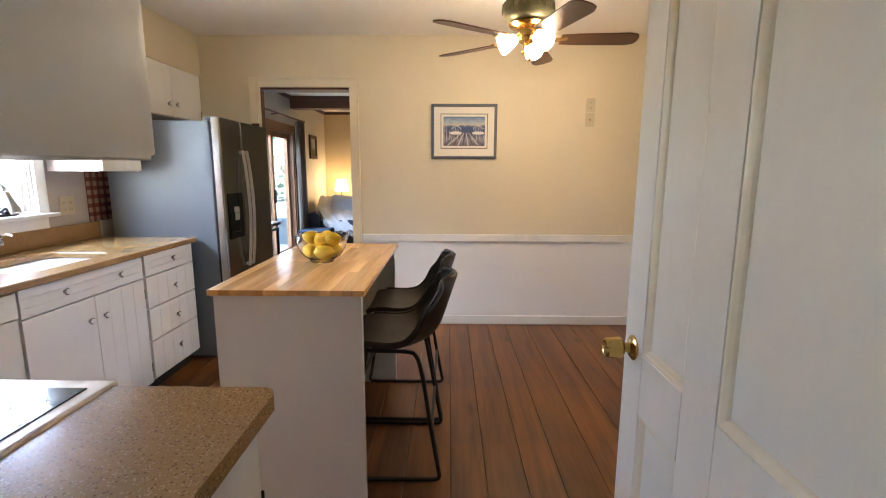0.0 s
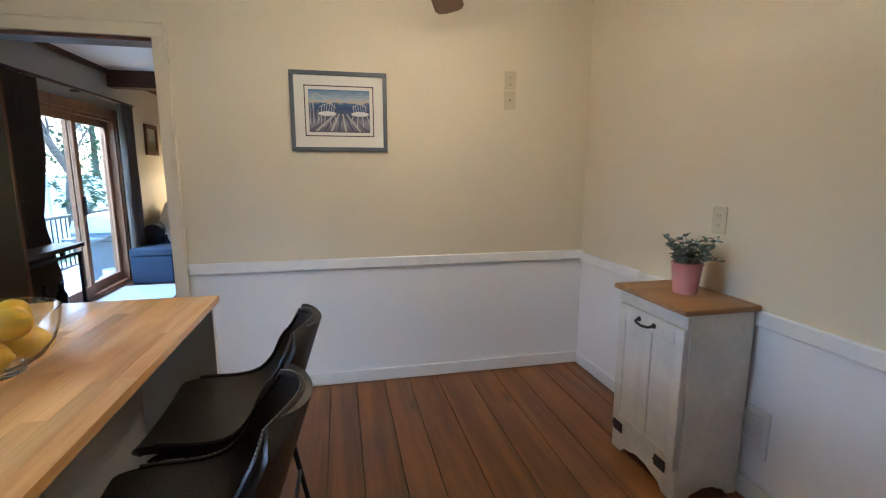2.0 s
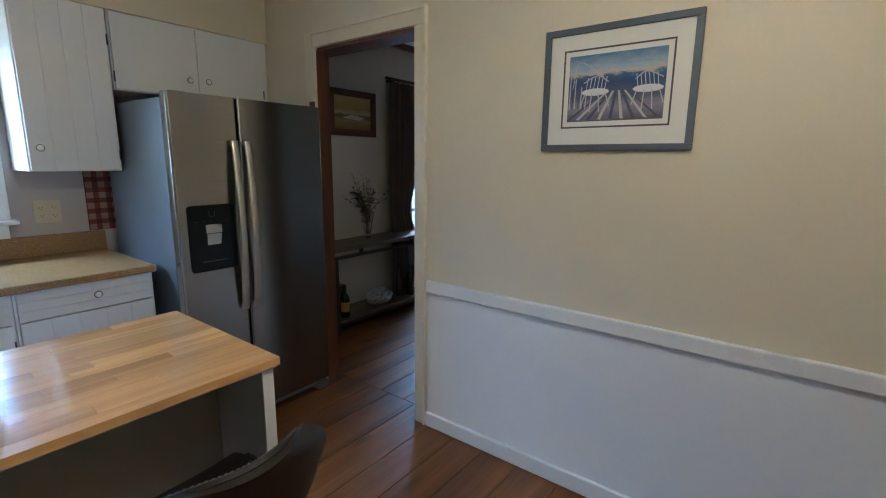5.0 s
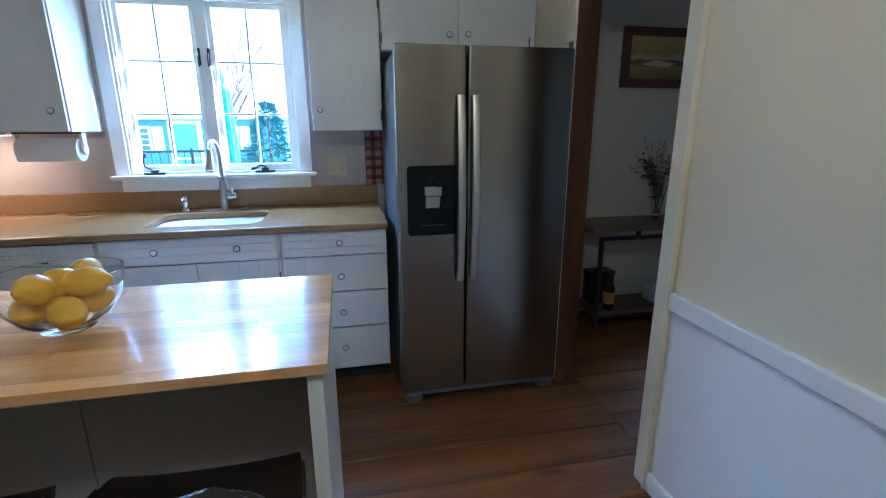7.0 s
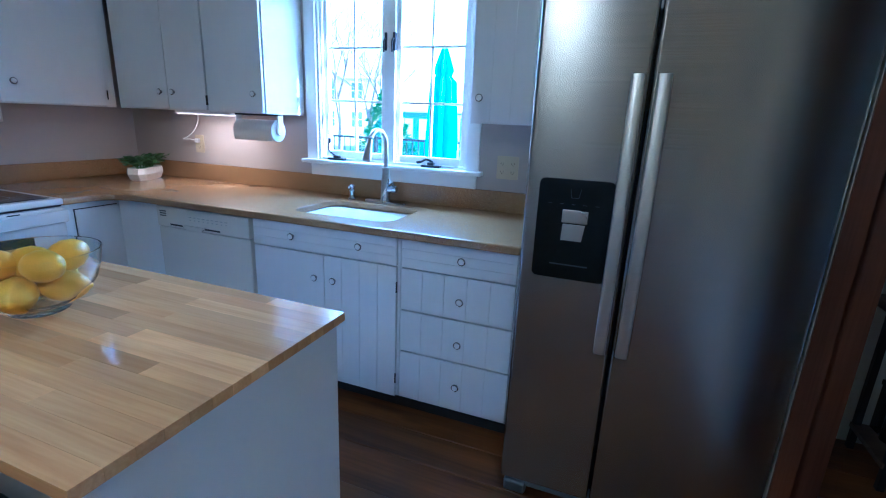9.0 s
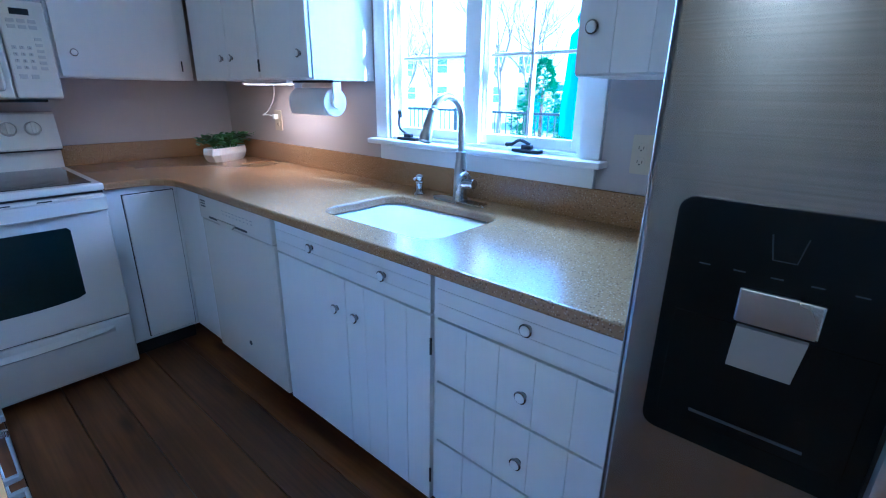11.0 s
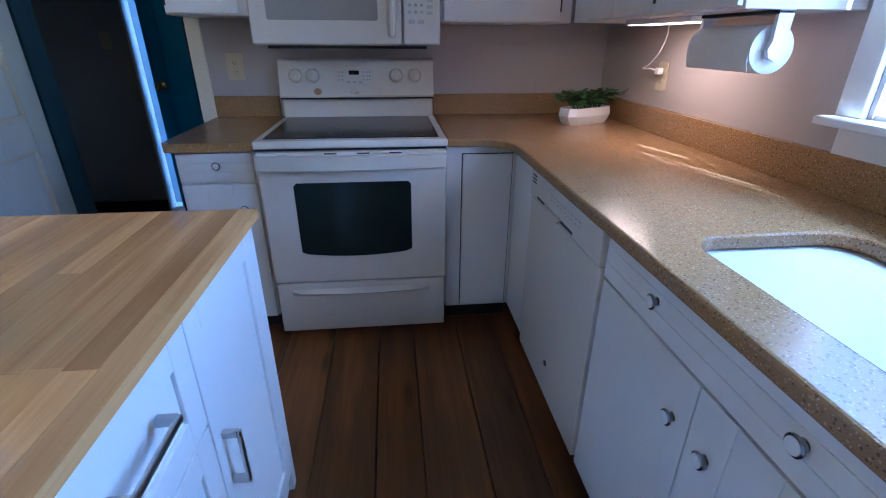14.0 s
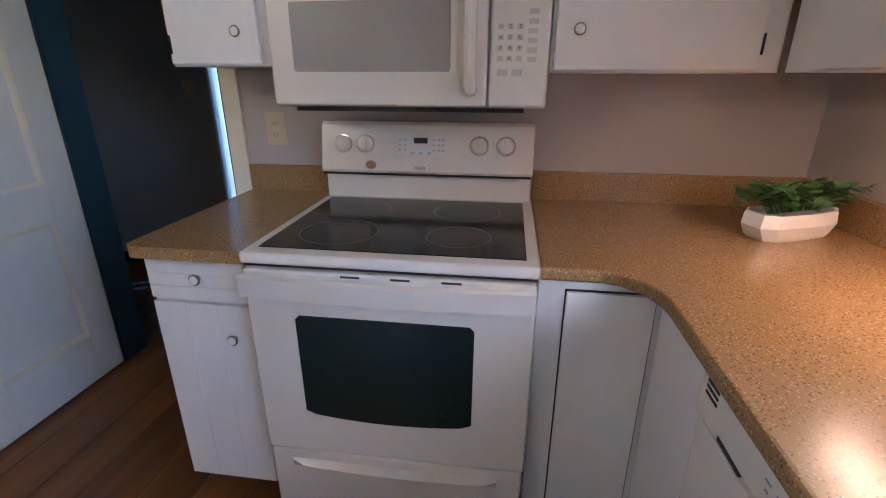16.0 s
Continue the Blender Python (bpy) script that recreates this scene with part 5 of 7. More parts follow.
# ---- ceiling fan ----
def ceiling_fan():
    f = thing("ceiling_fan", FAN, 0, "brass ceiling fan with five wooden blades and lit shades", "ceiling fan")
    m_verd = M("verdigris bronze", (0.20, 0.19, 0.11), 0.45, 0.5, var=0.3, scale=14)
    m_blade = wood("dark walnut blade", (0.07, 0.03, 0.012), (0.17, 0.075, 0.03), 0.4, axis=0, piece_var=0.1)
    bm = bmesh.new()
    lathe(bm, [(0.0, 0.047), (0.085, 0.047), (0.083, 0.03), (0.06, 0.012), (0.05, 0.0), (0.0, 0.0)], 28)
    part("canopy", bm, m_brass, f, "brass ceiling canopy")
    bm = bmesh.new()
    lathe(bm, [(0.0, 0.0), (0.09, 0.0), (0.095, -0.02), (0.13, -0.035), (0.148, -0.06), (0.152, -0.12), (0.135, -0.155), (0.10, -0.175), (0.0, -0.178)], 40)
    part("motor_housing", bm, m_verd, f, "greenish bronze ribbed motor housing")
    for k in range(24):
        a = 2 * math.pi * k / 24
        bm = bmesh.new(); tube(bm, [(0.150 * math.cos(a), 0.150 * math.sin(a), -0.065), (0.154 * math.cos(a), 0.154 * math.sin(a), -0.118)], 0.006, 6)
        part("rib", bm, m_verd, f)
    bm = bmesh.new()
    lathe(bm, [(0.0, -0.176), (0.112, -0.172), (0.118, -0.182), (0.105, -0.196), (0.07, -0.205), (0.052, -0.215), (0.05, -0.25), (0.062, -0.258), (0.06, -0.275), (0.03, -0.29), (0.012, -0.30), (0.0, -0.305)], 36)
    part("hub", bm, m_brass, f, "polished brass hub")
    for k in range(5):
        a = 70 + 72 * k
        m = pose(0, 0, 0, 0, 0, a)
        bm = bmesh.new()
        prism(bm, [(0.045, -0.016), (0.10, -0.014), (0.16, -0.03), (0.235, -0.045), (0.235, 0.045), (0.16, 0.03), (0.10, 0.014), (0.045, 0.016)], -0.273, -0.266); soften(bm, 0.002, 1)
        o = part("blade_bracket", bm, m_brass, f, "ornate brass blade bracket"); o.matrix_basis = m
        bm = bmesh.new()
        pts = [(0.20, -0.055), (0.30, -0.066), (0.60, -0.073), (0.645, -0.058), (0.66, -0.03), (0.662, 0.0), (0.66, 0.03), (0.645, 0.058), (0.60, 0.073), (0.30, 0.066), (0.20, 0.055)]
        prism(bm, pts, -0.004, 0.004); soften(bm, 0.002, 1)
        o = part("blade", bm, m_blade, f); o.matrix_basis = m @ pose(0, 0, -0.268, -11, 0, 0)
    m_shade = M("frosted glass shade", (0.9, 0.86, 0.78), 0.4, emit=1.6, emitcol=(1.0, 0.80, 0.52))
    for a in SHADE_TURN:
        m = pose(0, 0, -0.25, 0, 0, a) @ pose(0.045, 0, 0, 0, 116, 0)
        bm = bmesh.new()
        lathe(bm, [(0.018, 0.0), (0.022, 0.004), (0.022, 0.03), (0.0, 0.03)], 20)
        o = part("lamp_holder", bm, m_brass, f); o.matrix_basis = m
        bm = bmesh.new()
        lathe(bm, [(0.024, 0.028), (0.034, 0.045), (0.046, 0.075), (0.052, 0.105), (0.058, 0.13), (0.055, 0.13), (0.049, 0.105), (0.043, 0.075), (0.031, 0.047), (0.021, 0.03)], 28)
        o = part("shade", bm, m_shade, f, "glowing frosted glass tulip shade"); o.matrix_basis = m
        o.visible_shadow = False
    for x, L in ((-0.022, 0.06), (0.018, 0.105)):
        bm = bmesh.new(); tube(bm, [(x, 0.01, -0.28), (x, 0.01, -0.28 - L)], 0.0016, 6)
        lathe(bm, [(0, -0.006), (0.012, -0.004), (0.014, 0.004), (0.006, 0.014), (0.0, 0.016)], 14, pose(x, 0.01, -0.28 - L))
        part("pull_chain", bm, m_brass, f, "brass pull chain with a wooden ball")
ceiling_fan()

# ---- tilt-out cabinet with the potted plant ----
m_distress = M("distressed white paint", (0.76, 0.73, 0.66), 0.5, var=0.14, scale=5, bump=0.04, bscale=40)
def trash_cabinet():
    c = thing("tilt_out_cabinet", (1.437, 3.118, 0), -90, "distressed white tilt-out cabinet with a honey pine top", "cabinet")
    W, D, H = 0.443, 0.308, 0.806
    def scallop(x0, x1, z, h):
        w = x1 - x0
        return [(x0, 0), (x0 + 0.16 * w, 0), (x0 + 0.22 * w, h * 0.55), (x0 + 0.33 * w, h * 0.75), (x0 + 0.42 * w, h), (x0 + 0.58 * w, h), (x0 + 0.67 * w, h * 0.75), (x0 + 0.78 * w, h * 0.55), (x0 + 0.84 * w, 0), (x1, 0), (x1, z), (x0, z)]
    for x in (0.0, W - 0.018):
        bm = bmesh.new(); prism(bm, scallop(0.018, D, H, 0.045), x, x + 0.018, axis=0); soften(bm, 0.0015, 1)
        part("side_panel", bm, m_distress, c)
    bm = bmesh.new(); prism(bm, scallop(0, W, 0.135, 0.055), 0.0, 0.018, axis=1); soften(bm, 0.0015, 1)
    part("apron", bm, m_distress, c)
    part("back_panel", box((0.018, D - 0.012, 0.02), (W - 0.018, D, H)), m_distress, c)
    part("bottom_panel", box((0.018, 0.018, 0.12), (W - 0.018, D - 0.012, 0.135)), m_distress, c)
    part("top_rail", box((0.0, 0.0, H - 0.06), (W, 0.018, H), 0.002), m_distress, c)
    # tilt-out door with two raised panels
    bm = bmesh.new()
    z0, z1 = 0.142, H - 0.066
    add(bm, (0.006, -0.003, z0), (W - 0.006, 0.016, z1))
    f = 0.052
    boards = []
    for lo, hi in (((0.006, z0), (0.006 + f, z1)), ((W - 0.006 - f, z0), (W - 0.006, z1)), ((0.006 + f, z0), (W - 0.006 - f, z0 + f)), ((0.006 + f, z1 - f - 0.02), (W - 0.006 - f, z1)), ((W / 2 - 0.026, z0 + f), (W / 2 + 0.026, z1 - f - 0.02))):
        boards.append(((lo[0], -0.009, lo[1]), (hi[0], -0.0025, hi[1])))
    d = part("door", bm, m_distress, c)
    for lo, hi in boards:
        part("stile" if hi[2] - lo[2] > 0.3 else "rail", box(lo, hi, 0.002, 1), m_distress, d)
    for xa, xb in ((0.006 + f, W / 2 - 0.026), (W / 2 + 0.026, W - 0.006 - f)):
        bm = bmesh.new()
        a = [(xa + 0.006, z0 + f + 0.006), (xb - 0.006, z0 + f + 0.006), (xb - 0.006, z1 - f - 0.026), (xa + 0.006, z1 - f - 0.026)]
        i = [(xa + 0.03, z0 + f + 0.03), (xb - 0.03, z0 + f + 0.03), (xb - 0.03, z1 - f - 0.05), (xa + 0.03, z1 - f - 0.05)]
        va = [bm.verts.new((x, -0.0034, z)) for x, z in a]; vi = [bm.verts.new((x, -0.0085, z)) for x, z in i]
        for k in range(4):
            bm.faces.new((va[k], va[(k + 1) % 4], vi[(k + 1) % 4], vi[k]))
        bm.faces.new(vi)
        part("raised_panel", bm, m_distress, d)
    bm = bmesh.new()
    tube(bm, smooth_path([(W / 2 - 0.05, -0.02, z1 - 0.032), (W / 2 - 0.043, -0.042, z1 - 0.038), (W / 2, -0.046, z1 - 0.044), (W / 2 + 0.043, -0.042, z1 - 0.038), (W / 2 + 0.05, -0.02, z1 - 0.032)], 5), 0.006, 8)
    for s in (-1, 1):
        cyl(bm, (W / 2 + s * 0.05, -0.018, z1 - 0.032), (W / 2 + s * 0.05, -0.026, z1 - 0.032), 0.012, 0.009, 10)
    part("handle", bm, m_black, d, "black iron pull")
    for x in (0.07, W - 0.07):
        bm = bmesh.new(); add(bm, (x - 0.035, -0.0235, z0 - 0.028), (x + 0.035, -0.0195, z0 + 0.022), 0.002); cyl(bm, (x - 0.036, -0.024, z0 - 0.003), (x + 0.036, -0.024, z0 - 0.003), 0.005, n=8)
        part("hinge", bm, m_black, d, "black butterfly hinge")
    bm = bmesh.new(); add(bm, (-0.018, -0.03, H), (W + 0.018, D + 0.014, H + 0.024), 0.007, 3)
    part("top_board", bm, m_oak, c, "honey stained pine top")
trash_cabinet()
CAB_TOP = 0.83

def herringbone():
    m, nt, p = node_mat("pink herringbone glaze")
    N = nt.nodes
    tc = N.new("ShaderNodeTexCoord"); sx = N.new("ShaderNodeSeparateXYZ"); link(nt, tc.outputs["Object"], sx.inputs[0])
    at = N.new("ShaderNodeMath"); at.operation = 'ARCTAN2'; link(nt, sx.outputs[1], at.inputs[0]); link(nt, sx.outputs[0], at.inputs[1])
    s = N.new("ShaderNodeMath"); s.operation = 'MULTIPLY'; s.inputs[1].default_value = 16 / (2 * math.pi); link(nt, at.outputs[0], s.inputs[0])
    pp = N.new("ShaderNodeMath"); pp.operation = 'PINGPONG'; pp.inputs[1].default_value = 0.5; link(nt, s.outputs[0], pp.inputs[0])
    z = N.new("ShaderNodeMath"); z.operation = 'MULTIPLY_ADD'; z.inputs[1].default_value = 75; link(nt, sx.outputs[2], z.inputs[0])
    k = N.new("ShaderNodeMath"); k.operation = 'MULTIPLY'; k.inputs[1].default_value = 2.4; link(nt, pp.outputs[0], k.inputs[0]); link(nt, k.outputs[0], z.inputs[2])
    fr = N.new("ShaderNodeMath"); fr.operation = 'FRACT'; link(nt, z.outputs[0], fr.inputs[0])
    lt = N.new("ShaderNodeMath"); lt.operation = 'LESS_THAN'; lt.inputs[1].default_value = 0.36; link(nt, fr.outputs[0], lt.inputs[0])
    mx = N.new("ShaderNodeMix"); mx.data_type = 'RGBA'; link(nt, lt.outputs[0], mx.inputs[0])
    mx.inputs[6].default_value, mx.inputs[7].default_value = (0.52, 0.04, 0.06, 1), (0.85, 0.72, 0.68, 1)
    link(nt, mx.outputs[2], p.inputs["Base Color"]); p.inputs["Roughness"].default_value = 0.35
    return m

def leaf_mesh(L, w, mat_, name="leaf", fold=0.25, round_=False):
    bm = bmesh.new()
    prof = [(0, 0.12), (0.25, 0.8), (0.5, 1.0), (0.75, 0.75), (1.0, 0.05)] if not round_ else [(0, 0.15), (0.2, 0.75), (0.45, 1.0), (0.75, 0.9), (0.92, 0.5), (1.0, 0.1)]
    rows = []
    for t, q in prof:
        x, y = t * L, q * w / 2
        zc = -0.18 * L * t * t
        rows.append([bm.verts.new((x, -y, zc + fold * y)), bm.verts.new((x, 0, zc)), bm.verts.new((x, y, zc + fold * y))])
    for a, b in zip(rows, rows[1:]):
        bm.faces.new((a[0], a[1], b[1], b[0])); bm.faces.new((a[1], a[2], b[2], b[1]))
    ob = part(name, bm, mat_)
    me = ob.data
    bpy.data.objects.remove(ob)
    return me

def foliage(parent, name, stems, leafL, leafW, mat_, rnd, per, round_=False, label=""):
    """Leaves set round curved stems, as many joined small leaves."""
    bm = bmesh.new()
    src = leaf_mesh(leafL, leafW, mat_, round_=round_)
    vs0 = [v.co.copy() for v in src.vertices]; fs0 = [tuple(q.vertices) for q in src.polygons]
    for st in stems:
        pts = smooth_path(st, 6)
        for k in range(per):
            t = 0.25 + 0.75 * (k + rnd.random()) / per
            i = min(len(pts) - 2, int(t * (len(pts) - 1)))
            q = pts[i].lerp(pts[i + 1], t * (len(pts) - 1) - i)
            d = (pts[i + 1] - pts[i]).normalized()
            ang = rnd.uniform(0, 360)
            m = Matrix.Translation(q) @ Euler((0, radians(rnd.uniform(-50, 15)), radians(ang)), 'XYZ').to_matrix().to_4x4() @ Matrix.Scale(rnd.uniform(0.7, 1.2), 4) @ pose(0, 0, 0, rnd.uniform(-30, 30))
            vv = [bm.verts.new(m @ c) for c in vs0]
            for f in fs0:
                bm.faces.new([vv[j] for j in f])
        tube(bm, pts, 0.0014, 5)
    ob = part(name, bm, mat_, parent, label, smooth=60)
    return tagged(ob, kind="stuff")

def potted_plant():
    p = thing("potted_plant", (1.60, 2.90, CAB_TOP), 0, "eucalyptus in a pink herringbone pot on the cabinet", "potted plant")
    bm = bmesh.new()
    lathe(bm, [(0.0, 0), (0.046, 0), (0.049, 0.004), (0.061, 0.12), (0.064, 0.126), (0.064, 0.136), (0.058, 0.136), (0.054, 0.12), (0.0, 0.118)], 40)
    part("pot", bm, herringbone(), p)
    rnd = random.Random(3)
    stems = []
    for k in range(26):
        a = rnd.uniform(0, 2 * math.pi); r = rnd.uniform(0.03, 0.15); h = rnd.uniform(0.16, 0.26) - 0.25 * max(0, r - 0.1)
        stems.append([(0.02 * math.cos(a), 0.02 * math.sin(a), 0.11), (0.5 * r * math.cos(a), 0.5 * r * math.sin(a), 0.15 + 0.3 * (h - 0.15)), (r * math.cos(a) * 0.85, r * math.sin(a), h)])
    foliage(p, "foliage", stems, 0.03, 0.022, M("grey green eucalyptus", (0.17, 0.22, 0.18), 0.55, var=0.35, scale=25), rnd, 13, True, "grey green round leaves")
potted_plant()

# ---- framed seascape ----
def picture_paint(name, stops, scale, axis=2, size=1.0):
    m, nt, p = node_mat(name)
    N = nt.nodes
    tc = N.new("ShaderNodeTexCoord"); sx = N.new("ShaderNodeSeparateXYZ"); link(nt, tc.outputs["Object"], sx.inputs[0])
    n = N.new("ShaderNodeTexNoise"); n.inputs["Scale"].default_value = scale; n.inputs["Detail"].default_value = 8
    mp = N.new("ShaderNodeMapping"); mp.inputs["Scale"].default_value = (1, 1, 3); link(nt, tc.outputs["Object"], mp.inputs[0]); link(nt, mp.outputs[0], n.inputs[0])
    a = N.new("ShaderNodeMath"); a.operation = 'MULTIPLY_ADD'; a.inputs[1].default_value = 1 / size; link(nt, sx.outputs[axis], a.inputs[0])
    k = N.new("ShaderNodeMath"); k.operation = 'MULTIPLY_ADD'; k.inputs[1].default_value = 0.22; k.inputs[2].default_value = -0.11; link(nt, n.outputs[0], k.inputs[0]); link(nt, k.outputs[0], a.inputs[2])
    r = N.new("ShaderNodeValToRGB"); link(nt, a.outputs[0], r.inputs[0])
    el = r.color_ramp.elements
    while len(el) < len(stops): el.new(0.5)
    for e, (pos, c) in zip(el, stops):
        e.position = pos; e.color = (*c, 1)
    link(nt, r.outputs[0], p.inputs["Base Color"]); p.inputs["Roughness"].default_value = 0.6
    return m
def frame_bm(w, h, fw, d):
    bm = bmesh.new()
    for lo, hi in (((0, 0), (w, fw)), ((0, h - fw), (w, h)), ((0, fw), (fw, h - fw)), ((w - fw, fw), (w, h - fw))):
        add(bm, (lo[0], -d, lo[1]), (hi[0], 0, hi[1]), 0.003, 2)
    return bm
def seascape():
    W, H = 0.557, 0.455
    p = thing("framed_picture", (-0.124, YN, 1.473), 0, "framed seascape print with a broken sand fence, grey-blue frame", "picture")
    part("frame", frame_bm(W, H, 0.024, 0.02), M("grey blue frame", (0.10, 0.115, 0.14), 0.4, var=0.12), p)
    part("mat_board", box((0.02, -0.008, 0.02), (W - 0.02, -0.001, H - 0.02)), M("white mat board", (0.78, 0.75, 0.68), 0.7, var=0.02), p)
    bm = bmesh.new()
    x0, x1, z0, z1 = 0.085, W - 0.085, 0.092, H - 0.085
    for lo, hi in (((x0 - 0.006, z0 - 0.006), (x1 + 0.006, z0)), ((x0 - 0.006, z1), (x1 + 0.006, z1 + 0.006)), ((x0 - 0.006, z0), (x0, z1)), ((x1, z0), (x1 + 0.006, z1))):
        add(bm, (lo[0], -0.0095, lo[1]), (hi[0], -0.008, hi[1]))
    part("inner_line", bm, M("dark mat line", (0.08, 0.07, 0.07), 0.6), p)
    xa, xb, za, zb = x0 + 0.018, x1 - 0.018, z0 + 0.018, z1 - 0.018
    sea = picture_paint("seascape print", [(0.0, (0.12, 0.10, 0.14)), (0.22, (0.26, 0.24, 0.30)), (0.36, (0.10, 0.11, 0.18)), (0.58, (0.035, 0.075, 0.19)), (0.67, (0.06, 0.12, 0.26)), (0.71, (0.55, 0.46, 0.36)), (0.78, (0.36, 0.43, 0.52)), (1.0, (0.11, 0.20, 0.38))], 22, size=zb - za)
    art = part("print", box((0, -0.002, 0), (xb - xa, 0, zb - za)), sea, p); art.location = (xa, -0.008, za)
    w, h = xb - xa, zb - za
    m_f1, m_f2, m_f3 = M("painted driftwood", (0.52, 0.48, 0.46), 0.7, var=0.2), M("painted dusk shadow", (0.08, 0.09, 0.15), 0.7, var=0.2), M("painted chairs", (0.72, 0.70, 0.70), 0.7)
    rnd = random.Random(4)
    for k in range(7):
        x = w * (0.015 + 0.03 * k + rnd.uniform(-0.006, 0.006)); zt = h * (0.78 - 0.05 * k + rnd.uniform(-0.08, 0.06))
        bm = bmesh.new(); prism(bm, [(x, h * 0.2), (x + 0.004, h * 0.2), (x + 0.006, zt), (x + 0.003, zt)], -0.0030, -0.0021, axis=1)
        part("painted_stake", bm, m_f2 if k % 2 else m_f1, art)
    for k in range(9):
        x = w * (-0.02 + 0.12 * k); bm = bmesh.new()
        prism(bm, [(max(0, x), h * 0.03), (max(0, x) + 0.012, h * 0.02), (w * 0.52 + (x - w * 0.5) * 0.25 + 0.008, h * 0.44), (w * 0.52 + (x - w * 0.5) * 0.25, h * 0.44)], -0.0024, -0.0018, axis=1)
        part("painted_plank", bm, m_f1 if k % 2 else m_f2, art)
    # two painted spindle chairs on the jetty
    for cx, sg in ((0.30, 1), (0.84, -1)):
        bm = bmesh.new()
        prism(bm, [(w * (cx + 0.15 * math.cos(a)), h * (0.44 + 0.055 * math.sin(a))) for a in [2 * math.pi * q / 14 for q in range(14)]], -0.0034, -0.0026, axis=1)
        part("painted_seat", bm, m_f3, art)
        for q in range(4):
            bm = bmesh.new(); xx = cx - 0.11 + 0.073 * q
            tube(bm, [(w * xx, -0.003, h * 0.42), (w * (xx + 0.03 * (q - 1.5)), -0.003, h * (0.14 if q in (1, 2) else 0.22))], 0.0022, 5); part("painted_leg", bm, m_f1, art)
        for q in range(6):
            bm = bmesh.new(); xx = cx - 0.10 + 0.04 * q
            tube(bm, [(w * xx, -0.0028, h * 0.47), (w * (xx + sg * 0.02), -0.0028, h * 0.66)], 0.0011, 5); part("painted_spindle", bm, m_f3, art)
        bm = bmesh.new(); tube(bm, smooth_path([(w * (cx - 0.13), -0.0029, h * 0.58), (w * (cx + sg * 0.02), -0.0029, h * 0.68), (w * min(0.98, cx + 0.14), -0.0029, h * 0.58)], 5), 0.0018, 5); part("painted_rail", bm, m_f1, art)
    bm = bmesh.new(); tube(bm, smooth_path([(w * 0.05, -0.003, h * 0.5), (w * 0.10, -0.003, h * 0.88), (w * 0.24, -0.003, h * 0.82), (w * 0.40, -0.003, h * 0.62)], 6), 0.0014, 5)
    part("painted_reed", bm, m_f1, art)
seascape()

# ---- plates, outlets, vent ----
def plate(name, at, rz, w, h, kind, label):
    p = thing(name, at, rz, label, "outlet" if "outlet" in name else "switch plate")
    bm = bmesh.new(); prism(bm, rounded(-w / 2, w / 2, -h / 2, h / 2, 0.005, 3), -0.006, 0.0, axis=1); soften(bm, 0.002, 2)
    part("cover_plate", bm, m_almond, p)
    if kind == "outlet" or kind == "double":
        for cx in ((0,) if kind == "outlet" else (-w / 4, w / 4)):
            for s in (-1, 1):
                bm = bmesh.new(); prism(bm, rounded(cx - 0.015, cx + 0.015, s * 0.021 - 0.013, s * 0.021 + 0.013, 0.008, 4), -0.008, -0.005, axis=1)
                o = part("socket", bm, m_almond, p)
                bm = bmesh.new()
                add(bm, (cx - 0.008, -0.0086, s * 0.021 - 0.004), (cx - 0.006, -0.007, s * 0.021 + 0.005)); add(bm, (cx + 0.006, -0.0086, s * 0.021 - 0.004), (cx + 0.008, -0.007, s * 0.021 + 0.005)); cyl(bm, (cx, -0.0086, s * 0.021 - 0.008), (cx, -0.007, s * 0.021 - 0.008), 0.0024, n=8)
                part("slot", bm, m_dark, o)
    else:
        bm = bmesh.new()
        if kind == "switch": add(bm, (-0.006, -0.014, -0.012), (0.006, -0.005, 0.012), 0.002)
        else: cyl(bm, (0, -0.005, 0), (0, -0.009, 0), 0.008, 0.006, 12)
        part("toggle" if kind == "switch" else "stud", bm, m_almond if kind == "switch" else m_brass, p)
plate("outlet_plate", (1.2165, YN, 1.920), 0, 0.074, 0.113, "outlet", "almond plastic outlet plate high on the wall")
plate("switch_plate", (1.2155, YN, 1.8005), 0, 0.074, 0.113, "stud", "almond plastic cable plate below an outlet")
plate("outlet_plate", (XE, 2.926, 1.141), -90, 0.075, 0.122, "outlet", "almond plastic outlet above a tilt-out cabinet")
plate("outlet_plate", (XW, 2.968, 1.145), 90, 0.112, 0.118, "double", "almond plastic double outlet beside the window")
plate("outlet_plate", (XW, 0.865, 1.15), 90, 0.072, 0.115, "outlet", "almond plastic outlet with a white plug")
plate("outlet_plate", (-0.463, YS, 1.158), 180, 0.08, 0.125, "outlet", "almond plastic outlet beside the range")
plate("switch_plate", (0.745, YH, 1.27), 180, 0.072, 0.115, "switch", "almond plastic light switch on the dark hall wall")
v = thing("wall_vent", (XE, 2.735, 0.205), -90, "white metal floor-level wall register", "vent")
bm = bmesh.new(); add(bm, (0.0, -0.006, 0.0), (0.16, 0, 0.20), 0.003); part("frame", bm, m_white_trim, v)
for k in range(12):
    bm = bmesh.new(); add(bm, (0.03, -0.011, 0.03 + 0.012 * k), (0.13, -0.005, 0.036 + 0.012 * k), 0.001, 1)
    part("slat", bm, m_white_trim, v)

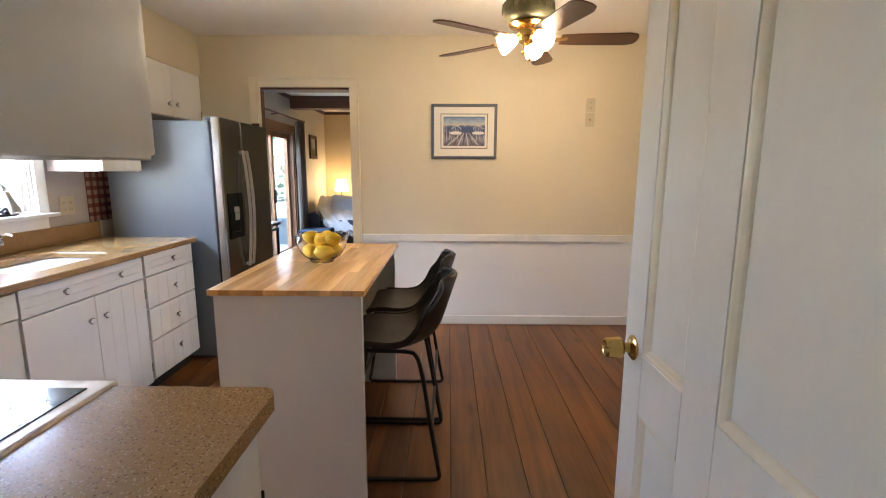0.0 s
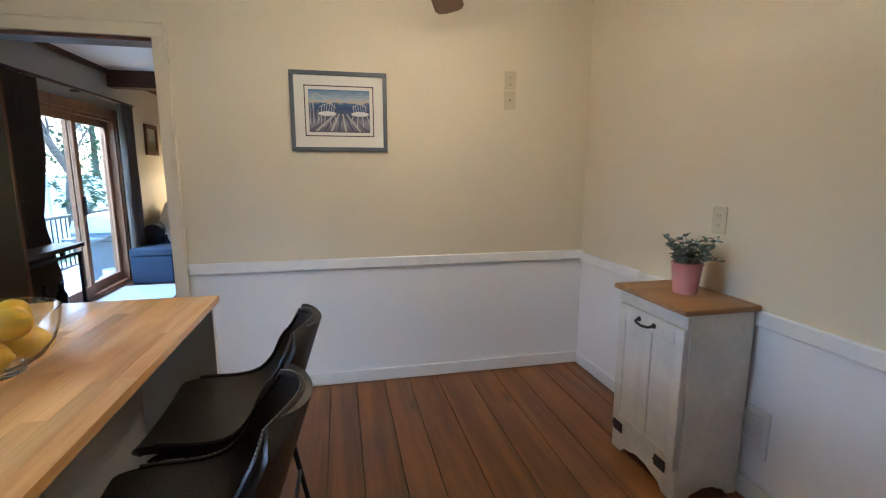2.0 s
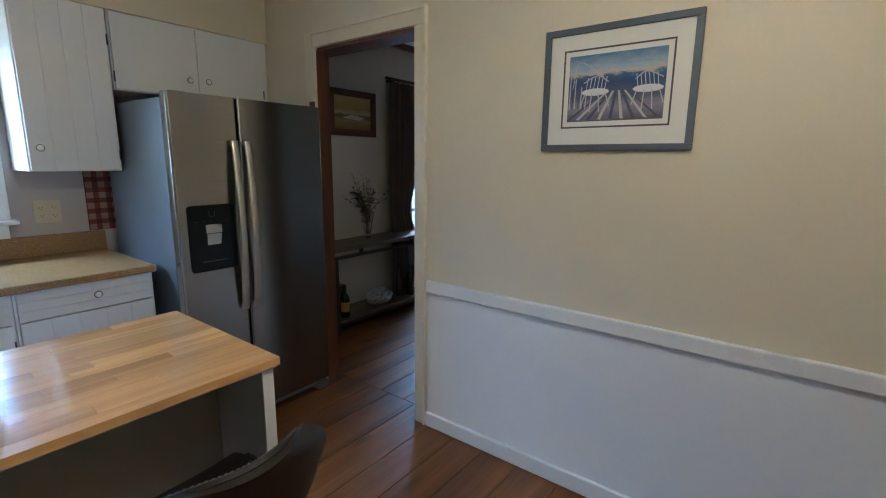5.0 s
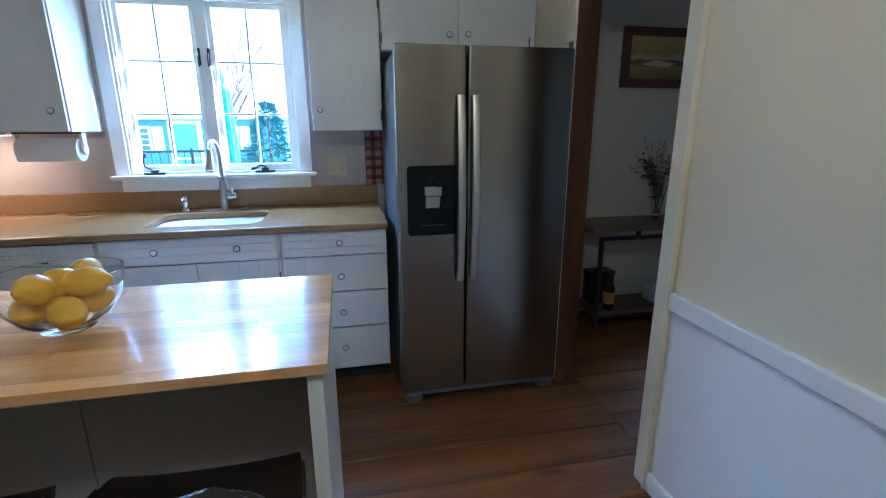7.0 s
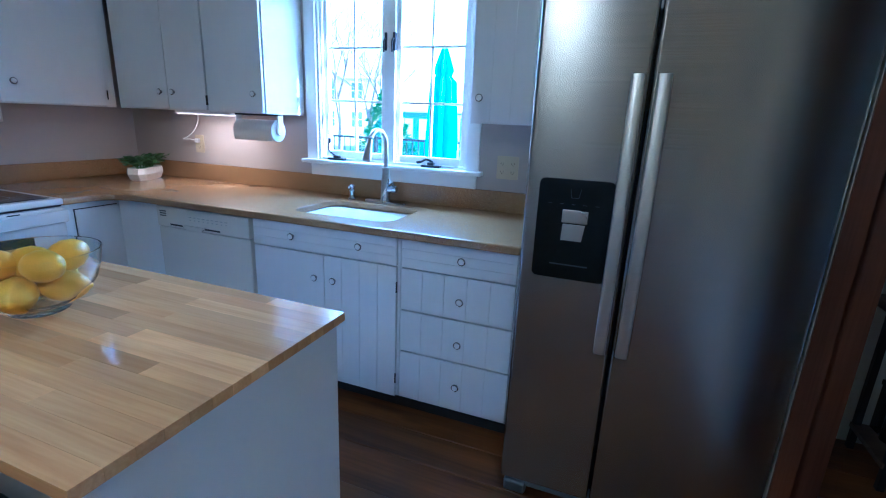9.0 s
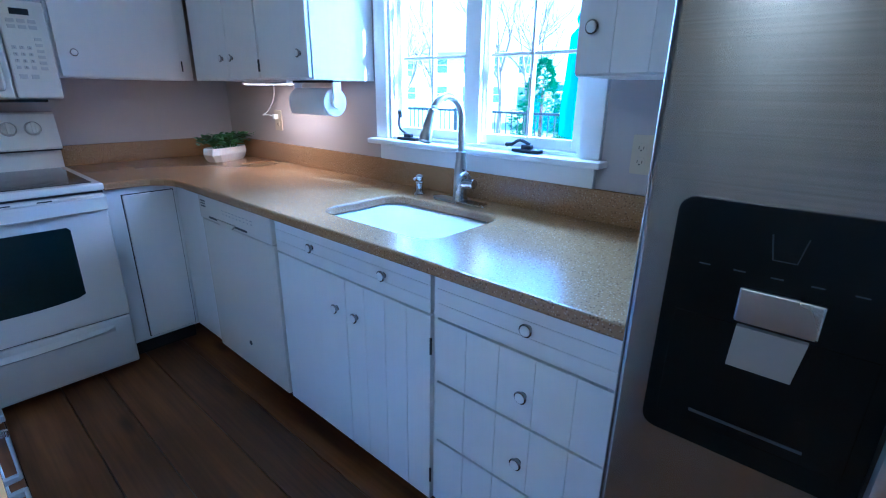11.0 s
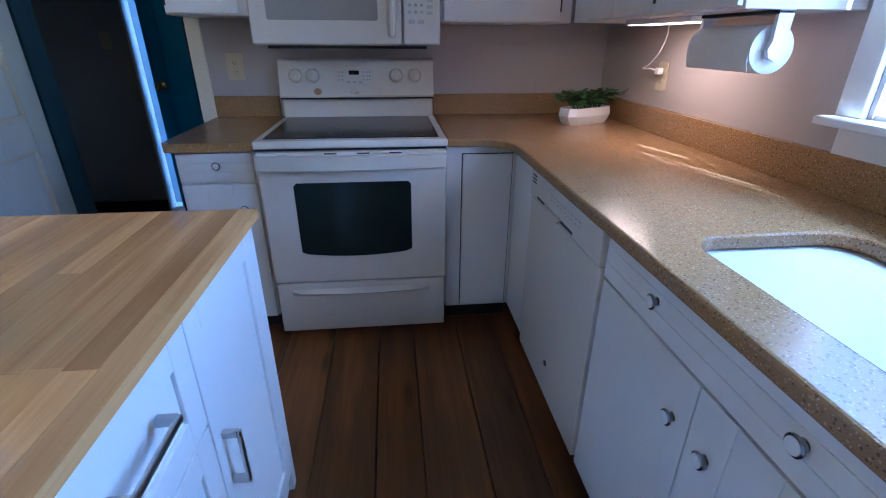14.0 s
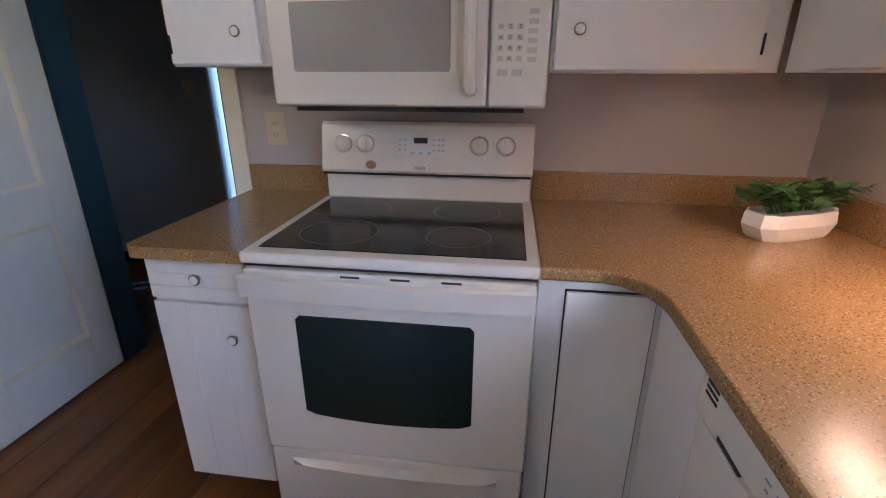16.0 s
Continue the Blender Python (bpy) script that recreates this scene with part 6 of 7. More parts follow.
# ---- window side clutter ----
def paper_towel():
    p = thing("paper_towel_holder", (-2.20, 1.41, 1.27), 0, "white paper towel roll on an under-cabinet holder", "paper towel")
    bm = bmesh.new(); lathe(bm, [(0.019, 0.0), (0.058, 0.0), (0.059, 0.002), (0.059, 0.270), (0.058, 0.272), (0.019, 0.272), (0.019, 0.0)], 40, pose(0, 0.005, 0, -90))
    prism(bm, [(0.0585, 0.0), (0.0585, -0.03), (0.05, -0.055), (0.0485, -0.055), (0.057, -0.03), (0.057, 0.0)], 0.008, 0.274, axis=1)
    part("roll", bm, M("paper towel", (0.82, 0.81, 0.80), 0.8, var=0.02, bump=0.08, bscale=150), p, "white quilted paper roll")
    for y in (-0.012, 0.284):
        bm = bmesh.new()
        prism(bm, [(x, z) for x, z in [(-0.02, 0.09), (0.02, 0.09), (0.018, 0.02), (0.026, 0.0), (0.018, -0.02), (0.0, -0.027), (-0.018, -0.02), (-0.026, 0.0), (-0.018, 0.02)]], y, y + 0.012, axis=1); soften(bm, 0.003)
        part("bracket", bm, m_ceramic, p)
    bm = bmesh.new(); add(bm, (-0.022, -0.012, 0.080), (0.022, 0.296, 0.0895), 0.002)
    part("mount", bm, m_iron, p)
paper_towel()
def under_light():
    u = thing("undercabinet_light", (-2.2, 1.17, 1.36), 0, "slim white under-cabinet light, switched on, with a cord", "under-cabinet light")
    bm = bmesh.new(); add(bm, (-0.045, -0.215, -0.017), (0.045, 0.215, 0.0), 0.003)
    part("housing", bm, m_ceramic, u)
    bm = bmesh.new(); add(bm, (-0.038, -0.205, -0.0185), (0.038, 0.205, -0.0165), 0.0005, 1)
    part("diffuser", bm, M("lit diffuser", (1, 0.9, 0.75), 0.5, emit=0.9, emitcol=(1.0, 0.62, 0.36)), u, "glowing diffuser")
    bm = bmesh.new()
    tube(bm, smooth_path([(-0.16, -0.26, -0.008), (-0.165, -0.27, -0.06), (-0.16, -0.30, -0.12), (-0.165, -0.37, -0.165), (-0.16, -0.41, -0.183), (-0.168, -0.36, -0.182), (-0.172, -0.315, -0.188)], 6), 0.003, 8)
    tube(bm, [(-0.045, -0.195, -0.006), (-0.16, -0.26, -0.008)], 0.003, 8)
    part("cord", bm, m_ceramic, u, "white power cord")
    bm = bmesh.new(); add(bm, (-0.192, -0.318, -0.203), (-0.165, -0.292, -0.175), 0.005)
    part("plug", bm, m_ceramic, u)
under_light()
def counter_planter():
    p = thing("counter_planter", (-2.185, 0.60, CT), 25, "green houseplant in a white faceted trough on the counter", "potted plant")
    p.scale = (1.18, 1.18, 1.18)
    bm = bmesh.new()
    n = 10
    rings = []
    rnd = random.Random(9)
    for z, s in ((0.0, 0.80), (0.010, 0.88), (0.036, 1.0), (0.063, 0.96), (0.067, 0.95), (0.067, 0.88), (0.05, 0.86)):
        rings.append([bm.verts.new((0.128 * s * math.copysign(abs(math.cos(a)) ** 0.6, math.cos(a)) * (1 + 0.02 * rnd.uniform(-1, 1)), 0.055 * s * math.copysign(abs(math.sin(a)) ** 0.6, math.sin(a)), z)) for a in [2 * math.pi * (i + 0.5) / n for i in range(n)]])
    for a, b in zip(rings, rings[1:]):
        for i in range(n):
            bm.faces.new((a[i], a[(i + 1) % n], b[(i + 1) % n], b[i]))
    bm.faces.new(rings[0][::-1]); bm.faces.new(rings[-1])
    part("trough", bm, m_ceramic, p, "white faceted ceramic trough", smooth=10)
    rnd = random.Random(21)
    stems = []
    for k in range(60):
        x = rnd.uniform(-0.11, 0.11); a = rnd.uniform(0, 2 * math.pi); r = rnd.uniform(0.02, 0.075); h = rnd.uniform(0.075, 0.125)
        stems.append([(x * 0.8, 0.0, 0.06), (x + 0.3 * r * math.cos(a), 0.4 * r * math.sin(a), 0.4 * h + 0.06), (x + r * math.cos(a) + 0.3 * x, r * math.sin(a), h)])
    foliage(p, "foliage", stems, 0.032, 0.021, M("deep green leaf", (0.075, 0.16, 0.045), 0.35, var=0.4, scale=30), rnd, 7, True, "dense small green leaves")
counter_planter()

def plaid_mat():
    m, nt, p = node_mat("shade darkened red and cream plaid")
    N = nt.nodes
    tc = N.new("ShaderNodeTexCoord"); sx = N.new("ShaderNodeSeparateXYZ"); link(nt, tc.outputs["Object"], sx.inputs[0])
    outs = []
    for o in (1, 2):
        a = N.new("ShaderNodeMath"); a.operation = 'MULTIPLY'; a.inputs[1].default_value = 17; link(nt, sx.outputs[o], a.inputs[0])
        f = N.new("ShaderNodeMath"); f.operation = 'FRACT'; link(nt, a.outputs[0], f.inputs[0])
        l = N.new("ShaderNodeMath"); l.operation = 'LESS_THAN'; l.inputs[1].default_value = 0.45; link(nt, f.outputs[0], l.inputs[0]); outs.append(l)
    s = N.new("ShaderNodeMath"); s.operation = 'ADD'; link(nt, outs[0].outputs[0], s.inputs[0]); link(nt, outs[1].outputs[0], s.inputs[1])
    h = N.new("ShaderNodeMath"); h.operation = 'MULTIPLY'; h.inputs[1].default_value = 0.5; link(nt, s.outputs[0], h.inputs[0])
    r = N.new("ShaderNodeValToRGB"); link(nt, h.outputs[0], r.inputs[0])
    # all three plaid colours darkened for the shadow between cabinet and refrigerator
    r.color_ramp.elements[0].color, r.color_ramp.elements[1].color = (0.28, 0.19, 0.14, 1), (0.07, 0.014, 0.012, 1)
    e = r.color_ramp.elements.new(0.5); e.color = (0.15, 0.035, 0.028, 1)
    link(nt, r.outputs[0], p.inputs["Base Color"]); p.inputs["Roughness"].default_value = 0.8
    return m
tagged(part("wallpaper_strip", box((XW, 3.14, 1.024), (XW + 0.004, 3.60, 1.36)), plaid_mat()), "strip of old red plaid wallpaper beside the refrigerator", "wallpaper", kind="structure")

# ---- hall: blue door ajar and a mat ----
d = thing("door_2", (-0.34, YH - 0.03, 0.01), -1.5, "teal blue panelled hall door standing ajar, brass knob", "door", kind="structure")
bm = bmesh.new()
for x0, x1, z0, z1 in ((0, 0.11, 0, 2.0), (0.74, 0.85, 0, 2.0), (0.11, 0.74, 0, 0.2), (0.11, 0.74, 0.75, 0.9), (0.11, 0.74, 1.87, 2.0), (0.38, 0.47, 0.2, 0.75), (0.38, 0.47, 0.9, 1.87)):
    add(bm, (x0, -0.018, z0), (x1, 0.018, z1), 0.003, 1)
add(bm, (0.1, -0.006, 0.19), (0.75, 0.006, 1.88))
part("leaf", bm, m_teal, d)
bm = bmesh.new()
lathe(bm, [(0.0, 0), (0.03, 0), (0.03, 0.003), (0.011, 0.012), (0.010, 0.03), (0.02, 0.036), (0.027, 0.05), (0.022, 0.066), (0.0, 0.07)], 20, pose(0.795, 0.018, 0.955, -90))
part("knob", bm, m_brass, d, "brass door knob")
bm = bmesh.new()
add(bm, (0.585, YH - 0.1, 0), (0.60, YH + 0.004, 2.03)); add(bm, (-0.44, YH - 0.1, 2.012), (0.585, YH + 0.004, 2.03))
tagged(part("trim_hall_door", bm, m_white_trim), "white painted hall door frame", "door trim", kind="structure")
# panel added outside so the door gap shows dim blue, not open sky
tagged(part("porch_wall", box((-0.9, YH - 1.25, -0.3), (1.6, YH - 1.15, 2.5)), M("pale blue gap backdrop", (0.17, 0.23, 0.32), 0.6, var=0.05)), "pale blue panel added beyond the hall door gap", "wall", kind="structure")
r_ = thing("door_mat", (1.18, -0.50, 0.0), 30, "small blue and white woven mat on the hall floor", "rug")
part("woven_mat", box((-0.17, -0.11, 0), (0.17, 0.11, 0.008), 0.003), M("blue woven mat", (0.05, 0.16, 0.34), 0.9, var=0.3, scale=30), r_)
for k in (-1, 1):
    part("stripe", box((-0.165, k * 0.05 - 0.018, 0.0082), (0.165, k * 0.05 + 0.018, 0.0095)), M("white woven stripe", (0.7, 0.7, 0.68), 0.9), r_)

# ---- living room ----
def slider():
    s = thing("sliding_door", (LX, SY0, 0.02), 0, "red brown wooden sliding glass door to the yard", "sliding door", kind="structure")
    W, H = SY1 - SY0, SZ1 - 0.02
    bm = bmesh.new()
    add(bm, (-0.15, 0, 0), (0.004, 0.035, H)); add(bm, (-0.15, W - 0.035, 0), (0.004, W, H)); add(bm, (-0.15, 0.035, H - 0.035), (0.004, W - 0.035, H)); add(bm, (-0.15, 0.035, 0), (0.0, W - 0.035, 0.03))
    part("door_frame", bm, m_slider, s)
    bm = bmesh.new()
    add(bm, (0.0, -0.09, -0.02), (0.022, 0.0, H + 0.10), 0.004); add(bm, (0.0, W, -0.02), (0.022, W + 0.09, H + 0.10), 0.004); add(bm, (0.0, 0.0, H), (0.022, W, H + 0.10), 0.004)
    part("door_casing", bm, m_slider, s)
    mid = W / 2
    for a, b, x in ((0.035, mid + 0.04, -0.055), (mid - 0.04, W - 0.035, -0.105)):
        bm = bmesh.new(); f = 0.075
        add(bm, (x, a, 0.03), (x + 0.042, a + f, H - 0.035), 0.003); add(bm, (x, b - f, 0.03), (x + 0.042, b, H - 0.035), 0.003)
        add(bm, (x, a + f, 0.03), (x + 0.042, b - f, 0.13), 0.003); add(bm, (x, a + f, H - 0.11), (x + 0.042, b - f, H - 0.035), 0.003)
        q = part("sash", bm, m_slider, s)
        g = part("pane", box((x + 0.018, a + f, 0.13), (x + 0.024, b - f, H - 0.11)), m_slider_pane, q); g.visible_shadow = False
    bm = bmesh.new(); add(bm, (-0.013, mid + 0.0, 0.88), (0.012, mid + 0.022, 1.08), 0.005)
    part("handle", bm, m_black, s, "black door pull")
slider()
def curtain(y0, y1, tie, rnd, drop=2.12):
    c = thing("curtain", (LX + 0.06, 0, 0.0), 0, "brown tied-back curtain hanging beside the sliding door", "curtain", "living room curtains")
    bm = bmesh.new()
    rows = []
    nz, ny = 26, 40
    for i in range(nz + 1):
        z = 0.02 + drop * i / nz
        w = 1.0
        if tie: w = 0.55 + 0.45 * min(1, abs(z - 0.95) / 0.55) ** 0.8
        row = []
        for j in range(ny + 1):
            t = j / ny
            y = y0 + (y1 - y0) * ((t - (0 if tie >= 0 else 1)) * w + (0 if tie >= 0 else 1))
            row.append(bm.verts.new((0.035 * math.sin(t * 2 * math.pi * 6 + 0.4 * math.sin(3 * z)) + 0.03, y, z)))
        rows.append(row)
    for a, b in zip(rows, rows[1:]):
        for j in range(ny):
            bm.faces.new((a[j], a[j + 1], b[j + 1], b[j]))
    bmesh.ops.recalc_face_normals(bm, faces=bm.faces)
    bmesh.ops.solidify(bm, geom=bm.faces[:], thickness=0.003)
    part("cloth", bm, M("brown curtain cloth", (0.15, 0.12, 0.095), 0.85, var=0.12, bump=0.06, bscale=300), c, smooth=70)
curtain(5.55, 5.99, 1, random.Random(1))
curtain(7.52, 7.86, 0, random.Random(2))
r_ = thing("curtain_rod", (LX + 0.09, 0, 2.165), 0, "dark brown curtain rod above the sliding door", "curtain rod")
bm = bmesh.new(); cyl(bm, (0, 5.5, 0), (0, 7.95, 0), 0.014, n=12); part("rod", bm, m_brown, r_)
for y in (5.6, 6.72, 7.9):
    bm = bmesh.new(); add(bm, (-0.09, y - 0.012, -0.02), (0.0, y + 0.012, 0.0), 0.003); part("bracket", bm, m_brown, r_)

def console():
    c = thing("console_table", (0, 0, 0), 0, "weathered wood console table on a black metal frame", "console table")
    x0, x1, y0, y1, zt = -2.44, -2.10, 4.58, 5.88, 0.735
    part("tabletop", box((x0, y0, zt - 0.035), (x1, y1, zt), 0.004), m_console, c)
    part("shelf", box((x0 + 0.02, y0 + 0.06, 0.10), (x1 - 0.02, y1 - 0.06, 0.125), 0.003), m_console, c)
    zr = zt - 0.085
    for x in (x0 + 0.03, x1 - 0.03):
        for y in (y0 + 0.08, y1 - 0.04):
            part("leg", box((x - 0.013, y - 0.013, 0), (x + 0.013, y + 0.013, zr + 0.013), 0.002), m_black, c)
        part("rail", box((x - 0.013, y0 + 0.08, zr - 0.012), (x + 0.013, y1 - 0.04, zr + 0.012), 0.002), m_black, c)
        part("lower_rail", box((x - 0.013, y0 + 0.08, 0.075), (x + 0.013, y1 - 0.04, 0.10), 0.002), m_black, c)
        for y in (y0 + 0.35, y1 - 0.3):
            part("spacer", box((x - 0.013, y - 0.013, zr + 0.012), (x + 0.013, y + 0.013, zt - 0.035), 0.002), m_black, c)
    return zt
CZ = console()
def bottle(at, h, mat_, label, lab=None):
    b = thing("bottle", at, 0, label, "bottle", "bottles on the console shelf")
    bm = bmesh.new(); lathe(bm, [(0, 0), (0.036, 0), (0.038, 0.004), (0.038, h * 0.58), (0.03, h * 0.68), (0.015, h * 0.76), (0.014, h * 0.98), (0.0, h)], 20); part("body", bm, mat_, b)
    if lab:
        bm = bmesh.new(); lathe(bm, [(0.0385, h * 0.18), (0.0388, h * 0.19), (0.0388, h * 0.48), (0.0385, h * 0.49)], 20); part("paper_label", bm, lab, b, "paper label")
m_wine = M("dark wine glass", (0.012, 0.012, 0.008), 0.12, var=0.1)
m_paper = M("cream label", (0.55, 0.5, 0.4), 0.7)
for at, h, lb in (((-2.28, 5.55, 0.125), 0.30, None), ((-2.2, 5.63, 0.125), 0.31, None), ((-2.24, 5.72, 0.125), 0.29, m_paper), ((-2.18, 4.78, 0.125), 0.27, M("amber label", (0.45, 0.25, 0.05), 0.6)), ((-2.31, 4.74, 0.125), 0.26, None)):
    bottle(at, h, m_wine, "dark glass bottle standing on the console shelf", lb)
b_ = thing("basket", (-2.25, 5.25, 0.125), 12, "crumpled silver tissue bundle on the console shelf", "bundle")
bm = bmesh.new(); bmesh.ops.create_icosphere(bm, subdivisions=4, radius=1)
for v in bm.verts:
    n = noise.noise(v.co * 2.7) * 0.25 + noise.noise(v.co * 7) * 0.1
    v.co = Vector((v.co.x * 0.10 * (1 + n), v.co.y * 0.15 * (1 + n), max(0.0, (v.co.z * 0.5 + 0.42) * 0.13 * (1 + n))))
part("tissue", bm, M("silver tissue", (0.5, 0.5, 0.5), 0.45, 0.3, var=0.2, scale=20), b_, smooth=20)
b_ = thing("box", (-2.36, 4.8, 0.125), 4, "black lidded box on the console shelf", "box")
part("body", box((-0.06, -0.09, 0), (0.06, 0.09, 0.21), 0.004), m_plastic_black, b_); part("lid", box((-0.064, -0.094, 0.21), (0.064, 0.094, 0.235), 0.004), m_plastic_black, b_)
def vase():
    v = thing("flower_vase", (-2.29, 5.16, CZ), 0, "clear glass vase of dried flowers on the console", "vase")
    bm = bmesh.new(); lathe(bm, [(0, 0), (0.045, 0), (0.046, 0.006), (0.022, 0.02), (0.02, 0.035), (0.034, 0.09), (0.05, 0.20), (0.06, 0.245), (0.057, 0.245), (0.047, 0.20), (0.03, 0.09), (0.015, 0.045), (0, 0.04)], 28)
    g = part("glass", bm, m_clear, v); g.visible_shadow = False
    rnd = random.Random(6)
    def st(n, r0, r1, h0, h1):
        out = []
        for _ in range(n):
            a = rnd.uniform(0, 2 * math.pi); r = rnd.uniform(r0, r1); h = rnd.uniform(h0, h1)
            out.append([(0.01 * math.cos(a), 0.01 * math.sin(a), 0.05), (0.03 * math.cos(a), 0.03 * math.sin(a), 0.24), (min(0.25, r * math.cos(a)) if math.cos(a) > 0 else max(-0.12, r * math.cos(a)), r * math.sin(a), h)])
        return out
    foliage(v, "greenery", st(16, 0.08, 0.22, 0.32, 0.46), 0.05, 0.02, M("dark dried leaf", (0.03, 0.045, 0.028), 0.7, var=0.4, scale=20), rnd, 14, False, "dark green sprigs")
    foliage(v, "dried_blooms", st(9, 0.05, 0.16, 0.44, 0.60), 0.022, 0.016, M("dried tan blooms", (0.33, 0.24, 0.13), 0.8, var=0.3, scale=20), rnd, 30, True, "tan dried blooms")
    foliage(v, "red_buds", st(5, 0.12, 0.22, 0.36, 0.44), 0.03, 0.022, M("dark red bud", (0.12, 0.02, 0.02), 0.7), rnd, 4, True, "dark red buds")
vase()
p = thing("framed_painting", (LX, 4.885, 1.635), 90, "small golden landscape painting in a wide brown frame", "painting")
part("frame", frame_bm(0.54, 0.385, 0.055, 0.03), m_brown, p)
art = part("canvas", box((0, -0.002, 0), (0.44, 0, 0.285)), picture_paint("golden landscape", [(0.0, (0.16, 0.11, 0.035)), (0.3, (0.30, 0.22, 0.08)), (0.42, (0.10, 0.07, 0.03)), (0.5, (0.42, 0.36, 0.20)), (0.6, (0.28, 0.20, 0.06)), (1.0, (0.40, 0.30, 0.10))], 9, size=0.285), p); art.location = (0.05, -0.012, 0.05)
bm = bmesh.new(); prism(bm, [(0.10, 0.10), (0.3, 0.085), (0.36, 0.11), (0.2, 0.13)], -0.0032, -0.0024, axis=1); part("painted_pond", bm, M("painted pale water", (0.5, 0.45, 0.33), 0.6), art)
p = thing("framed_painting", (LX, 8.46, 1.585), 90, "small dark landscape painting in a brown frame", "painting")
part("frame", frame_bm(0.42, 0.42, 0.06, 0.03), m_brown, p)
art = part("canvas", box((0, -0.002, 0), (0.31, 0, 0.31)), picture_paint("dark landscape", [(0.0, (0.05, 0.05, 0.02)), (0.35, (0.10, 0.11, 0.04)), (0.5, (0.22, 0.24, 0.22)), (1.0, (0.30, 0.31, 0.30))], 9, size=0.31), p); art.location = (0.055, -0.012, 0.055)
plate("switch_plate", (LX, 5.5, 1.15), 90, 0.072, 0.115, "switch", "almond plastic light switch in the living room")

m_sofa = M("slate blue velvet", (0.055, 0.075, 0.11), 0.75, var=0.15, scale=6, bump=0.05, bscale=300)
def sofa():
    s = thing("sofa", (-2.40, 7.95, 0), 0, "slate blue velvet sofa with rolled arms", "sofa")
    part("base", box((0.05, 0.08, 0.08), (2.0, 0.92, 0.40), 0.03, 3), m_sofa, s)
    part("backrest", box((0.05, 0.72, 0.38), (2.0, 0.95, 0.88), 0.07, 4), m_sofa, s)
    for x in (0.0, 1.9):
        bm = bmesh.new()
        prism(bm, [(x + 0.02, 0.06), (x + 0.20, 0.06), (x + 0.20, 0.5)] + [(x + 0.11 + 0.12 * math.cos(a), 0.56 + 0.11 * math.sin(a)) for a in [math.pi * k / 10 - 0.4 for k in range(12)]] + [(x + 0.02, 0.48)], 0.0, 0.85, axis=1)
        soften(bm, 0.02, 3, 50)
        part("armrest", bm, m_sofa, s)
    for k in range(2):
        part("seat_cushion", box((0.21 + 0.84 * k, 0.03, 0.38), (1.03 + 0.84 * k, 0.74, 0.53), 0.045, 4), m_sofa, s)
    for x in (0.1, 1.9):
        for y in (0.1, 0.88):
            bm = bmesh.new(); cyl(bm, (x, y, 0), (x, y, 0.085), 0.02, 0.028, 12); part("leg", bm, m_brown, s)
sofa()
def cushion():
    c = thing("throw_pillow", (-1.92, 8.52, 0.70), 0, "pale blue white throw pillow leaning on the sofa", "pillow")
    bm = bmesh.new(); bmesh.ops.create_grid(bm, x_segments=12, y_segments=12, size=0.21)
    vs = bm.verts[:]
    for v in vs:
        a, b = abs(v.co.x / 0.21), abs(v.co.y / 0.21)
        v.co.z = 0.075 * (1 - a ** 3) * (1 - b ** 3)
    g = bmesh.ops.duplicate(bm, geom=bm.faces[:])
    for v in [q for q in g["geom"] if isinstance(q, bmesh.types.BMVert)]:
        v.co.z *= -1
    bmesh.ops.remove_doubles(bm, verts=bm.verts, dist=0.001)
    o = part("cover", bm, M("pale cotton", (0.62, 0.66, 0.72), 0.85, var=0.08), c, smooth=80); o.matrix_basis = pose(0, 0, 0.03, 68, 8, 0)
cushion()
def throw():
    t = thing("throw_blanket", (-2.40, 7.95, 0), 0, "cream knitted throw with a fringe draped over the sofa arm", "blanket")
    bm = bmesh.new()
    line = [(0.02, 0.90, 0.86), (0.06, 0.70, 0.90), (0.06, 0.48, 0.72), (0.13, 0.30, 0.695), (0.24, 0.12, 0.60), (0.34, -0.02, 0.52), (0.42, -0.05, 0.36)]
    pts = smooth_path(line, 6)
    rows = []
    for k, q in enumerate(pts):
        u = k / (len(pts) - 1)
        row = []
        for j in range(25):
            w = j / 24
            dx, dy = 0.62 * w, 0.10 * w * u
            row.append(bm.verts.new((q.x + dx, q.y + 0.15 * w * (1 - u) + dy, q.z + 0.018 * math.sin(w * 24 + 2 * u) - 0.06 * w * (1 - abs(2 * u - 1)))))
        rows.append(row)
    for a, b in zip(rows, rows[1:]):
        for j in range(24):
            bm.faces.new((a[j], a[j + 1], b[j + 1], b[j]))
    bmesh.ops.recalc_face_normals(bm, faces=bm.faces)
    ends = [v.co.copy() for v in rows[-1]] + [r[0].co.copy() for r in rows]
    bmesh.ops.solidify(bm, geom=bm.faces[:], thickness=0.012)
    m_throw = M("cream knitted wool", (0.82, 0.81, 0.79), 0.9, var=0.12, scale=40, bump=0.1, bscale=120)
    part("cloth", bm, m_throw, t, smooth=70)
    rnd = random.Random(2)
    bm = bmesh.new()
    for a, b in zip(ends, ends[1:]):
        if (a - b).length > 0.2: continue
        for f in (0, 0.5):
            q = a.lerp(b, f); tube(bm, [q, q + Vector((rnd.uniform(-0.02, 0.0), -0.01, -0.05)), q + Vector((rnd.uniform(-0.03, 0.01), -0.012, -0.11))], 0.005, 5)
    tagged(part("fringe", bm, m_throw, t, "knotted fringe"), kind="stuff")
throw()
o_ = thing("ottoman", (-2.36, 7.38, 0), 0, "square dark blue storage ottoman beside the sofa", "ottoman")
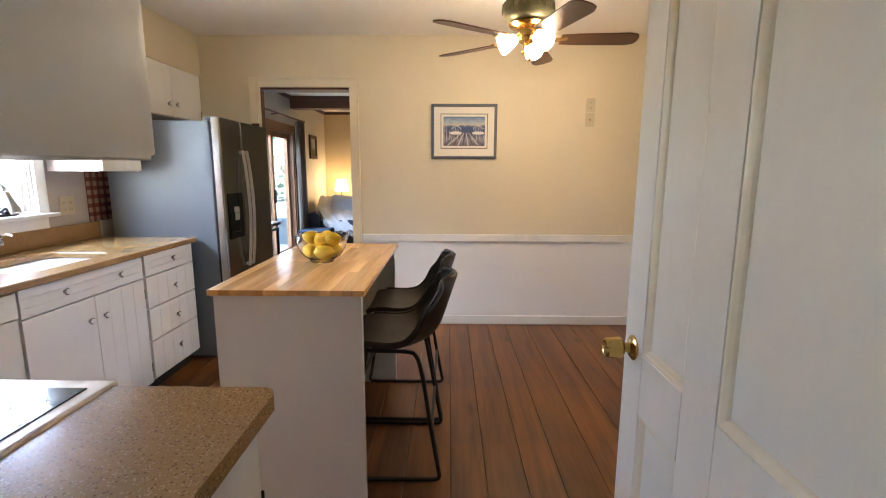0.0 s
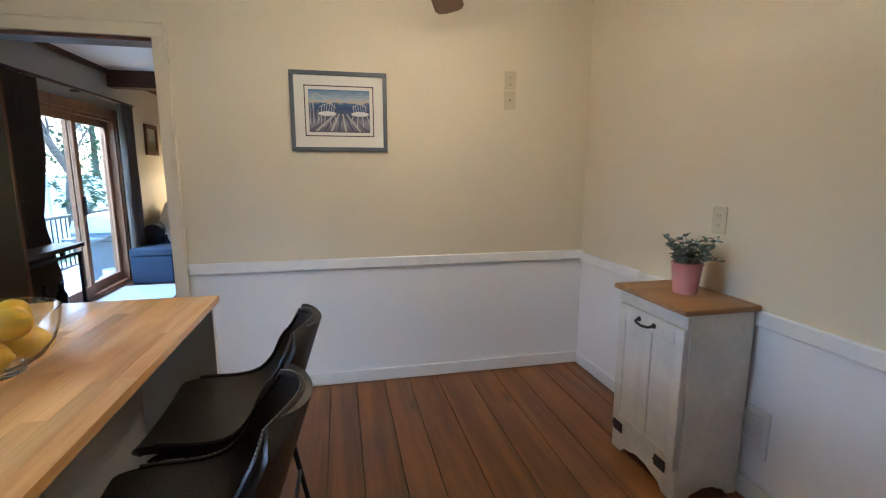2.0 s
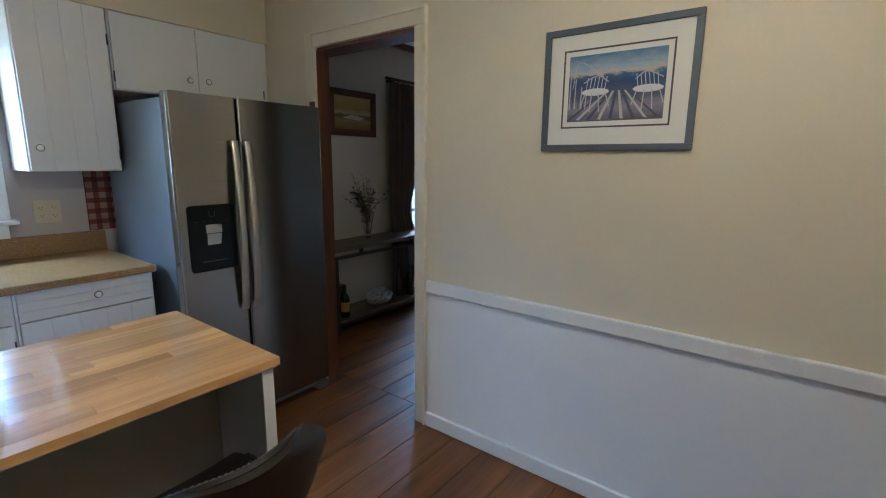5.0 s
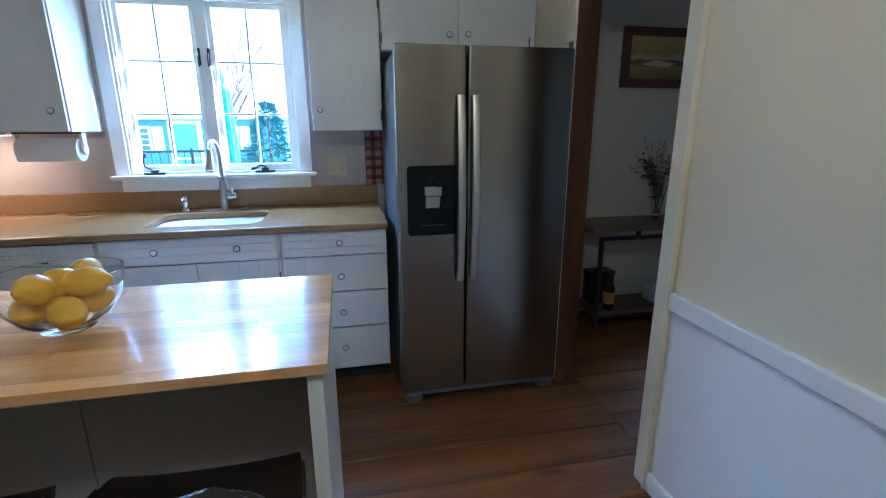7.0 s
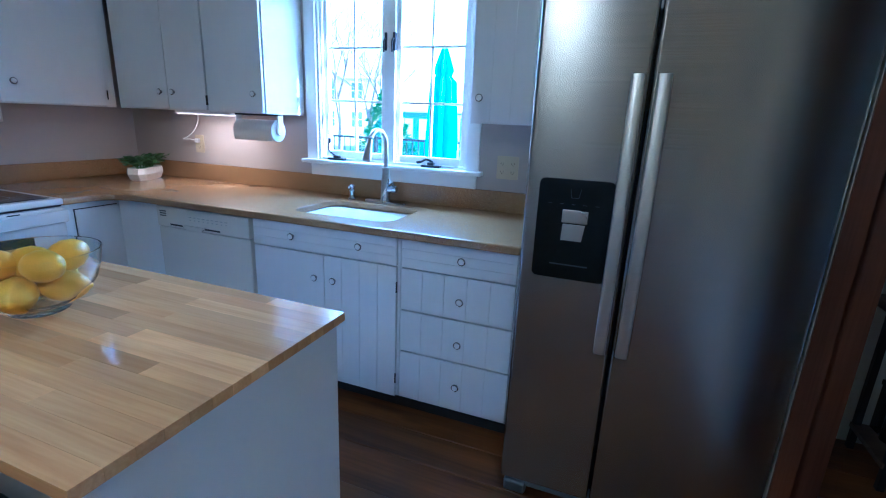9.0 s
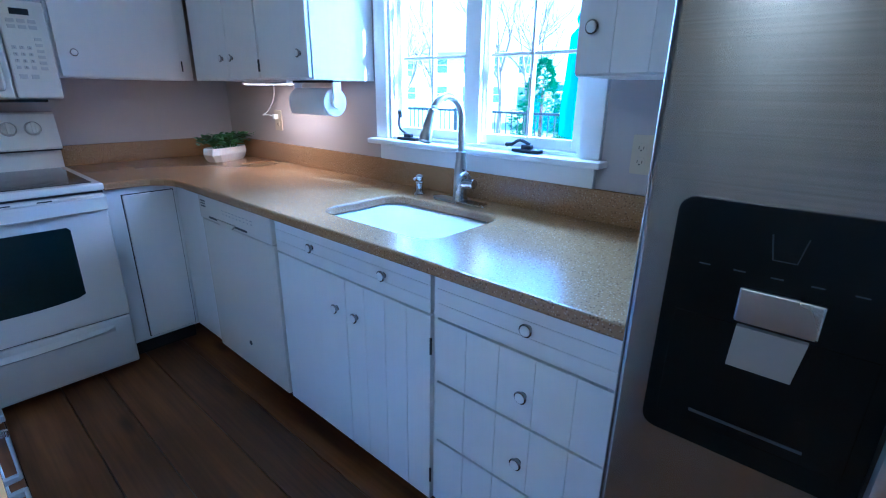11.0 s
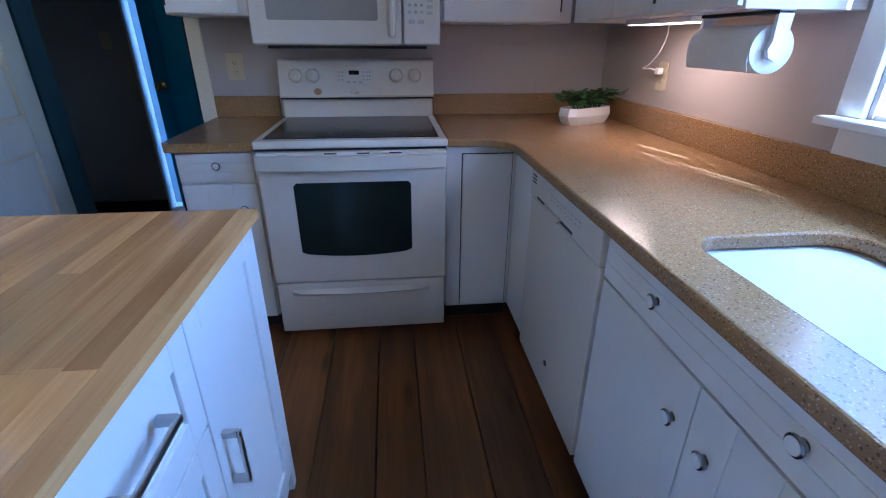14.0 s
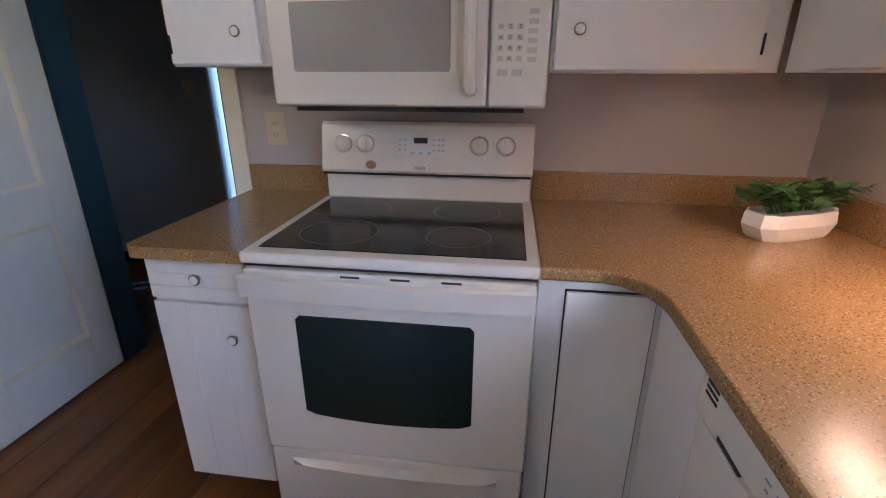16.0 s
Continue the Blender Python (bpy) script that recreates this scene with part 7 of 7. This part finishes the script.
part("body", box((0.0, 0.0, 0.0), (0.46, 0.42, 0.34), 0.012, 3), M("dark blue fabric", (0.03, 0.05, 0.085), 0.8, var=0.15, bump=0.05, bscale=300), o_)
part("lid", box((-0.006, -0.006, 0.342), (0.466, 0.426, 0.43), 0.014, 3), M("dark blue fabric lid", (0.032, 0.053, 0.09), 0.8, var=0.15, bump=0.05, bscale=300), o_)
s_ = thing("side_table", (-2.07, 9.2, 0), 0, "wooden side table in the living room corner", "side table")
part("tabletop", box((-0.35, -0.2, 0.83), (0.35, 0.3, 0.865), 0.006), m_oak, s_)
for x in (-0.32, 0.32):
    for y in (-0.17, 0.27):
        part("leg", box((x - 0.02, y - 0.02, 0), (x + 0.02, y + 0.02, 0.83), 0.003), m_oak, s_)
l_ = thing("table_lamp", (-2.07, 9.2, 0.865), 0, "small table lamp, lit, with a pleated cream shade", "lamp")
bm = bmesh.new(); lathe(bm, [(0, 0), (0.07, 0), (0.072, 0.01), (0.03, 0.02), (0.012, 0.03), (0.01, 0.12), (0.0, 0.125)], 24); part("base", bm, m_brass, l_)
bm = bmesh.new(); lathe(bm, [(0.14, 0.12), (0.085, 0.34), (0.083, 0.34), (0.138, 0.12)], 36)
o = part("shade", bm, M("lit lampshade", (0.9, 0.8, 0.6), 0.8, emit=0.7, emitcol=(1.0, 0.72, 0.36)), l_, "glowing cream shade"); o.visible_shadow = False
r_ = thing("area_rug", (-2.42, 6.02, 0), 0, "pale grey rug inside the sliding door", "rug")
part("woven_field", box((0.02, 0.0, 0.0), (0.75, 1.25, 0.012), 0.005), M("pale grey rug pile", (0.58, 0.60, 0.62), 0.95, var=0.15, scale=12, bump=0.1, bscale=200), r_)

# ---- outdoors ----
GZ = -0.45
m_lawn = M("dull spring lawn", (0.16, 0.17, 0.07), 0.95, var=0.35, scale=0.8, bump=0.1, bscale=30)
bm = bmesh.new()
add(bm, (-400, -400, GZ - 0.5), (400, 400, GZ))
tagged(part("ground", bm, m_lawn), "dull spring lawn round the house", "ground", kind="structure")
tagged(part("pavement", box((-6.5, 5.0, GZ), (-2.62, 11.5, GZ + 0.03)), M("pale concrete patio", (0.42, 0.40, 0.37), 0.85, var=0.15, scale=2)), "pale concrete patio outside the sliding door", "patio", kind="structure")
tagged(part("outer_wall", box((-2.62, -1.2, GZ), (-2.555, 10.2, 0.0)), M("house footing", (0.4, 0.4, 0.4), 0.8)), "grey house footing", "wall", kind="structure")
tagged(part("roof", box((-2.70, -1.6, 2.64), (3.9, 10.2, 2.80)), m_ceiling), "plain roof over the rooms", "roof", kind="structure")

def rail_run(name, a, b, z0, z1, step, label):
    a, b = Vector((*a, z0)), Vector((*b, z0))
    f = thing(name, a, math.degrees(math.atan2(b.y - a.y, b.x - a.x)), label, "fence")
    L = (b - a).length; H = z1 - z0
    part("top_rail", box((0, -0.02, H - 0.05), (L, 0.02, H), 0.004), m_black, f); part("bottom_rail", box((0, -0.015, 0.12), (L, 0.015, 0.155), 0.004), m_black, f)
    n = int(L / step); bal = None
    for k in range(1, n):
        if bal is None:
            o = part("baluster", box((-0.008, -0.008, 0.15), (0.008, 0.008, H - 0.04)), m_black, f); bal = o.data; o.location.x = k * step
        else:
            share("baluster", bal, f, pose(k * step, 0, 0))
    for k in range(int(L / 2) + 1):
        part("post", box((2 * k - 0.03, -0.03, 0), (2 * k + 0.03, 0.03, H + 0.04), 0.004), m_black, f)
rail_run("patio_railing", (-4.5, 5.2), (-4.5, 13.0), GZ + 0.03, 0.62, 0.14, "black metal patio railing")
rail_run("yard_fence", (-9.9, -12.0), (-9.9, 4.6), GZ, 0.93, 0.15, "black metal yard fence beyond the kitchen window")
f_ = thing("privacy_fence", (-6.6, 6.0, GZ), 90, "white vinyl privacy fence behind the patio", "fence")
m_vinyl = M("white vinyl", (0.80, 0.80, 0.80), 0.4, var=0.03)
for k in range(6):
    part("panel", box((2.0 * k + 0.07, -0.02, 0.05), (2.0 * k + 1.93, 0.02, 1.66), 0.01), m_vinyl, f_); part("post", box((2.0 * k - 0.065, -0.065, 0), (2.0 * k + 0.065, 0.065, 1.74), 0.01), m_vinyl, f_)
def grill():
    g = thing("gas_grill", (-3.25, 8.95, GZ + 0.03), 0, "grey gas barbecue with a pale domed lid on the patio", "grill")
    m_body = M("grey grill enamel", (0.13, 0.15, 0.17), 0.4, var=0.1)
    m_lid = M("pale grill lid", (0.55, 0.57, 0.58), 0.35, var=0.06)
    part("cabinet", box((-0.26, -0.34, 0.12), (0.26, 0.34, 0.80), 0.01), m_body, g)
    part("firebox", box((-0.28, -0.42, 0.80), (0.28, 0.42, 0.93), 0.02, 3), m_body, g)
    bm = bmesh.new(); prism(bm, [(-0.28, 0.93), (0.28, 0.93), (0.28, 1.0), (0.24, 1.10), (0.15, 1.17), (-0.15, 1.17), (-0.24, 1.10), (-0.28, 1.0)], -0.42, 0.42, axis=1); soften(bm, 0.02, 3, 20)
    part("lid", bm, m_lid, g, "pale domed lid")
    for s_ in (-1, 1):
        part("side_shelf", box((-0.22, min(0.42 * s_, 0.78 * s_), 0.86), (0.22, max(0.42 * s_, 0.78 * s_), 0.895), 0.008), m_body, g)
    for x in (-0.22, 0.22):
        for y in (-0.3, 0.3):
            part("caster", box((x - 0.03, y - 0.015, 0), (x + 0.03, y + 0.015, 0.12), 0.012, 3), m_black, g)
    bm = bmesh.new(); tube(bm, [(0.31, -0.3, 0.97), (0.31, 0.3, 0.97)], 0.013, 10)
    for y in (-0.28, 0.28):
        cyl(bm, (0.27, y, 0.97), (0.31, y, 0.97), 0.009, n=8)
    part("handle", bm, m_black, g)
grill()
def propane_tank():
    c = thing("propane_tank", (-2.95, 8.22, GZ + 0.03), 0, "white propane tank with a red diamond mark on the patio", "gas tank")
    bm = bmesh.new(); lathe(bm, [(0, 0.03), (0.11, 0.03), (0.15, 0.08), (0.155, 0.15), (0.155, 0.30), (0.14, 0.36), (0.08, 0.40), (0, 0.41)], 28); part("cylinder", bm, m_ceramic, c)
    bm = bmesh.new(); lathe(bm, [(0.10, 0.0), (0.115, 0.0), (0.115, 0.045), (0.10, 0.045)], 24); part("foot_ring", bm, m_ceramic, c)
    bm = bmesh.new(); lathe(bm, [(0.085, 0.385), (0.095, 0.385), (0.095, 0.47), (0.085, 0.47)], 24); part("collar", bm, m_ceramic, c)
    bm = bmesh.new(); cyl(bm, (0, 0, 0.40), (0, 0, 0.45), 0.018, n=10); add(bm, (-0.03, -0.012, 0.44), (0.03, 0.012, 0.46), 0.004); part("valve", bm, m_brass, c)
    o = part("red_mark", box((-0.05, -0.001, -0.05), (0.05, 0.002, 0.05)), M("red plastic", (0.5, 0.05, 0.03), 0.4), c)
    o.matrix_basis = pose(0.107, -0.115, 0.225, 0, 0, 43) @ pose(0, 0, 0, 0, 45, 0)
propane_tank()

def house():
    h = thing("neighbour_house", (-22, 0, GZ), 0, "pale teal neighbouring house with white trim and garage door", "house")
    part("wall", box((-6, -9.2, 0), (0, 0.4, 2.3)), M("pale teal siding", (0.10, 0.21, 0.29), 0.7, var=0.06), h)
    bm = bmesh.new(); prism(bm, [(0.4, 2.25), (-3, 3.9), (-6.4, 2.25), (-6.4, 2.15), (0.4, 2.15)], -9.6, 0.8, axis=1)
    part("roof", bm, M("pale grey shingle", (0.62, 0.62, 0.62), 0.9, var=0.1), h)
    m_dp = M("blue grey house glass", (0.08, 0.13, 0.2), 0.1)
    def win(y0, y1, z0, z1):
        o = part("window", box((0.0, y0 - 0.08, z0 - 0.08), (0.05, y1 + 0.08, z1 + 0.08), 0.01), m_vinyl, h)
        for i in range(2):
            for j in range(4):
                ya, yb = y0 + (y1 - y0) * i / 2, y0 + (y1 - y0) * (i + 1) / 2; za, zb = z0 + (z1 - z0) * j / 4, z0 + (z1 - z0) * (j + 1) / 4
                part("pane", box((0.05, ya + 0.025, za + 0.025), (0.055, yb - 0.025, zb - 0.025)), m_dp, o)
        for ya, yb in ((y0 - 0.55, y0 - 0.12), (y1 + 0.12, y1 + 0.55)):
            sh = part("shutter", box((0.0, ya, z0 - 0.05), (0.04, yb, z1 + 0.05), 0.008), m_vinyl, h, "white slatted shutter")
            for k in range(7):
                zz = z0 + (z1 - z0) * k / 7
                part("slat", box((0.04, ya + 0.05, zz), (0.055, yb - 0.05, zz + 0.09), 0.004), m_vinyl, sh)
    win(-5.75, -5.05, 0.85, 1.80); win(-2.25, -1.55, 0.85, 1.80); win(-7.9, -7.2, 0.85, 1.80)
    o = part("house_door", box((0.0, -4.3, 0), (0.06, -2.95, 2.1), 0.01), m_vinyl, h, "white framed teal door")
    part("door_panel", box((0.06, -4.1, 0.12), (0.07, -3.15, 0.45)), M("pale teal panel", (0.16, 0.32, 0.40), 0.6), o); part("door_panel", box((0.06, -4.1, 0.55), (0.07, -3.15, 1.95)), M("pale teal panel upper", (0.16, 0.32, 0.40), 0.6), o)
house()
def far_house(at, rz):
    h = thing("distant_house", at, rz, "pale two-storey house across the street beyond the yard", "house", "distant houses")
    part("wall", box((-4, -5.5, 0), (4, 5.5, 5.4)), M("pale house siding", (0.55, 0.56, 0.58), 0.7, var=0.05), h)
    bm = bmesh.new(); prism(bm, [(4.5, 5.3), (0, 8.0), (-4.5, 5.3), (-4.5, 5.15), (4.5, 5.15)], -6.0, 6.0, axis=1)
    part("roof", bm, M("grey house shingle", (0.22, 0.22, 0.24), 0.9, var=0.1), h)
    m_hg = M("distant house glass", (0.08, 0.10, 0.13), 0.1)
    for z in (0.9, 3.5):
        for y in (-4.0, -1.4, 1.2, 3.8):
            o = part("window", box((4.0, y - 0.6, z - 0.1), (4.06, y + 0.6, z + 1.5), 0.01), m_vinyl, h)
            for q in (0, 1):
                part("pane", box((4.06, y - 0.5, z + 0.72 * q), (4.07, y + 0.5, z + 0.66 + 0.72 * q)), m_hg, o)
far_house((-42, -26, GZ), 25)
far_house((-44, -44, GZ), 38)
def umbrella():
    u = thing("patio_umbrella", (-4.15, 1.91, GZ), 0, "closed turquoise patio umbrella on a white pole", "umbrella")
    bm = bmesh.new(); cyl(bm, (0, 0, 0), (0, 0, 2.47), 0.02, n=12); part("pole", bm, m_vinyl, u)
    bm = bmesh.new()
    rows = []
    for z, r in ((1.45, 0.07), (1.48, 0.118), (1.65, 0.122), (1.9, 0.11), (2.15, 0.10), (2.2, 0.06), (2.25, 0.075), (2.36, 0.045), (2.46, 0.015)):
        rows.append([bm.verts.new((r * (1 + 0.28 * math.sin(8 * a)) * math.cos(a), r * (1 + 0.28 * math.sin(8 * a)) * math.sin(a), z + (0.06 * math.sin(8 * a) if z < 1.46 else 0))) for a in [2 * math.pi * k / 48 for k in range(48)]])
    for a, b in zip(rows, rows[1:]):
        for j in range(48):
            bm.faces.new((a[j], a[(j + 1) % 48], b[(j + 1) % 48], b[j]))
    part("canopy", bm, M("turquoise canvas", (0.055, 0.21, 0.26), 0.7, var=0.08), u, "folded turquoise canvas", smooth=70)
    bm = bmesh.new(); lathe(bm, [(0, 0), (0.28, 0), (0.28, 0.05), (0.05, 0.1), (0, 0.1)], 24); part("base", bm, m_black, u)
umbrella()
def conifer(at, h, r, mat_, seed, label):
    t = thing("conifer_tree", at, 0, label, "tree")
    rnd = random.Random(seed)
    bm = bmesh.new(); tube(bm, [(0, 0, 0), (0.02, 0, h * 0.5), (0, 0, h * 0.97)], [0.05 * h / 2, 0.03 * h / 2, 0.006], 8); part("trunk", bm, m_brown, t)
    bm = bmesh.new()
    for k in range(int(260 * h)):
        z = h * (0.06 + 0.94 * rnd.random() ** 1.3); R = r * (1 - z / h) ** 0.8 * rnd.uniform(0.55, 1.1) + 0.02; a = rnd.uniform(0, 2 * math.pi)
        c = Vector((R * math.cos(a), R * math.sin(a), z + 0.1 * R))
        for _ in range(7):
            d = Vector((math.cos(a) + rnd.uniform(-0.8, 0.8), math.sin(a) + rnd.uniform(-0.8, 0.8), rnd.uniform(-0.5, 0.6))).normalized(); L = rnd.uniform(0.06, 0.13)
            s = d.orthogonal().normalized() * 0.016
            q = c + Vector((rnd.uniform(-0.05, 0.05), rnd.uniform(-0.05, 0.05), rnd.uniform(-0.05, 0.05)))
            bm.faces.new([bm.verts.new(p) for p in (q - s, q + d * L * 0.6 - s * 1.2, q + d * L, q + s)])
    tagged(part("crown", bm, mat_, t, "needled boughs"), kind="stuff")
conifer((-9.1, 1.64, GZ), 2.25, 0.78, M("blue spruce", (0.06, 0.15, 0.15), 0.8, var=0.3, scale=8), 1, "blue spruce in the yard beyond the window")
conifer((-11.0, -2.3, GZ), 2.5, 1.0, M("green conifer", (0.05, 0.15, 0.05), 0.8, var=0.3, scale=8), 2, "green conifer in the yard beyond the window")
# first tree is added to keep direct sun off the sliding door
for k, (x, y, h, r) in enumerate(((-4.6, 15.2, 12.0, 2.6), (-11, 13.5, 5.5, 1.7), (-9.5, 16.5, 6.0, 1.8), (-12.5, 17.5, 7, 2.0), (-8.0, 19.5, 6, 1.8))):
    conifer((x, y, GZ), h, r, M("dark evergreen", (0.045, 0.085, 0.04), 0.85, var=0.35, scale=5), 5 + k, "tall dark evergreen, one of five, the tallest added to block sun")
def bare_tree(at, h, seed):
    t = thing("bare_tree", at, 0, "leafless early-spring tree in the yard", "tree", "bare trees")
    rnd = random.Random(seed)
    trunk = bmesh.new(); tw = bmesh.new()
    def grow(bm, p, d, L, r, depth):
        q = p + d * L
        mid = p.lerp(q, 0.5) + Vector((rnd.uniform(-1, 1), rnd.uniform(-1, 1), 0)) * L * 0.06
        tube(bm, [p, mid, q], [r, r * 0.85, r * 0.68], 6 if depth < 2 else 4)
        if depth < 5:
            for _ in range(3 if depth else 4):
                e = (d + Vector((rnd.uniform(-1, 1), rnd.uniform(-1, 1), rnd.uniform(-0.3, 0.7))) * 0.75).normalized()
                grow(tw, p.lerp(q, rnd.uniform(0.6, 1.0)), e, L * rnd.uniform(0.6, 0.8), r * 0.55, depth + 1)
    grow(trunk, Vector((0, 0, 0)), Vector((0.03, 0.02, 1)).normalized(), h * 0.3, h * 0.014, 0)
    m_bark = M("grey bark", (0.14, 0.11, 0.09), 0.9, var=0.25, scale=10)
    part("trunk", trunk, m_bark, t); tagged(part("crown", tw, m_bark, t, "bare branches"), kind="stuff")
for k, (x, y, h) in enumerate(((-14, -4.5, 7), (-11.5, -7.5, 6), (-17, -1, 8), (-15, 3.5, 7), (-13, -11, 7), (-19, -9, 9), (-21, -15, 10), (-16, -14, 8), (-7.6, 12.2, 6), (-5.7, 13.1, 7))):
    bare_tree((x, y, GZ), h, 30 + k)

# ---- lamps of the place, and area lamps added for sky light ----
# added lamp for the sky over the sink window, just outside above its head
lamp("window_sky_light", 'AREA', 9.5, (0.72, 0.86, 1.0), look((-3.0, 1.70, 2.42), (-0.9, 2.1, 0.75)), size=(1.3, 0.45))
# lamp added high above the yard, strengthening sky light through the sink window
lamp("yard_sky_light", 'AREA', 95.0, (0.76, 0.88, 1.0), look((-20.0, 2.2, 5.8), (-2.4, 2.25, 1.6)), size=(10.0, 2.4))
# lamp added outside, strengthening the open sky's light through the sliding door
lamp("patio_sky_light", 'AREA', 5.5, (0.74, 0.87, 1.0), look((-3.15, 6.73, 2.42), (-1.3, 6.7, 0.2)), size=(1.7, 0.5))
def fan_lights():
    for a in SHADE_TURN:
        d = Vector((math.cos(radians(a)), math.sin(radians(a)), 0))
        lamp("fan_bulb", 'POINT', 0.053, WARM, Matrix.Translation(FAN + Vector((0, 0, -0.30)) + d * 0.135), radius=0.035)
fan_lights()
lamp("undercabinet_lamp", 'AREA', 0.2, (1.0, 0.56, 0.29), pose(-2.2, 1.17, 1.338), size=(0.05, 0.40))
lamp("table_lamp_bulb", 'POINT', 0.12, WARM, Matrix.Translation((-2.07, 9.2, 1.1)), radius=0.04)

# ---- floor boards ----
def boards(parent, x0, x1, y0, y1, seed, mean=0.185, long_=(3.4, 5.6)):
    rnd = random.Random(seed)
    x = x0
    while x < x1 - 1e-3:
        w = min(x1 - x, rnd.choice((0.16, 0.18, 0.19, 0.21)) * mean / 0.185)
        if x1 - x - w < 0.08: w = x1 - x
        y = y0 - rnd.uniform(0, 0.5 * long_[0])
        while y < y1:
            L = rnd.uniform(*long_)
            a, b = max(y, y0), min(y + L, y1)
            if b - a > 0.05:
                bm = bmesh.new()
                dz = rnd.uniform(-0.0012, 0.0)
                add(bm, (-w / 2 + 0.0016, -(b - a) / 2 + 0.001, -0.022), (w / 2 - 0.0016, (b - a) / 2 - 0.001, dz), 0.0022, 1)
                o = part("plank", bm, m_floor, parent)
                o.location = (x + w / 2, (a + b) / 2, 0)
            y += L
        x += w
FLOOR = bpy.data.objects["floor"]
boards(FLOOR, XW - 0.1, XE + 0.1, -1.05, YN2 - 0.02, 3, long_=(11.0, 12.0))
boards(FLOOR, LX - 0.1, 3.25, YN2 - 0.02, LYF + 0.1, 8)
